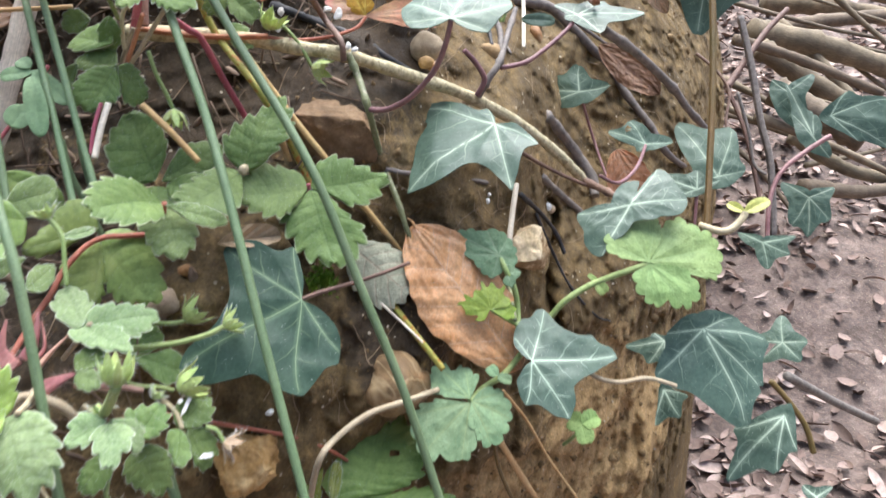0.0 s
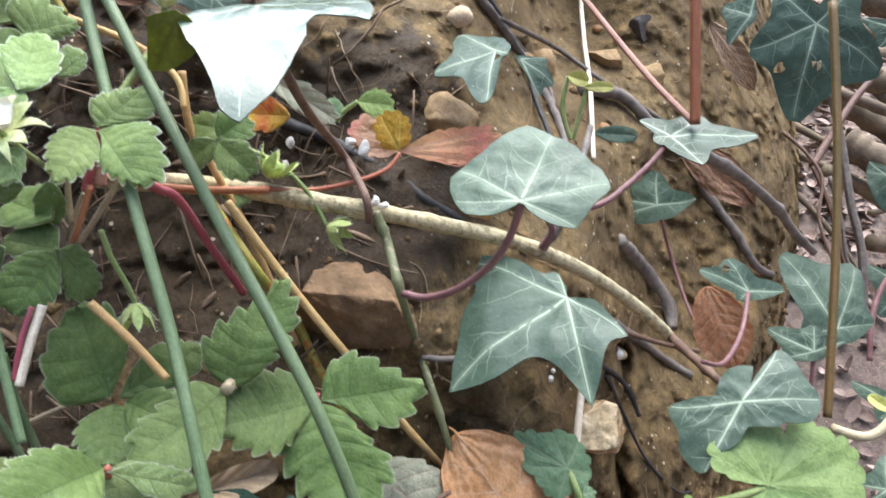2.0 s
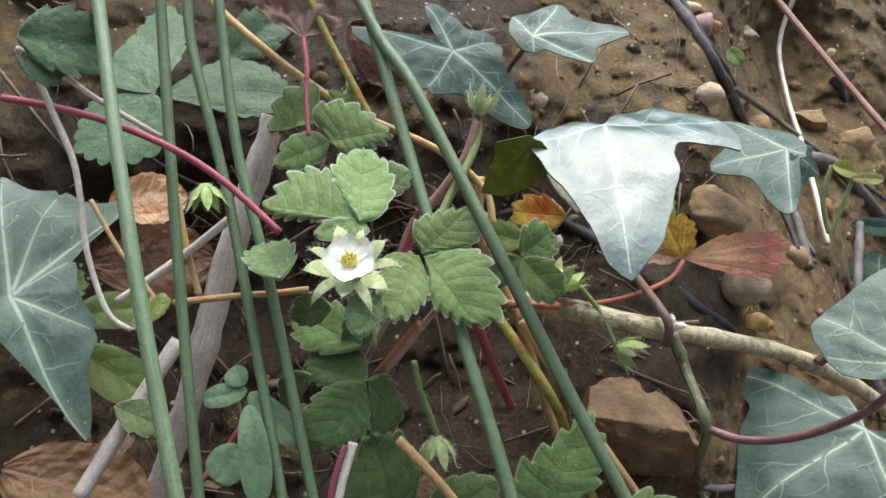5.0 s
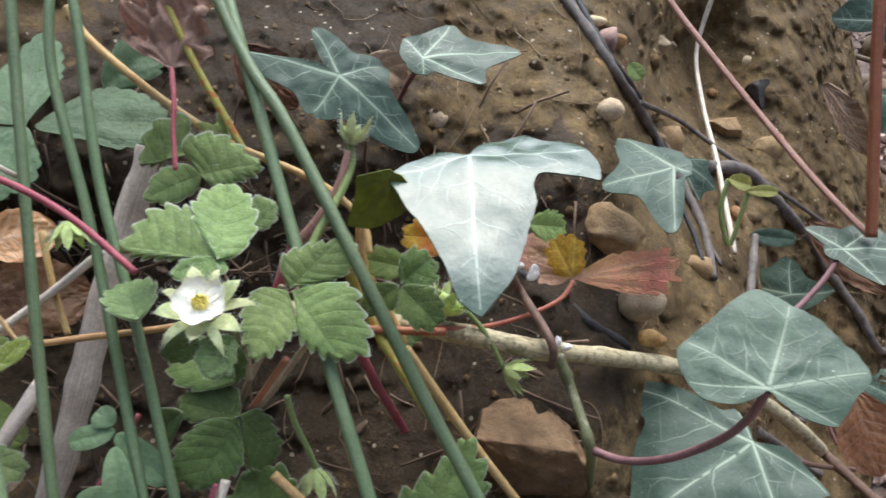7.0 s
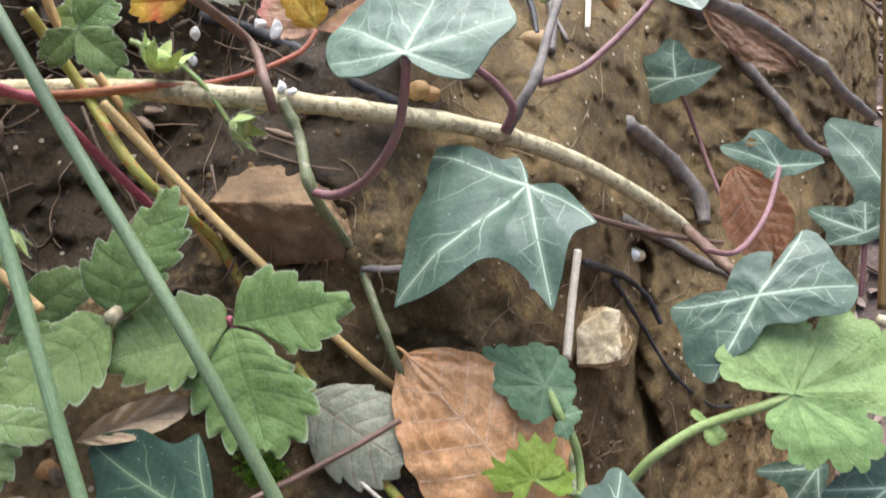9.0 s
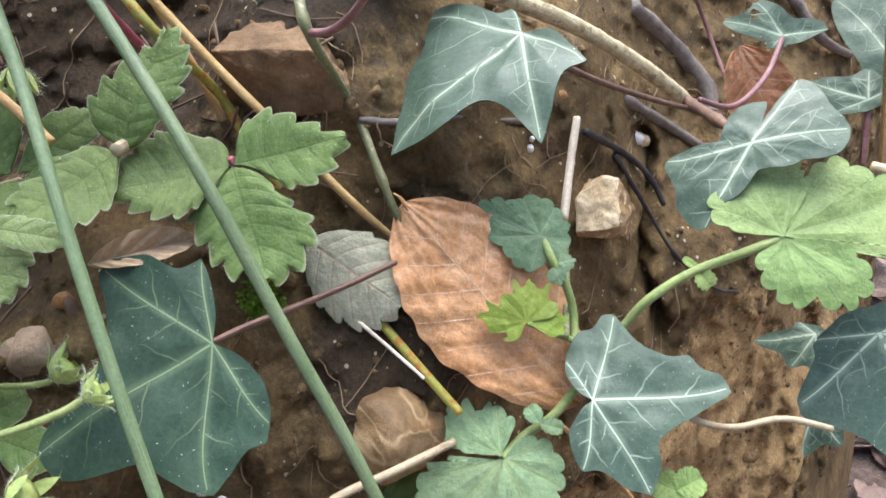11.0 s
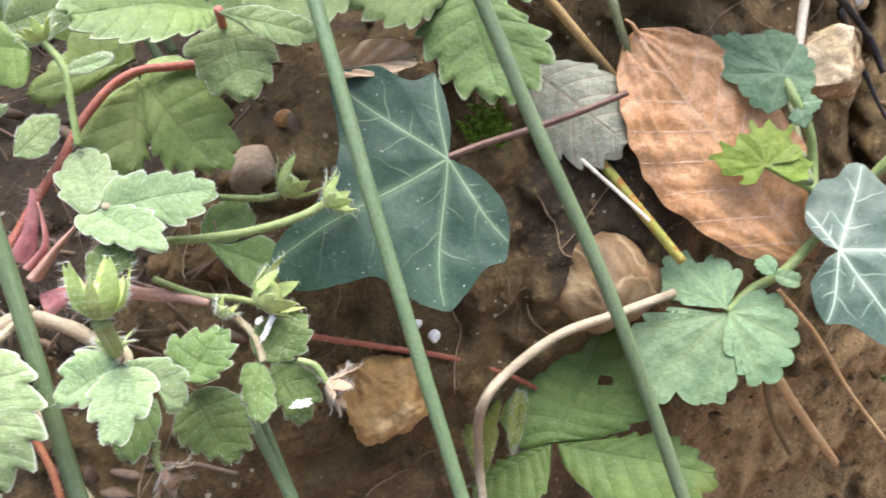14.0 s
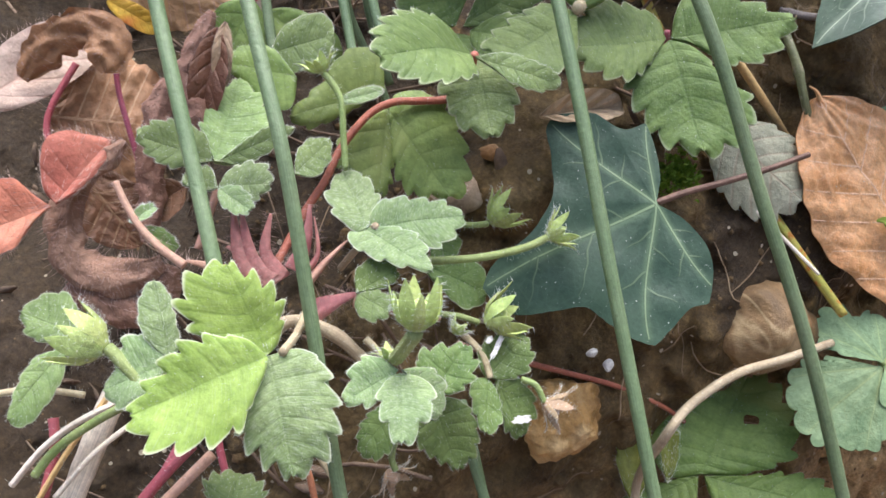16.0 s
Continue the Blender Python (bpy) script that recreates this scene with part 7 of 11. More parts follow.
tagged(tube("dead_stalk", ((-0.1137, 0.2502, 0.6879), (-0.1153, 0.2451, 0.6812), (-0.1165, 0.2382, 0.6722),), 0.00112, 0.00112, DEADWOOD), "split brown dead stalk", "dead stalk", "dry stalks")
tagged(tube("leaf_stalk", ((-0.1652, 0.201, 0.6788), (-0.1635, 0.1981, 0.6725), (-0.1622, 0.1938, 0.6641), (-0.1599, 0.1904, 0.6566), (-0.1575, 0.187, 0.649), (-0.1562, 0.1831, 0.6415),), 0.0006, 0.0006, RED, hairs=0.5, hair_mat=REDHAIR), "bright crimson hairy stalk", "leaf stalk", "leaf stalks")
tagged(tube("leaf_stalk", ((-0.1655, 0.1885, 0.6722), (-0.1692, 0.1827, 0.6661), (-0.1701, 0.179, 0.6615), (-0.1676, 0.1752, 0.6546), (-0.1658, 0.1721, 0.6492),), 0.0007, 0.0006, RED, hairs=0.5, hair_mat=REDHAIR), "crimson hairy stalk of the red leaf", "leaf stalk", "leaf stalks")
tagged(tube("leaf_stalk", ((-0.1291, 0.1461, 0.6116), (-0.133, 0.1409, 0.6083), (-0.1364, 0.1359, 0.6048),), 0.0012, 0.00113, RED, hairs=0.4), "red hairy stalk at the foot of the plant", "leaf stalk", "leaf stalks")
tagged(tube("leaf_stalk", ((-0.1242, 0.1452, 0.6111), (-0.1281, 0.1402, 0.6081), (-0.1315, 0.1358, 0.6055),), 0.00113, 0.00105, PINK, hairs=0.4), "pale rust stalk at the foot of the plant", "leaf stalk", "leaf stalks")
tagged(tube("leaf_stalk", ((-0.1399, 0.1478, 0.62), (-0.1471, 0.143, 0.6174), (-0.1537, 0.1378, 0.6139), (-0.1574, 0.1335, 0.61),), 0.0009, 0.0009, GREENSTALK, hairs=0.3), "thin yellow-green stalk to a bud", "leaf stalk", "leaf stalks")
tagged(tube("straw_stalk", ((-0.1462, 0.15, 0.6103), (-0.1526, 0.143, 0.6067), (-0.158, 0.135, 0.6014),), 0.0006, 0.0006, DEADWOOD), "pale straw at the foot of the plant", "straw", "dry stalks")
tagged(tube("dead_stalk", ((-0.1549, 0.1551, 0.6116), (-0.1573, 0.1464, 0.6035), (-0.1596, 0.1379, 0.5955),), 0.00263, 0.00263, DEADWOOD, lumps=0.1), "bleached stalk at the foot of the plant", "dead stalk", "dry stalks")
tagged(tube("leaf_stalk", ((-0.1619, 0.1452, 0.6128), (-0.1601, 0.1406, 0.6076), (-0.1601, 0.1343, 0.6017),), 0.00105, 0.00105, RED, hairs=0.3), "crimson stalk at the foot of the plant", "leaf stalk", "leaf stalks")
tagged(tube("crown_stalk", ((-0.1021, 0.1716, 0.6135), (-0.1067, 0.1714, 0.6204), (-0.1122, 0.1697, 0.6253), (-0.1164, 0.1669, 0.6269), (-0.1182, 0.1625, 0.6248),), 0.0014, 0.0016, PALESTALK, hairs=0.6, lumps=0.2), "brown hairy strawberry crown", "strawberry crown")
ivy("pale-veined grey-green ivy leaf held out on its petiole", (0.0026, 0.2579, 0.715), (0.0105, 0.2755, 0.7285), (-0.19, -0.54, 0.82), [(-102, 0.0143), (-60, 0.0199), (-1, 0.0236), (72, 0.0193), (103, 0.0152)], droop=0.1, bulge=0.06, seed=57, mat=IVY_PALE, petiole=((-0.0281, 0.2791, 0.6784), (-0.0206, 0.2741, 0.6798), (-0.0117, 0.269, 0.6856), (-0.0034, 0.2636, 0.6958), (0.0005, 0.2599, 0.7048), (0.0028, 0.2584, 0.7141),), thick=0.0011, rim_keys=((-129, 3, 0), (-116, 8.7, 0.2), (-103, 14.5, 0.6), (-78, 16.8, 0), (-64, 20.7, 0.4), (-48, 21, 0), (-38, 20.1, 0.6), (-27, 20.4, 0), (-18, 21, 0.6), (-6, 21.4, 0), (16, 25.1, 0.5), (34, 21.2, 0), (79, 20.1, 0.7), (97, 17.1, 0), (119, 13.4, 0.3), (137, 7.4, 0.2), (150, 2.5, 0)))
ivy("large dark green ivy leaf with white veins below the vine", (0.0212, 0.2999, 0.6676), (-0.0146, 0.2797, 0.6478), (-0.234, -0.439, 0.868), [(-113, 0.0104), (-67, 0.0474), (0, 0.046), (61, 0.036), (100, 0.0216)], droop=0.1, bulge=0.06, seed=58, petiole=((0.0207, 0.3003, 0.6663), (0.0294, 0.3131, 0.6544), (0.0435, 0.3235, 0.6424), (0.0627, 0.3364, 0.6294), (0.0821, 0.3485, 0.6186),), thick=0.001, stalk=BROWNTWIG, rim_keys=((-130, 3.6, 0), (-112, 11.2, 0.8), (-93, 13.2, 0), (-80, 29.6, 0), (-68, 48.6, 0.9), (-61, 40.4, 0.3), (-54, 31, 0), (-39, 32.8, 0.6), (-24, 35.6, 0), (0, 46.7, 0.9), (11, 35.6, 0), (24, 23.5, 0), (44, 24.1, 0), (61, 36.7, 0.9), (68, 30.4, 0), (85, 21.5, 0), (101, 23.1, 0.9), (111, 14.9, 0.2), (126, 8.9, 0.3), (134, 2.8, 0)))
ivy("dull green ivy leaf behind the avens leaf", (0.0799, 0.2962, 0.6326), (0.0657, 0.2804, 0.6169), (-0.274, -0.544, 0.793), [(0, 0.0263), (176, 0.0227), (124, 0.0235), (-57, 0.0228), (-34, 0.0223), (-21, 0.0256), (-64, 0.0167), (-75, 0.0083), (-170, 0.0133), (146, 0.0218), (106, 0.0213), (91, 0.0135), (40, 0.0084), (6, 0.0176)], sinus=0, droop=0.1, bulge=0.05, seed=59, petiole=((0.0803, 0.2968, 0.6316), (0.0784, 0.3116, 0.6295), (0.0762, 0.3329, 0.6256), (0.0729, 0.3501, 0.6226),), thick=0.0009, stalk=BROWNTWIG, rounded=True, ribs=4, notch=0.25)
ivy("small pale-veined ivy leaf on a long petiole", (0.0628, 0.36, 0.7021), (0.0954, 0.3583, 0.7057), (-0.119, -0.423, 0.898), [(0, 0.0328), (-60, 0.0178), (42, 0.0176), (135, 0.0150), (179, 0.0061)], sinus=0.22, droop=0.08, bulge=0.05, seed=60, petiole=((0.0253, 0.3304, 0.6838), (0.0364, 0.3362, 0.685), (0.0449, 0.3427, 0.6889), (0.0547, 0.3512, 0.695), (0.0629, 0.3605, 0.7011),), thick=0.0011)
ivy("glossy arched ivy leaf shining in the sky light", (-0.0625, 0.2835, 0.7545), (-0.0587, 0.2472, 0.75), (0.0, -0.12, 0.993), [(-62, 0.016), (0, 0.0395), (95, 0.0262)], droop=0.0, bulge=0.02, seed=61, mat=IVY_SHINY, arch=8.75, broad=1.0, petiole=((-0.0618, 0.284, 0.7535), (-0.0603, 0.2835, 0.7464), (-0.0561, 0.2788, 0.7401), (-0.0536, 0.2922, 0.7259), (-0.048, 0.3112, 0.7077), (-0.0395, 0.2944, 0.7013), (-0.0386, 0.2932, 0.6939),), thick=0.0014, stalk=BROWNTWIG, holes=((0.0224, 0.0075, 0.0009),), rim_keys=((-110, 7, 0), (-65, 19.2, 0.5), (-46, 21.5, 0), (-29, 24, 0.1), (-18, 27.8, 0.1), (-10, 33.5, 0), (-6, 37.3, 0.1), (0, 40.1, 0.7), (4, 37.8, 0.1), (10, 34.4, 0), (17, 29.8, 0.1), (24, 25.8, 0.2), (37, 21.3, 0.5), (48, 17.3, 0), (63, 17.2, 0), (69, 29.1, 0.6), (85, 28.3, 0.2), (103, 26.3, 0.5), (110, 20.5, 0), (119, 18.4, 0), (130, 17.8, 0.6), (150, 7, 0)))
leaf = empty("ivy_leaf", (-0.0775, 0.2712, 0.7545), "olive turned-under lobe of the arched ivy leaf", "ivy leaf", "ivy leaves on the bank")
fan("blade", leaf, (-0.0775, 0.2712, 0.7545), (-0.0874, 0.2720, 0.7395), (0.25, -0.92, 0.3), ((-95, 1.5, 0), (-52, 8.0, 0.3), (-30, 9.5, 0.1), (-6, 17.5, 0.7), (10, 15.0, 0), (38, 10.0, 0.4), (75, 6.5, 0.3), (105, 1.5, 0)), [(0, 0.0165), (30, 0.0105)], OLIVEFOLD, seed=62)
ivy("grey-green ivy leaf high on the bank", (-0.1016, 0.3362, 0.7603), (-0.0764, 0.3245, 0.7435), (0.102, -0.739, 0.666), [(0, 0.0325), (-155, 0.0328), (161, 0.0191), (-79, 0.0141), (58, 0.0133)], sinus=0.1, droop=0.15, bulge=0.05, seed=63)
ivy("grey-green ivy leaf on the upper slope", (-0.0792, 0.3532, 0.7623), (-0.0473, 0.3617, 0.766), (0.055, -0.569, 0.821), [(0, 0.0333), (-36, 0.0212), (49, 0.0184), (111, 0.0112), (-100, 0.0060)], sinus=0.2, droop=0.1, bulge=0.05, seed=64, petiole=((-0.0793, 0.3538, 0.7613), (-0.0839, 0.3596, 0.7546), (-0.0879, 0.3664, 0.7466),), thick=0.0009)
ivy("dark ivy leaf beside the twisted roots", (-0.0025, 0.3412, 0.7355), (-0.0064, 0.3161, 0.7255), (-0.375, -0.291, 0.88), [(0, 0.0274), (-82, 0.0230), (-140, 0.0298), (52, 0.0062)], sinus=0.2, droop=0.1, bulge=0.05, seed=65, holes=((0.0045, 0.0007, 0.0018),))
ivy("ivy leaf half hidden behind the roots", (0.0082, 0.3765, 0.7263), (0.0205, 0.3684, 0.7188), (-0.197, -0.811, 0.551), [(-0, 0.0164), (-24, 0.0162), (39, 0.0096)], sinus=0.1, droop=0.12, bulge=0.05, seed=66)
ivy("large old blue-green ivy leaf lying on the clay", (-0.049, 0.2266, 0.6249), (-0.0855, 0.2035, 0.6124), (0.198, -0.688, 0.698), [(-112, 0.0192), (-67, 0.0319), (-1, 0.0451), (58, 0.0318), (94, 0.0219)], droop=0.04, bulge=0.05, seed=67, mat=IVY_OLD, sparse=True, petiole=((-0.0493, 0.2275, 0.6245), (-0.0427, 0.2353, 0.6235), (-0.0329, 0.2445, 0.6223), (-0.0235, 0.2532, 0.6216), (-0.0133, 0.2628, 0.6214),), thick=0.0009, stalk=BROWNTWIG, broad=1.0, rim_keys=((-128, 6, 0), (-118, 14.2, 0), (-112, 20.3, 0.7), (-96, 20, 0), (-85, 27, 0.4), (-72, 32.1, 0.3), (-64, 32, 0.4), (-52, 26.9, 0), (-31, 24.6, 0), (-14, 30.3, 0), (-7, 40.5, 0), (-1, 45.7, 0.7), (7, 44.6, 0), (13, 40.5, 0.3), (19, 35.4, 0.2), (27, 30.5, 0), (37, 30, 0.2), (50, 32, 0), (60, 33.1, 0.6), (67, 29.4, 0), (78, 25.4, 0.1), (88, 25.7, 0.5), (100, 20.4, 0.2), (111, 14.6, 0.3), (122, 7.2, 0), (130, 1.4, 0)))
ivy("grey-green ivy leaf over the avens stalk", (0.0355, 0.2499, 0.5841), (0.0698, 0.2521, 0.5867), (-0.025, -0.565, 0.825), [(-106, 0.0169), (-66, 0.0258), (0, 0.0343), (69, 0.0237), (117, 0.0104)], droop=0.1, bulge=0.05, seed=68, sparse=True, rim_keys=((-150, 3, 0), (-140, 6.1, 0), (-134, 10.4, 0.5), (-117, 14.8, 0), (-106, 18.1, 0.5), (-91, 17.7, 0), (-77, 22.9, 0.1), (-66, 26.7, 0.8), (-51, 22.9, 0), (-41, 19.3, 0), (-30, 19.9, 0), (-14, 25.7, 0), (-6, 31, 0.1), (-2, 34.8, 0.6), (6, 33.5, 0.1), (11, 29.6, 0), (20, 27.7, 0.6), (25, 22.8, 0), (39, 20.2, 0), (53, 20.5, 0), (68, 24.5, 0.4), (76, 24, 0.4), (82, 20.2, 0), (93, 19.4, 0.4), (110, 14.8, 0.4), (128, 9.9, 0.3), (145, 3.7, 0)))
ivy("eaten pale ivy leaf with a ragged edge", (0.0776, 0.422, 0.6517), (0.0383, 0.442, 0.6516), (-0.398, -0.782, 0.479), [(0, 0.0441), (28, 0.0242), (-76, 0.0169), (-158, 0.0179)], sinus=0.22, droop=0.12, bulge=0.05, seed=69, mat=IVY_PALE, petiole=((0.0781, 0.4229, 0.6512), (0.0876, 0.4261, 0.6263), (0.0939, 0.4106, 0.6079), (0.1015, 0.3959, 0.5915),), thick=0.0009, holes=((0.0145, 0.0092, 0.0022),))
ivy("small ivy leaf with a bite hole", (0.1013, 0.3594, 0.6403), (0.083, 0.3705, 0.6451), (-0.275, -0.727, 0.629), [(-0, 0.0219), (-33, 0.0164), (-152, 0.0136), (74, 0.0048)], sinus=0.15, droop=0.12, bulge=0.05, seed=70, mat=IVY_PALE, petiole=((0.1016, 0.3603, 0.6395), (0.091, 0.3338, 0.6364), (0.0782, 0.3126, 0.6367), (0.0672, 0.3019, 0.6438),), thick=0.0009, holes=((0.0115, -0.0043, 0.0018),))
ivy("ivy leaf rising beside the olive stem", (0.1426, 0.3653, 0.6211), (0.1245, 0.3935, 0.6441), (-0.335, -0.713, 0.615), [(-0, 0.0406), (-113, 0.0132), (-48, 0.0287), (71, 0.0120)], sinus=0.08, droop=0.12, bulge=0.05, seed=71, mat=IVY_PALE)
ivy("small pale ivy leaf by the olive stem", (0.1262, 0.3477, 0.6206), (0.1106, 0.3594, 0.6247), (-0.329, -0.671, 0.665), [(0, 0.0199), (47, 0.0121), (-128, 0.0118), (-63, 0.0110)], sinus=0.15, droop=0.12, bulge=0.05, seed=72, mat=IVY_PALE, petiole=((0.1266, 0.3485, 0.6198), (0.1254, 0.3427, 0.6098), (0.1245, 0.3389, 0.6016),), thick=0.0009)
ivy("broad ivy leaf with two holes on the upper slope", (0.1767, 0.5228, 0.7208), (0.1671, 0.5051, 0.6696), (-0.344, -0.866, 0.363), [(0, 0.0550), (61, 0.0439), (-60, 0.0369), (143, 0.0254), (-125, 0.0298)], sinus=0.12, droop=0.12, bulge=0.05, seed=73, holes=((0.0258, -0.0132, 0.003), (0.022, 0.0051, 0.003),))
ivy("broad ivy leaf hanging at the edge of the bank", (0.1118, 0.2752, 0.5837), (0.125, 0.2438, 0.5553), (-0.198, -0.702, 0.685), [(0, 0.0443), (-66, 0.0298), (60, 0.0266), (21, 0.0337), (-104, 0.0154), (93, 0.0142)], sinus=0.06, droop=0.1, bulge=0.05, seed=74)
ivy("small ivy leaf behind the broad one", (0.107, 0.3072, 0.5576), (0.088, 0.3095, 0.5539), (-0.219, -0.627, 0.748), [(-0, 0.0195), (-47, 0.0062), (48, 0.0139), (83, 0.0128)], sinus=0.15, droop=0.12, bulge=0.05, seed=75)
ivy("ivy leaf hanging below the broad one", (0.1513, 0.2679, 0.5436), (0.123, 0.2526, 0.5187), (-0.332, -0.588, 0.738), [(-0, 0.0407), (56, 0.0161), (-33, 0.0227), (30, 0.0260)], sinus=0.15, droop=0.12, bulge=0.05, seed=76)
ivy("shaded ivy leaf beyond the edge of the bank", (0.2304, 0.4312, 0.4791), (0.2458, 0.4269, 0.4827), (-0.343, -0.638, 0.69), [(0, 0.0163), (170, 0.0177), (-141, 0.0200), (84, 0.0203), (-52, 0.0172)], sinus=0.15, droop=0.12, bulge=0.05, seed=77, mat=IVY_PALE)
ivy("shaded ivy leaf beyond the edge of the bank", (0.1068, 0.2975, 0.5362), (0.101, 0.2852, 0.5239), (-0.227, -0.633, 0.74), [(0, 0.0183), (92, 0.0118), (43, 0.0152)], sinus=0.15, droop=0.12, bulge=0.05, seed=78)
ivy("ivy leaf at the edge of the bank", (0.1804, 0.3821, 0.5757), (0.1815, 0.3714, 0.564), (-0.335, -0.709, 0.62), [(0, 0.0159), (-127, 0.0149), (95, 0.0187), (56, 0.0158)], sinus=0.2, droop=0.12, bulge=0.05, seed=79, mat=IVY_PALE)
ivy("distant ivy leaf on an arching stem", (0.2863, 0.5401, 0.6068), (0.3236, 0.5093, 0.5905), (-0.403, -0.76, 0.51), [(0, 0.0510), (92, 0.0217), (50, 0.0415), (-15, 0.0273)], sinus=0.12, droop=0.12, bulge=0.05, seed=80)
ivy("distant narrow ivy leaf", (0.2738, 0.533, 0.5917), (0.2589, 0.5669, 0.629), (-0.387, -0.754, 0.531), [(0, 0.0525), (-22, 0.0196), (-167, 0.0191), (14, 0.0256)], sinus=0.12, droop=0.12, bulge=0.05, seed=81)
ivy("distant ivy leaf by the path", (0.3406, 0.648, 0.5006), (0.336, 0.6258, 0.4702), (-0.374, -0.721, 0.583), [(0, 0.0379), (-124, 0.0295), (118, 0.0240), (40, 0.0280), (-28, 0.0311)], sinus=0.12, droop=0.12, bulge=0.05, seed=82)
ivy("distant ivy leaf hanging over the litter", (0.2677, 0.575, 0.616), (0.2732, 0.5544, 0.5916), (-0.409, -0.74, 0.534), [(-0, 0.0324), (-151, 0.0172), (115, 0.0232)], sinus=0.12, droop=0.12, bulge=0.05, seed=83)
ivy("distant ivy leaf above the path", (0.2962, 0.6701, 0.6993), (0.288, 0.6672, 0.6854), (-0.415, -0.811, 0.413), [(0, 0.0164), (-86, 0.0233), (131, 0.0162)], sinus=0.12, droop=0.12, bulge=0.05, seed=84)
ivy("ivy leaf below the broad one", (0.1806, 0.2756, 0.4892), (0.176, 0.2817, 0.4913), (-0.344, -0.526, 0.778), [(0, 0.0080), (-102, 0.0095), (129, 0.0132)], sinus=0.12, droop=0.12, bulge=0.05, seed=85)
ivy("glossy ivy leaf close to the lens", (-0.1841, 0.2441, 0.7232), (-0.17, 0.2755, 0.7346), (0.516, -0.488, 0.704), [(-0, 0.0362), (26, 0.0284), (-109, 0.0348), (-71, 0.0185), (-8, 0.0147), (50, 0.0303)], sinus=0.08, droop=0.1, bulge=0.05, seed=86, mat=IVY_PALE)
ivy("ivy leaf on the far upper slope", (0.1575, 0.57, 0.7491), (0.1337, 0.5805, 0.749), (-0.371, -0.832, 0.411), [(0, 0.0260), (-61, 0.0286), (139, 0.0180)], sinus=0.1, droop=0.12, bulge=0.05, seed=87)
ivy("ivy leaf on the edge of the slope", (0.1071, 0.4272, 0.7366), (0.0966, 0.434, 0.7395), (-0.387, -0.793, 0.471), [(0, 0.0129), (81, 0.0150), (-72, 0.0117)], sinus=0.1, droop=0.12, bulge=0.05, seed=88)
leaf = empty("strawberry_leaf", (-0.0502, 0.2643, 0.6542), "matt green three-part strawberry leaf over the straw", "strawberry leaf", "strawberry leaves")
leaflet("leaflet", leaf, (-0.0495, 0.2627, 0.6526), (-0.0205, 0.2674, 0.656), (0.03, -0.702, 0.712), 0.0120, STRAW_DARK, seed=89, teeth=6, depth=0.28, fold=0.12, droop=0.04, sides=(((1.3, 5.6), (4.7, 11), (11.4, 12), (19.7, 6.8)), ((5.7, -2.6), (12.9, -9.2), (19.7, -10.1), (24.9, -6.9))))
leaflet("leaflet", leaf, (-0.05, 0.2625, 0.6519), (-0.0392, 0.2416, 0.6321), (0.156, -0.636, 0.756), 0.0150, STRAW_DARK, seed=90, teeth=7, depth=0.28, fold=0.12, droop=0.04, sides=(((3.5, 5.3), (13.3, 10.6), (21.7, 15), (27.3, 11.9), (31.8, 5.4)), ((2.4, -5.5), (6, -10.1), (10, -13.7), (17.7, -12.3), (26, -8.7))))
leaflet("leaflet", leaf, (-0.0507, 0.2625, 0.6525), (-0.0728, 0.2453, 0.6561), (0.46, -0.425, 0.779), 0.0128, STRAW_DARK, seed=91, teeth=7, depth=0.28, fold=0.12, droop=0.04, sides=(((2.9, 2.9), (8.1, 7.2), (13.9, 10.5), (19.6, 9.8), (25.5, 5)), ((-1.3, -5), (1.1, -9.1), (8.3, -11.5), (16.2, -12.8), (23.5, -8.2))))
tube("petiole", ((-0.0507, 0.2641, 0.6538), (-0.0498, 0.2651, 0.6449), (-0.0452, 0.2671, 0.6317),), 0.0008, 0.0008, RED, leaf, hairs=0.3)
leaf = empty("strawberry_leaf", (-0.0722, 0.2531, 0.6632), "matt green strawberry leaf with a withered centre", "strawberry leaf", "strawberry leaves")
leaflet("leaflet", leaf, (-0.0715, 0.2529, 0.6627), (-0.0599, 0.2704, 0.6867), (0.15, -0.831, 0.536), 0.0113, STRAW_DARK, seed=92, teeth=7, depth=0.28, fold=0.12, droop=0.04, sides=(((2.8, 7.5), (8.3, 11.3), (15.5, 8.8), (23.6, 3.9)), ((3.8, -4.5), (11, -7.7), (17.7, -9.3), (24.9, -8.6), (30.8, -3.7))))
leaflet("leaflet", leaf, (-0.0719, 0.2527, 0.662), (-0.088, 0.2294, 0.6569), (0.3, -0.4, 0.87), 0.0104, STRAW_DARK, seed=93, teeth=7, depth=0.28, fold=0.12, droop=0.04, sides=(((5.4, 6.1), (10.4, 9.9), (17, 10.4), (24.4, 9.6), (29, 4.2)), ((3.2, -7.6), (10.6, -8.2), (17.8, -7.8), (24.5, -6.6))))
tube("petiole", ((-0.0712, 0.2511, 0.6637), (-0.071, 0.2604, 0.6612), (-0.0726, 0.2687, 0.6496),), 0.0016, 0.0016, PALESTALK, leaf, hairs=0.8)
leaf = empty("strawberry_leaf", (-0.103, 0.2522, 0.6589), "dark green pleated strawberry leaf in the shade", "strawberry leaf", "strawberry leaves")
leaflet("leaflet", leaf, (-0.103, 0.2524, 0.6593), (-0.1108, 0.2594, 0.6829), (0.532, -0.748, 0.397), 0.0128, STRAW_DARK, seed=94, teeth=6, depth=0.14, fold=0.12, droop=0.04, sides=(((0.4, 5.6), (3.8, 12.2), (13.4, 12.8), (21.4, 7.5)), ((7.6, -6.5), (14.8, -9), (23.5, -7))))
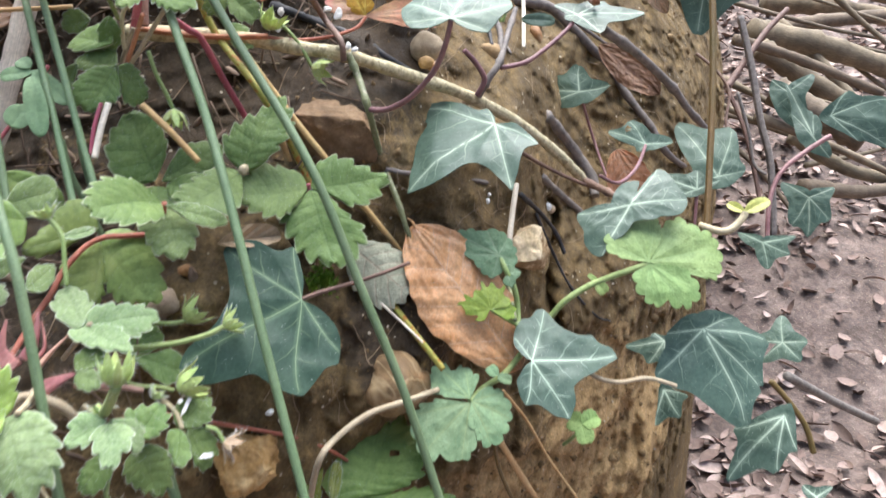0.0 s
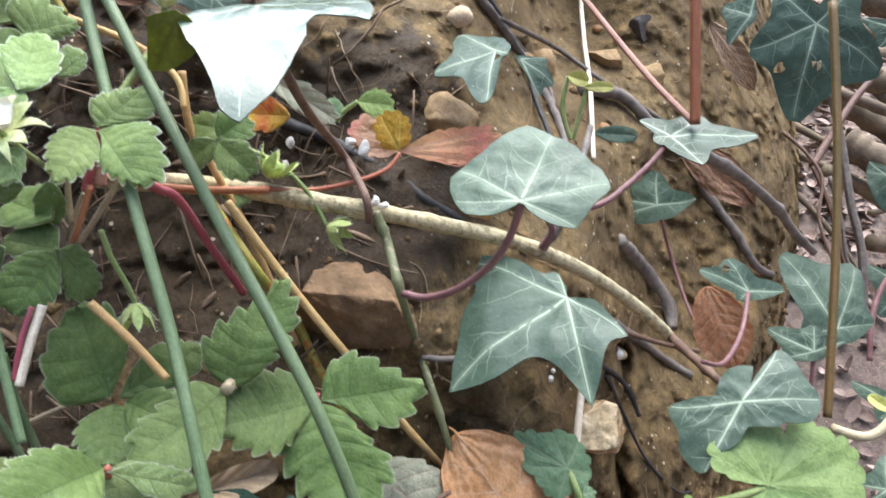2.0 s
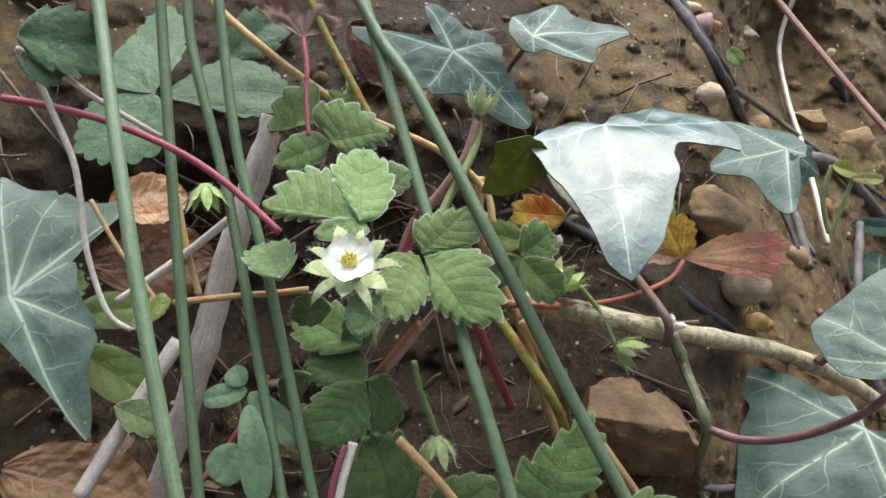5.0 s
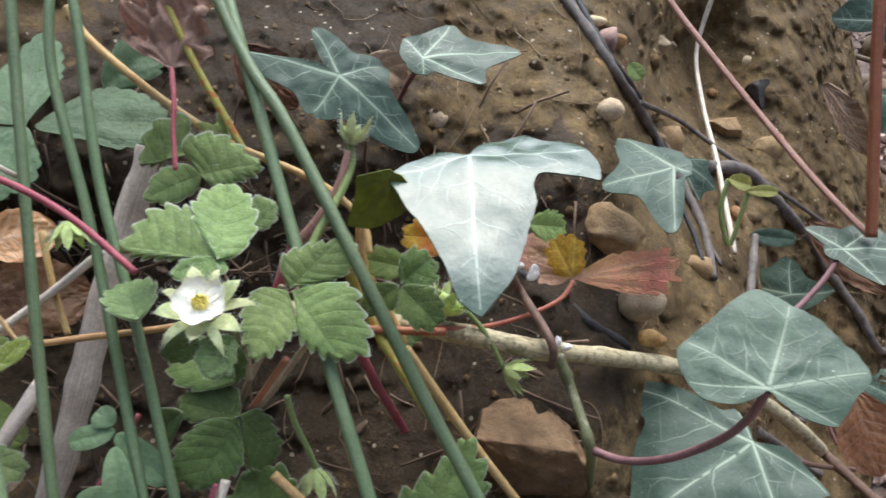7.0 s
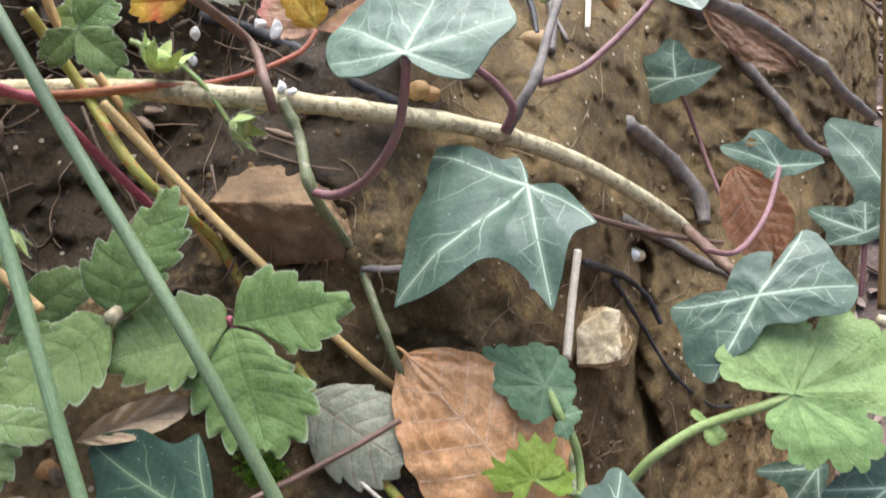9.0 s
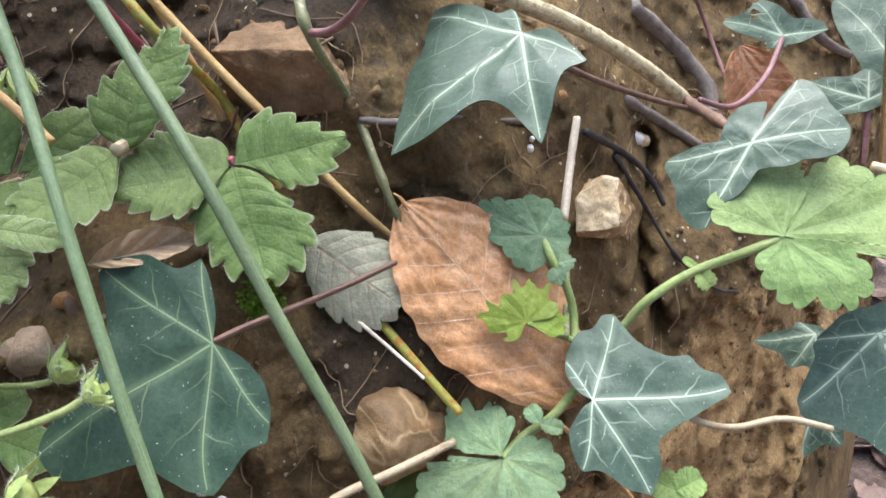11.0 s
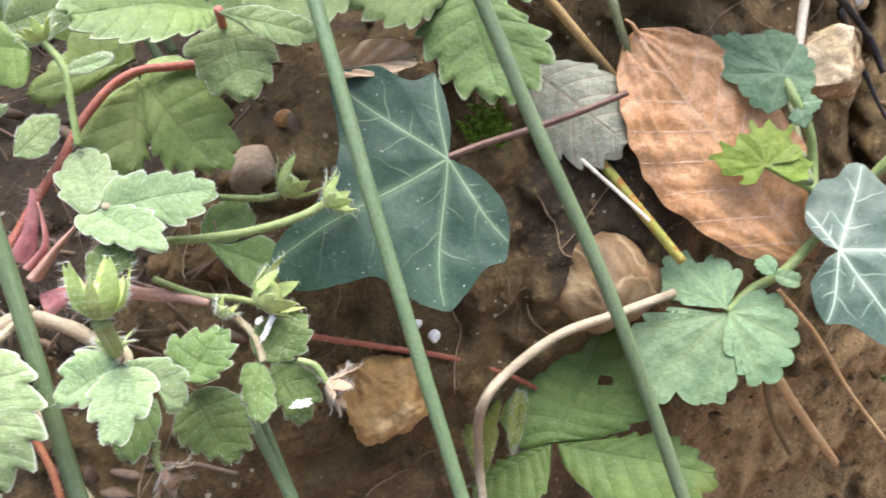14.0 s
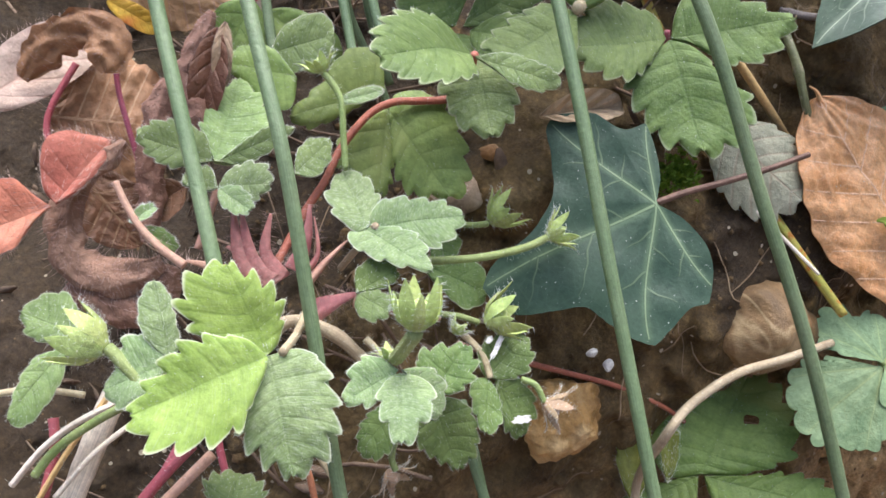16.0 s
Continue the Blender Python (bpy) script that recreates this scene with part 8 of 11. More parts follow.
leaflet("leaflet", leaf, (-0.1009, 0.2524, 0.6591), (-0.0806, 0.2618, 0.6702), (0.094, -0.839, 0.535), 0.0069, STRAW_DARK, seed=95, teeth=6, depth=0.14, fold=0.12, droop=0.04, sides=(((7.3, 4.6), (14.2, 6.9), (21.2, 4.1)), ((5, -3.4), (13.6, -5.8), (21.7, -5.1))))
leaflet("leaflet", leaf, (-0.1022, 0.2517, 0.6578), (-0.0973, 0.2361, 0.6525), (0.27, -0.233, 0.934), 0.0084, STRAW_DARK, seed=96, teeth=8, depth=0.24)
leaflet("leaflet", leaf, (-0.0992, 0.2521, 0.6584), (-0.0763, 0.2412, 0.6574), (-0.182, -0.463, 0.867), 0.0078, STRAW_DARK, seed=97, teeth=8, depth=0.24)
tube("petiole", ((-0.107, 0.2588, 0.6543), (-0.118, 0.2576, 0.6523), (-0.1304, 0.2548, 0.6472),), 0.0008, 0.0008, PALESTALK, leaf, hairs=0.3)
leaf = empty("strawberry_leaf", (-0.0897, 0.2217, 0.6629), "drooping green strawberry leaf on an arched red stalk", "strawberry leaf", "strawberry leaves")
leaflet("leaflet", leaf, (-0.0897, 0.2217, 0.6629), (-0.0923, 0.1963, 0.6773), (0.758, 0.262, 0.597), 0.0092, STRAW_DARK, seed=98, teeth=8, depth=0.24, droop=0.3)
leaflet("leaflet", leaf, (-0.0886, 0.2208, 0.6625), (-0.0706, 0.2255, 0.6544), (0.456, -0.57, 0.684), 0.0035, STRAW, seed=99, teeth=6, depth=0.2, fold=0.12, droop=0.04, sides=(((6.2, 3.3), (14.1, 3.3), (19, 2.4)), ((4.2, -1.1), (9, -3.3), (15, -3.5))))
leaflet("leaflet", leaf, (-0.0901, 0.2262, 0.6597), (-0.0838, 0.2136, 0.6474), (0.389, -0.54, 0.746), 0.0101, STRAW, seed=100, teeth=6, depth=0.2, fold=0.12, droop=0.04, sides=(((-0.2, 3.9), (3.4, 7.9), (9.4, 7.9), (15.9, 4.9)), ((2.9, -6.7), (5.3, -10.1), (10.3, -8.6), (15.4, -6.8))))
tube("petiole", ((-0.089, 0.2217, 0.6627), (-0.0933, 0.2264, 0.6528), (-0.0962, 0.2226, 0.6517), (-0.1024, 0.2179, 0.653), (-0.1069, 0.2145, 0.654), (-0.111, 0.2095, 0.653), (-0.1147, 0.2012, 0.6489), (-0.1162, 0.1941, 0.6445), (-0.1183, 0.1876, 0.641), (-0.1199, 0.1809, 0.6372), (-0.1209, 0.1763, 0.6347),), 0.0009, 0.0009, ORANGERED, leaf, hairs=0.3)
leaf = empty("strawberry_leaf", (-0.1097, 0.2152, 0.6521), "broad olive strawberry leaf close to the soil", "strawberry leaf", "strawberry leaves")
leaflet("leaflet", leaf, (-0.1092, 0.2159, 0.6522), (-0.1072, 0.2008, 0.6383), (0.551, -0.526, 0.648), 0.0099, STRAW_OLD, seed=101, teeth=6, depth=0.2, fold=0.12, droop=0.04, sides=(((3.9, 1.2), (11.9, 2.7), (18.9, 2.4)), ((4.5, -5.5), (9.4, -9.9), (16.6, -9.5), (20.8, -4.7))))
leaflet("leaflet", leaf, (-0.1086, 0.2153, 0.6516), (-0.0932, 0.2081, 0.6344), (0.419, -0.643, 0.641), 0.0118, STRAW_OLD, seed=102, teeth=7, depth=0.2, fold=0.12, droop=0.04, sides=(((-2.5, 3.7), (0.2, 9), (5.3, 11.8), (11.6, 11.6), (19.9, 8.3), (25.3, 4.4)), ((6, -4), (13.5, -7.5), (19.4, -6.5))))
leaflet("leaflet", leaf, (-0.1099, 0.2179, 0.6554), (-0.1275, 0.2038, 0.6549), (0.513, -0.658, 0.551), 0.0111, STRAW_OLD, seed=103, teeth=6, depth=0.1, fold=0.12, droop=0.04, sides=(((4.7, 1.2), (12.1, 3.2), (19.5, 3.7)), ((-1.9, -8.3), (2.1, -11.1), (7.5, -10.3), (13.3, -5.5), (19.4, -2.7))))
leaf = empty("strawberry_leaf", (-0.1037, 0.1844, 0.6393), "silvery hairy young strawberry leaf", "strawberry leaf", "strawberry leaves")
leaflet("leaflet", leaf, (-0.1034, 0.1847, 0.6393), (-0.1125, 0.1955, 0.6466), (0.3, -0.35, 0.89), 0.0055, STRAW_PALE, seed=104, teeth=4, depth=0.3, fold=0.12, droop=0.04, sides=(((0.1, 2.4), (4.1, 4.6), (9.4, 5.5), (13.3, 3.8)), ((1.9, -1.7), (6.4, -5), (11.2, -4.6), (14.5, -3.4))))
leaflet("leaflet", leaf, (-0.1034, 0.1847, 0.6395), (-0.0865, 0.1979, 0.6361), (0.5, -0.45, 0.74), 0.0062, STRAW_PALE, seed=105, teeth=6, depth=0.26, fold=0.2, droop=0.04, sides=(((2.3, 4.1), (5.8, 5.9), (12, 4.9), (18.7, 3.5)), ((4.7, -0.5), (8.2, -2.3), (11.3, -6.2), (15.7, -5.8), (20.1, -2.6))))
leaflet("leaflet", leaf, (-0.104, 0.1847, 0.6393), (-0.0889, 0.1809, 0.6333), (0.25, -0.4, 0.88), 0.0050, STRAW_PALE, seed=106, teeth=5, depth=0.26, fold=0.12, droop=0.04, sides=(((4, 3.3), (9.1, 5), (13.2, 3.5)), ((-2.1, -2.3), (-0.2, -4.5), (5.4, -4.4), (11.1, -2.7))))
tube("petiole", ((-0.1017, 0.1855, 0.6397), (-0.1072, 0.1865, 0.6333), (-0.113, 0.1871, 0.6267),), 0.0008, 0.0008, PALESTALK, leaf, hairs=0.3)
leaf = empty("strawberry_leaf", (-0.1107, 0.1527, 0.6321), "bright lime hairy strawberry leaf with white-fringed teeth", "strawberry leaf", "strawberry leaves")
leaflet("leaflet", leaf, (-0.1109, 0.1529, 0.6318), (-0.1183, 0.1585, 0.6471), (0.624, -0.588, 0.515), 0.0102, STRAW_LIME, seed=107, teeth=6, depth=0.34, fold=0.12, droop=0.04, sides=(((1.8, 2.3), (5.8, 6.9), (10, 10.1), (15.1, 10.2), (17.7, 7.8), (19, 4.5)), ((0.7, -2.3), (4.1, -5), (9.1, -6.3), (12.9, -4.7), (15.6, -2.2))))
leaflet("leaflet", leaf, (-0.1101, 0.1518, 0.6325), (-0.1263, 0.134, 0.6326), (0.5, -0.45, 0.74), 0.0103, STRAW_LIME, seed=108, teeth=7, depth=0.32, fold=0.3, droop=0.04, sides=(((1.4, 2.4), (4.8, 5.7), (9, 10.1), (13.5, 10.3), (18.8, 9), (22.7, 6.9), (24.3, 3.2)), ((2.3, -4.3), (8.7, -7.5), (14.6, -7.5), (18, -4.9), (21.6, -3.4))))
leaflet("leaflet", leaf, (-0.1105, 0.1528, 0.632), (-0.1027, 0.14, 0.6162), (0.474, -0.555, 0.683), 0.0100, STRAW_PALE, seed=109, teeth=7, depth=0.34, fold=0.15, droop=0.04, sides=(((0, 5.4), (3.1, 9.1), (8.7, 10), (13.3, 9.8), (17.4, 8.3), (20.6, 4.7)), ((1.7, -2.4), (8, -5.6), (12.3, -7.8), (15.4, -6.5), (19.1, -3.5))))
tube("petiole", ((-0.1083, 0.1537, 0.6321), (-0.1098, 0.1611, 0.6299), (-0.1121, 0.169, 0.6286),), 0.0008, 0.0008, PALESTALK, leaf, hairs=0.3)
leaf = empty("strawberry_leaf", (-0.0896, 0.162, 0.6229), "small fresh green strawberry leaf below a bud", "strawberry leaf", "strawberry leaves")
leaflet("leaflet", leaf, (-0.0901, 0.1618, 0.6231), (-0.0858, 0.1497, 0.6188), (0.386, -0.183, 0.904), 0.0061, STRAW_PALE, seed=110, teeth=4, depth=0.3, fold=0.2, droop=0.04, sides=(((0.1, 2.3), (2.1, 5.5), (6.1, 6.1), (9.5, 4.5), (12.5, 2.4)), ((0.9, -2.1), (4.6, -4.3), (8.7, -3.7), (12.2, -1.7))))
leaflet("leaflet", leaf, (-0.0905, 0.1622, 0.6234), (-0.0983, 0.1536, 0.6219), (0.423, -0.509, 0.75), 0.0056, STRAW_PALE, seed=111, teeth=4, depth=0.28, fold=0.12, droop=0.04, sides=(((2.4, 1), (6.1, 3.3), (9.6, 2.1)), ((1.8, -3.8), (5.3, -5.6), (8.6, -3.8))))
leaflet("leaflet", leaf, (-0.0896, 0.162, 0.6238), (-0.083, 0.1631, 0.6122), (0.841, -0.303, 0.448), 0.0053, STRAW_PALE, seed=112, teeth=4, depth=0.28, fold=0.12, droop=0.04, sides=(((4.2, 4.2), (9.2, 5.3), (12.1, 3.1)), ((3.8, 0.9), (8.4, 0.2), (11.4, -2.4))))
tube("petiole", ((-0.0969, 0.1686, 0.6153), (-0.0975, 0.1702, 0.6177), (-0.1014, 0.1715, 0.6216),), 0.0008, 0.0008, PALESTALK, leaf, hairs=0.3)
leaf = empty("strawberry_leaf", (-0.0792, 0.1825, 0.6048), "grey-green strawberry leaf with white specks", "strawberry leaf", "strawberry leaves")
leaflet("leaflet", leaf, (-0.0801, 0.1822, 0.6049), (-0.0735, 0.1918, 0.6101), (0.292, -0.605, 0.741), 0.0056, STRAW_DARK, seed=113, teeth=5, depth=0.26, fold=0.12, droop=0.04, sides=(((0.6, 2.5), (3.7, 5.6), (8.7, 4.7)), ((2.1, -3), (6.2, -5.6), (10.9, -4.1))))
leaflet("leaflet", leaf, (-0.0781, 0.1829, 0.604), (-0.0719, 0.178, 0.5924), (0.582, -0.59, 0.559), 0.0063, STRAW_DARK, seed=114, teeth=5, depth=0.26, fold=0.12, droop=0.04, sides=(((1.6, 4.4), (5.5, 6.3), (11.1, 5.1)), ((3.2, -2.4), (8.4, -2.8), (12.4, -2.2))))
leaflet("leaflet", leaf, (-0.0801, 0.1823, 0.6049), (-0.0784, 0.1723, 0.5987), (0.357, -0.441, 0.823), 0.0037, STRAW_DARK, seed=115, teeth=4, depth=0.26, fold=0.12, droop=0.04, sides=(((2.5, 2.1), (7.9, 3.7), (11.2, 2.6)), ((0.8, -3.2), (4.9, -3.3), (9.2, -1.9))))
tube("petiole", ((-0.0794, 0.1823, 0.6047), (-0.082, 0.186, 0.608), (-0.087, 0.1885, 0.611),), 0.0008, 0.0008, PALESTALK, leaf, hairs=0.3)
leaf = empty("strawberry_leaf", (-0.0889, 0.173, 0.608), "dark pleated strawberry leaf near the soil", "strawberry leaf", "strawberry leaves")
leaflet("leaflet", leaf, (-0.089, 0.1717, 0.6063), (-0.0831, 0.1666, 0.5921), (0.58, -0.659, 0.479), 0.0073, STRAW_DARK, seed=116, teeth=7, depth=0.22, fold=0.12, droop=0.04, sides=(((0.6, 3.3), (3.7, 6.6), (9.3, 7.3), (15.2, 4.4)), ((2.4, -4.5), (6.1, -6.3), (11.2, -4.3))))
leaflet("leaflet", leaf, (-0.0873, 0.1701, 0.6111), (-0.083, 0.1795, 0.6164), (0.308, -0.576, 0.757), 0.0071, STRAW_DARK, seed=117, teeth=5, depth=0.28, fold=0.12, droop=0.04, sides=(((1.4, 4.4), (4, 7.1), (7.8, 4.9)), ((1.3, -3.2), (6.2, -5.3), (10.2, -3.6))))
leaflet("leaflet", leaf, (-0.0956, 0.1692, 0.6067), (-0.1017, 0.16, 0.6004), (0.211, -0.641, 0.738), 0.0048, STRAW_DARK, seed=118, teeth=6, depth=0.24, fold=0.12, droop=0.04, sides=(((2.8, 3.8), (8.2, 4.8), (12.1, 3.2)), ((3.6, -3.2), (8, -3.6), (11.2, -2.1))))
leaf = empty("strawberry_leaf", (-0.1049, 0.2095, 0.615), "small dark strawberry leaf against the big ivy leaf", "strawberry leaf", "strawberry leaves")
leaflet("leaflet", leaf, (-0.1045, 0.2093, 0.6148), (-0.0865, 0.2073, 0.6081), (0.236, -0.539, 0.808), 0.0059, STRAW_DARK, seed=119, teeth=5, depth=0.1, fold=0.12, droop=0.04, sides=(((6.4, 1.9), (12.2, 5.9), (17.6, 4)), ((6.7, -3.2), (15.1, -5.9), (18.9, -3.4))))
leaflet("leaflet", leaf, (-0.1055, 0.2097, 0.6156), (-0.0958, 0.2181, 0.6179), (0.382, -0.626, 0.68), 0.0048, STRAW_DARK, seed=120, teeth=4, depth=0.1)
leaf = empty("strawberry_leaf", (-0.0328, 0.2197, 0.5403), "large green strawberry leaf with a brown-edged hole", "strawberry leaf", "strawberry leaves")
leaflet("leaflet", leaf, (-0.032, 0.221, 0.5409), (-0.0196, 0.2512, 0.5574), (0.08, -0.5, 0.86), 0.0194, STRAW_RICH, seed=121, teeth=8, depth=0.22, pleat=0.007, fold=0.12, droop=0.04, hole=(0.58, -0.29, 0.0021), sides=(((-5.2, 7.1), (-2.1, 14.8), (2.5, 18.1), (10.8, 19.4), (20.2, 15.7), (30.1, 8.4)), ((6, -10.1), (15, -18.8), (21.8, -18.5), (29, -14.9), (36.4, -6))))
leaflet("leaflet", leaf, (-0.0312, 0.2209, 0.5404), (0.0094, 0.22, 0.5353), (0.1, -0.46, 0.88), 0.0126, STRAW_RICH, seed=122, teeth=8, depth=0.22, pleat=0.007, fold=0.12, droop=0.04, sides=(((10.5, 3.3), (24.6, 7.5), (33.8, 6)), ((3.4, -6.2), (12.7, -11.9), (27.6, -12.6), (38.6, -6.3))))
leaflet("leaflet", leaf, (-0.0328, 0.2206, 0.5402), (-0.0532, 0.2081, 0.5345), (0.05, -0.48, 0.87), 0.0111, STRAW_RICH, seed=123, teeth=8, depth=0.22, pleat=0.007, fold=0.12, droop=0.04, sides=(((7.4, 9.9), (16.4, 11.1), (23.3, 5.7)), ((6.1, -2.1), (14.5, -3.1), (20.8, -2.9))))
leaf = empty("strawberry_leaf", (-0.0492, 0.2064, 0.5404), "withered yellow and brown strawberry leaf edge", "strawberry leaf", "strawberry leaves")
leaflet("leaflet", leaf, (-0.0492, 0.2064, 0.5404), (-0.0537, 0.2366, 0.5568), (0.043, -0.471, 0.881), 0.0050, OLIVEFOLD, seed=124, teeth=5, hair=0.0013)
leaflet("leaflet", leaf, (-0.041, 0.2112, 0.5461), (-0.0411, 0.2265, 0.5548), (0.014, -0.494, 0.869), 0.0022, OLIVEFOLD, seed=125, teeth=4, hair=0.0013)
leaf = empty("strawberry_leaf", (-0.0373, 0.2649, 0.6282), "grey strawberry leaf turned underside up", "strawberry leaf", "strawberry leaves")
leaflet("leaflet", leaf, (-0.0373, 0.2649, 0.6282), (-0.0124, 0.2564, 0.6125), (0.216, -0.677, 0.703), 0.0123, STRAW_UNDER, seed=126, teeth=7, depth=0.24, fold=-0.1)
leaf = empty("strawberry_leaf", (-0.1022, 0.2679, 0.7281), "mid-green hairy strawberry leaf beside the flower", "strawberry leaf", "strawberry leaves")
leaflet("leaflet", leaf, (-0.1015, 0.2678, 0.7277), (-0.1051, 0.252, 0.7201), (0.33, -0.473, 0.817), 0.0070, STRAW_HAIRY, seed=127, teeth=8, depth=0.2, fold=0.12, droop=0.04, sides=(((4.3, 3.9), (9.3, 5.5), (15.3, 3.5)), ((2, -5.3), (7.1, -7), (14, -4.3))))
leaflet("leaflet", leaf, (-0.1004, 0.2676, 0.7276), (-0.0879, 0.2559, 0.7186), (-0.008, -0.618, 0.786), 0.0113, STRAW_HAIRY, seed=128, teeth=8, depth=0.2, fold=0.12, droop=0.04, sides=(((2.7, 7.1), (7.7, 11.3), (13, 10.1), (19.3, 8.2), (21.9, 4.1)), ((5.3, -2.1), (9.1, -4.7), (15, -3.6))))
leaflet("leaflet", leaf, (-0.1009, 0.2681, 0.7279), (-0.0912, 0.2767, 0.7366), (0.171, -0.79, 0.589), 0.0066, STRAW_HAIRY, seed=129, teeth=7, depth=0.22, fold=0.12, droop=0.04, sides=(((1.4, 4.1), (4.4, 6.5), (9.9, 4.1)), ((4.9, -3.3), (9.7, -6.6), (14.9, -6.4), (17.6, -2.6))))
tube("petiole", ((-0.1041, 0.2733, 0.7256), (-0.1061, 0.2722, 0.7215), (-0.112, 0.2703, 0.7142), (-0.1122, 0.2675, 0.7029),), 0.0008, 0.0008, PALESTALK, leaf, hairs=0.3)
leaf = empty("strawberry_leaf", (-0.1124, 0.2581, 0.7381), "light green strawberry leaf with pale toothed edge", "strawberry leaf", "strawberry leaves")
leaflet("leaflet", leaf, (-0.1125, 0.2588, 0.7386), (-0.1337, 0.2588, 0.7414), (0.1, -0.6, 0.79), 0.0112, STRAW_HAIRY, seed=130, teeth=8, depth=0.2, fold=0.12, droop=0.04, sides=(((5.6, 0.1), (12.2, 1.5), (18.6, 1.6)), ((5.7, -8), (10.9, -11.2), (16.7, -10.2), (19.6, -5.8))))
leaflet("leaflet", leaf, (-0.1129, 0.2586, 0.7387), (-0.1151, 0.2751, 0.7498), (0.3, -0.5, 0.8), 0.0072, STRAW_HAIRY, seed=131, teeth=6, depth=0.24, fold=0.12, droop=0.04, sides=(((5.3, 3.5), (10.5, 6.2), (14.9, 6.1), (18.5, 3.6)), ((1.8, -3.9), (6.9, -6.7), (11.7, -7.2), (16.7, -5.5), (19.6, -2.8))))
leaflet("leaflet", leaf, (-0.1124, 0.2601, 0.7393), (-0.1209, 0.2535, 0.7379), (0.363, -0.618, 0.698), 0.0038, STRAW_HAIRY, seed=132, teeth=4, depth=0.15, fold=0.12, droop=0.04, sides=(((0, 3.5), (3, 3.8), (8.5, 2.9)), ((4.5, -1.4), (8, -1.9))))
leaf = empty("strawberry_leaf", (-0.1123, 0.2594, 0.6997), "dark pleated strawberry leaf below the flower", "strawberry leaf", "strawberry leaves")
leaflet("leaflet", leaf, (-0.112, 0.2586, 0.6991), (-0.1279, 0.2611, 0.7006), (-0.017, -0.584, 0.812), 0.0063, STRAW_DARK, seed=133, teeth=6, depth=0.2, fold=0.12, droop=0.04, sides=(((4.1, 1.9), (9.7, 3.6), (13.6, 3.2)), ((2.8, -5.9), (8.2, -6.3), (14.2, -3.5))))
leaflet("leaflet", leaf, (-0.1125, 0.2588, 0.6986), (-0.1203, 0.2483, 0.6859), (0.206, -0.813, 0.545), 0.0086, STRAW_DARK, seed=134, teeth=8, depth=0.2, fold=0.12, droop=0.04, sides=(((4.9, 4.1), (9.5, 6.2), (15.2, 3.8)), ((3.3, -5.6), (8.9, -8.6), (14.9, -8.2), (18.1, -5.1))))
leaflet("leaflet", leaf, (-0.112, 0.259, 0.6988), (-0.1044, 0.2592, 0.687), (0.509, -0.8, 0.317), 0.0063, STRAW_DARK, seed=135, teeth=6, depth=0.2, fold=0.12, droop=0.04, sides=(((1.2, 3.8), (5.9, 4.6), (12.5, 2.6)), ((5.8, -3.9), (10.9, -6.3), (14.3, -3.1))))
tube("petiole", ((-0.1158, 0.2676, 0.6942), (-0.1127, 0.2689, 0.702), (-0.1087, 0.27, 0.7098),), 0.0008, 0.0008, PALESTALK, leaf, hairs=0.3)
leaf = empty("strawberry_leaf", (-0.1073, 0.2432, 0.7283), "small green strawberry leaflet under the flower", "strawberry leaf", "strawberry leaves")
leaflet("leaflet", leaf, (-0.1057, 0.2448, 0.7296), (-0.1092, 0.2387, 0.7235), (0.309, -0.75, 0.585), 0.0050, STRAW, seed=136, teeth=4, depth=0.22, fold=0.12, droop=0.04, sides=(((2.1, 1.8), (5.8, 3), (7.9, 1.8)), ((1.2, -2.9), (3.9, -5), (8, -3.7))))
leaflet("leaflet", leaf, (-0.1214, 0.2658, 0.7134), (-0.1314, 0.2643, 0.7114), (0.087, -0.964, 0.252), 0.0040, STRAW_DARK, seed=137, teeth=5, depth=0.2, fold=0.12, droop=0.04, sides=(((4.2, 3.3), (8.6, 2.7)), ((2.9, -4), (7.6, -4))))
leaflet("leaflet", leaf, (-0.1149, 0.2665, 0.7145), (-0.1158, 0.2635, 0.7034), (0.296, -0.929, 0.224), 0.0038, STRAW_DARK, seed=138, teeth=4)
leaf = empty("strawberry_leaf", (-0.1315, 0.2932, 0.7499), "dusty grey-green strawberry leaf behind the flower", "strawberry leaf", "strawberry leaves")
leaflet("leaflet", leaf, (-0.1311, 0.293, 0.7494), (-0.1427, 0.291, 0.7475), (0.064, -0.868, 0.492), 0.0102, STRAW_HAIRY, seed=139, teeth=6, depth=0.2, fold=0.12, droop=0.04, sides=(((3.2, -1.5), (7, 0.9)), ((-2.1, -9.5), (4, -10.2), (9.2, -7.3), (10.7, -3.7))))
leaflet("leaflet", leaf, (-0.127, 0.2911, 0.7455), (-0.139, 0.2833, 0.7416), (0.338, -0.777, 0.531), 0.0046, STRAW_HAIRY, seed=140, teeth=5, depth=0.18, fold=0.12, droop=0.04, sides=(((3.4, 3.3), (10, 3.7)), ((2.8, -4), (9.5, -4.6))))
leaflet("leaflet", leaf, (-0.1258, 0.2862, 0.747), (-0.1115, 0.2872, 0.7503), (-0.066, -0.842, 0.536), 0.0099, STRAW_HAIRY, seed=141, teeth=7, depth=0.16, fold=0.12, droop=0.04, sides=(((-3.5, 7.4), (-0.4, 9.9), (5.9, 9.2), (10.2, 5.5)), ((4, -4.3), (10.4, -3.2), (14, -2.2))))
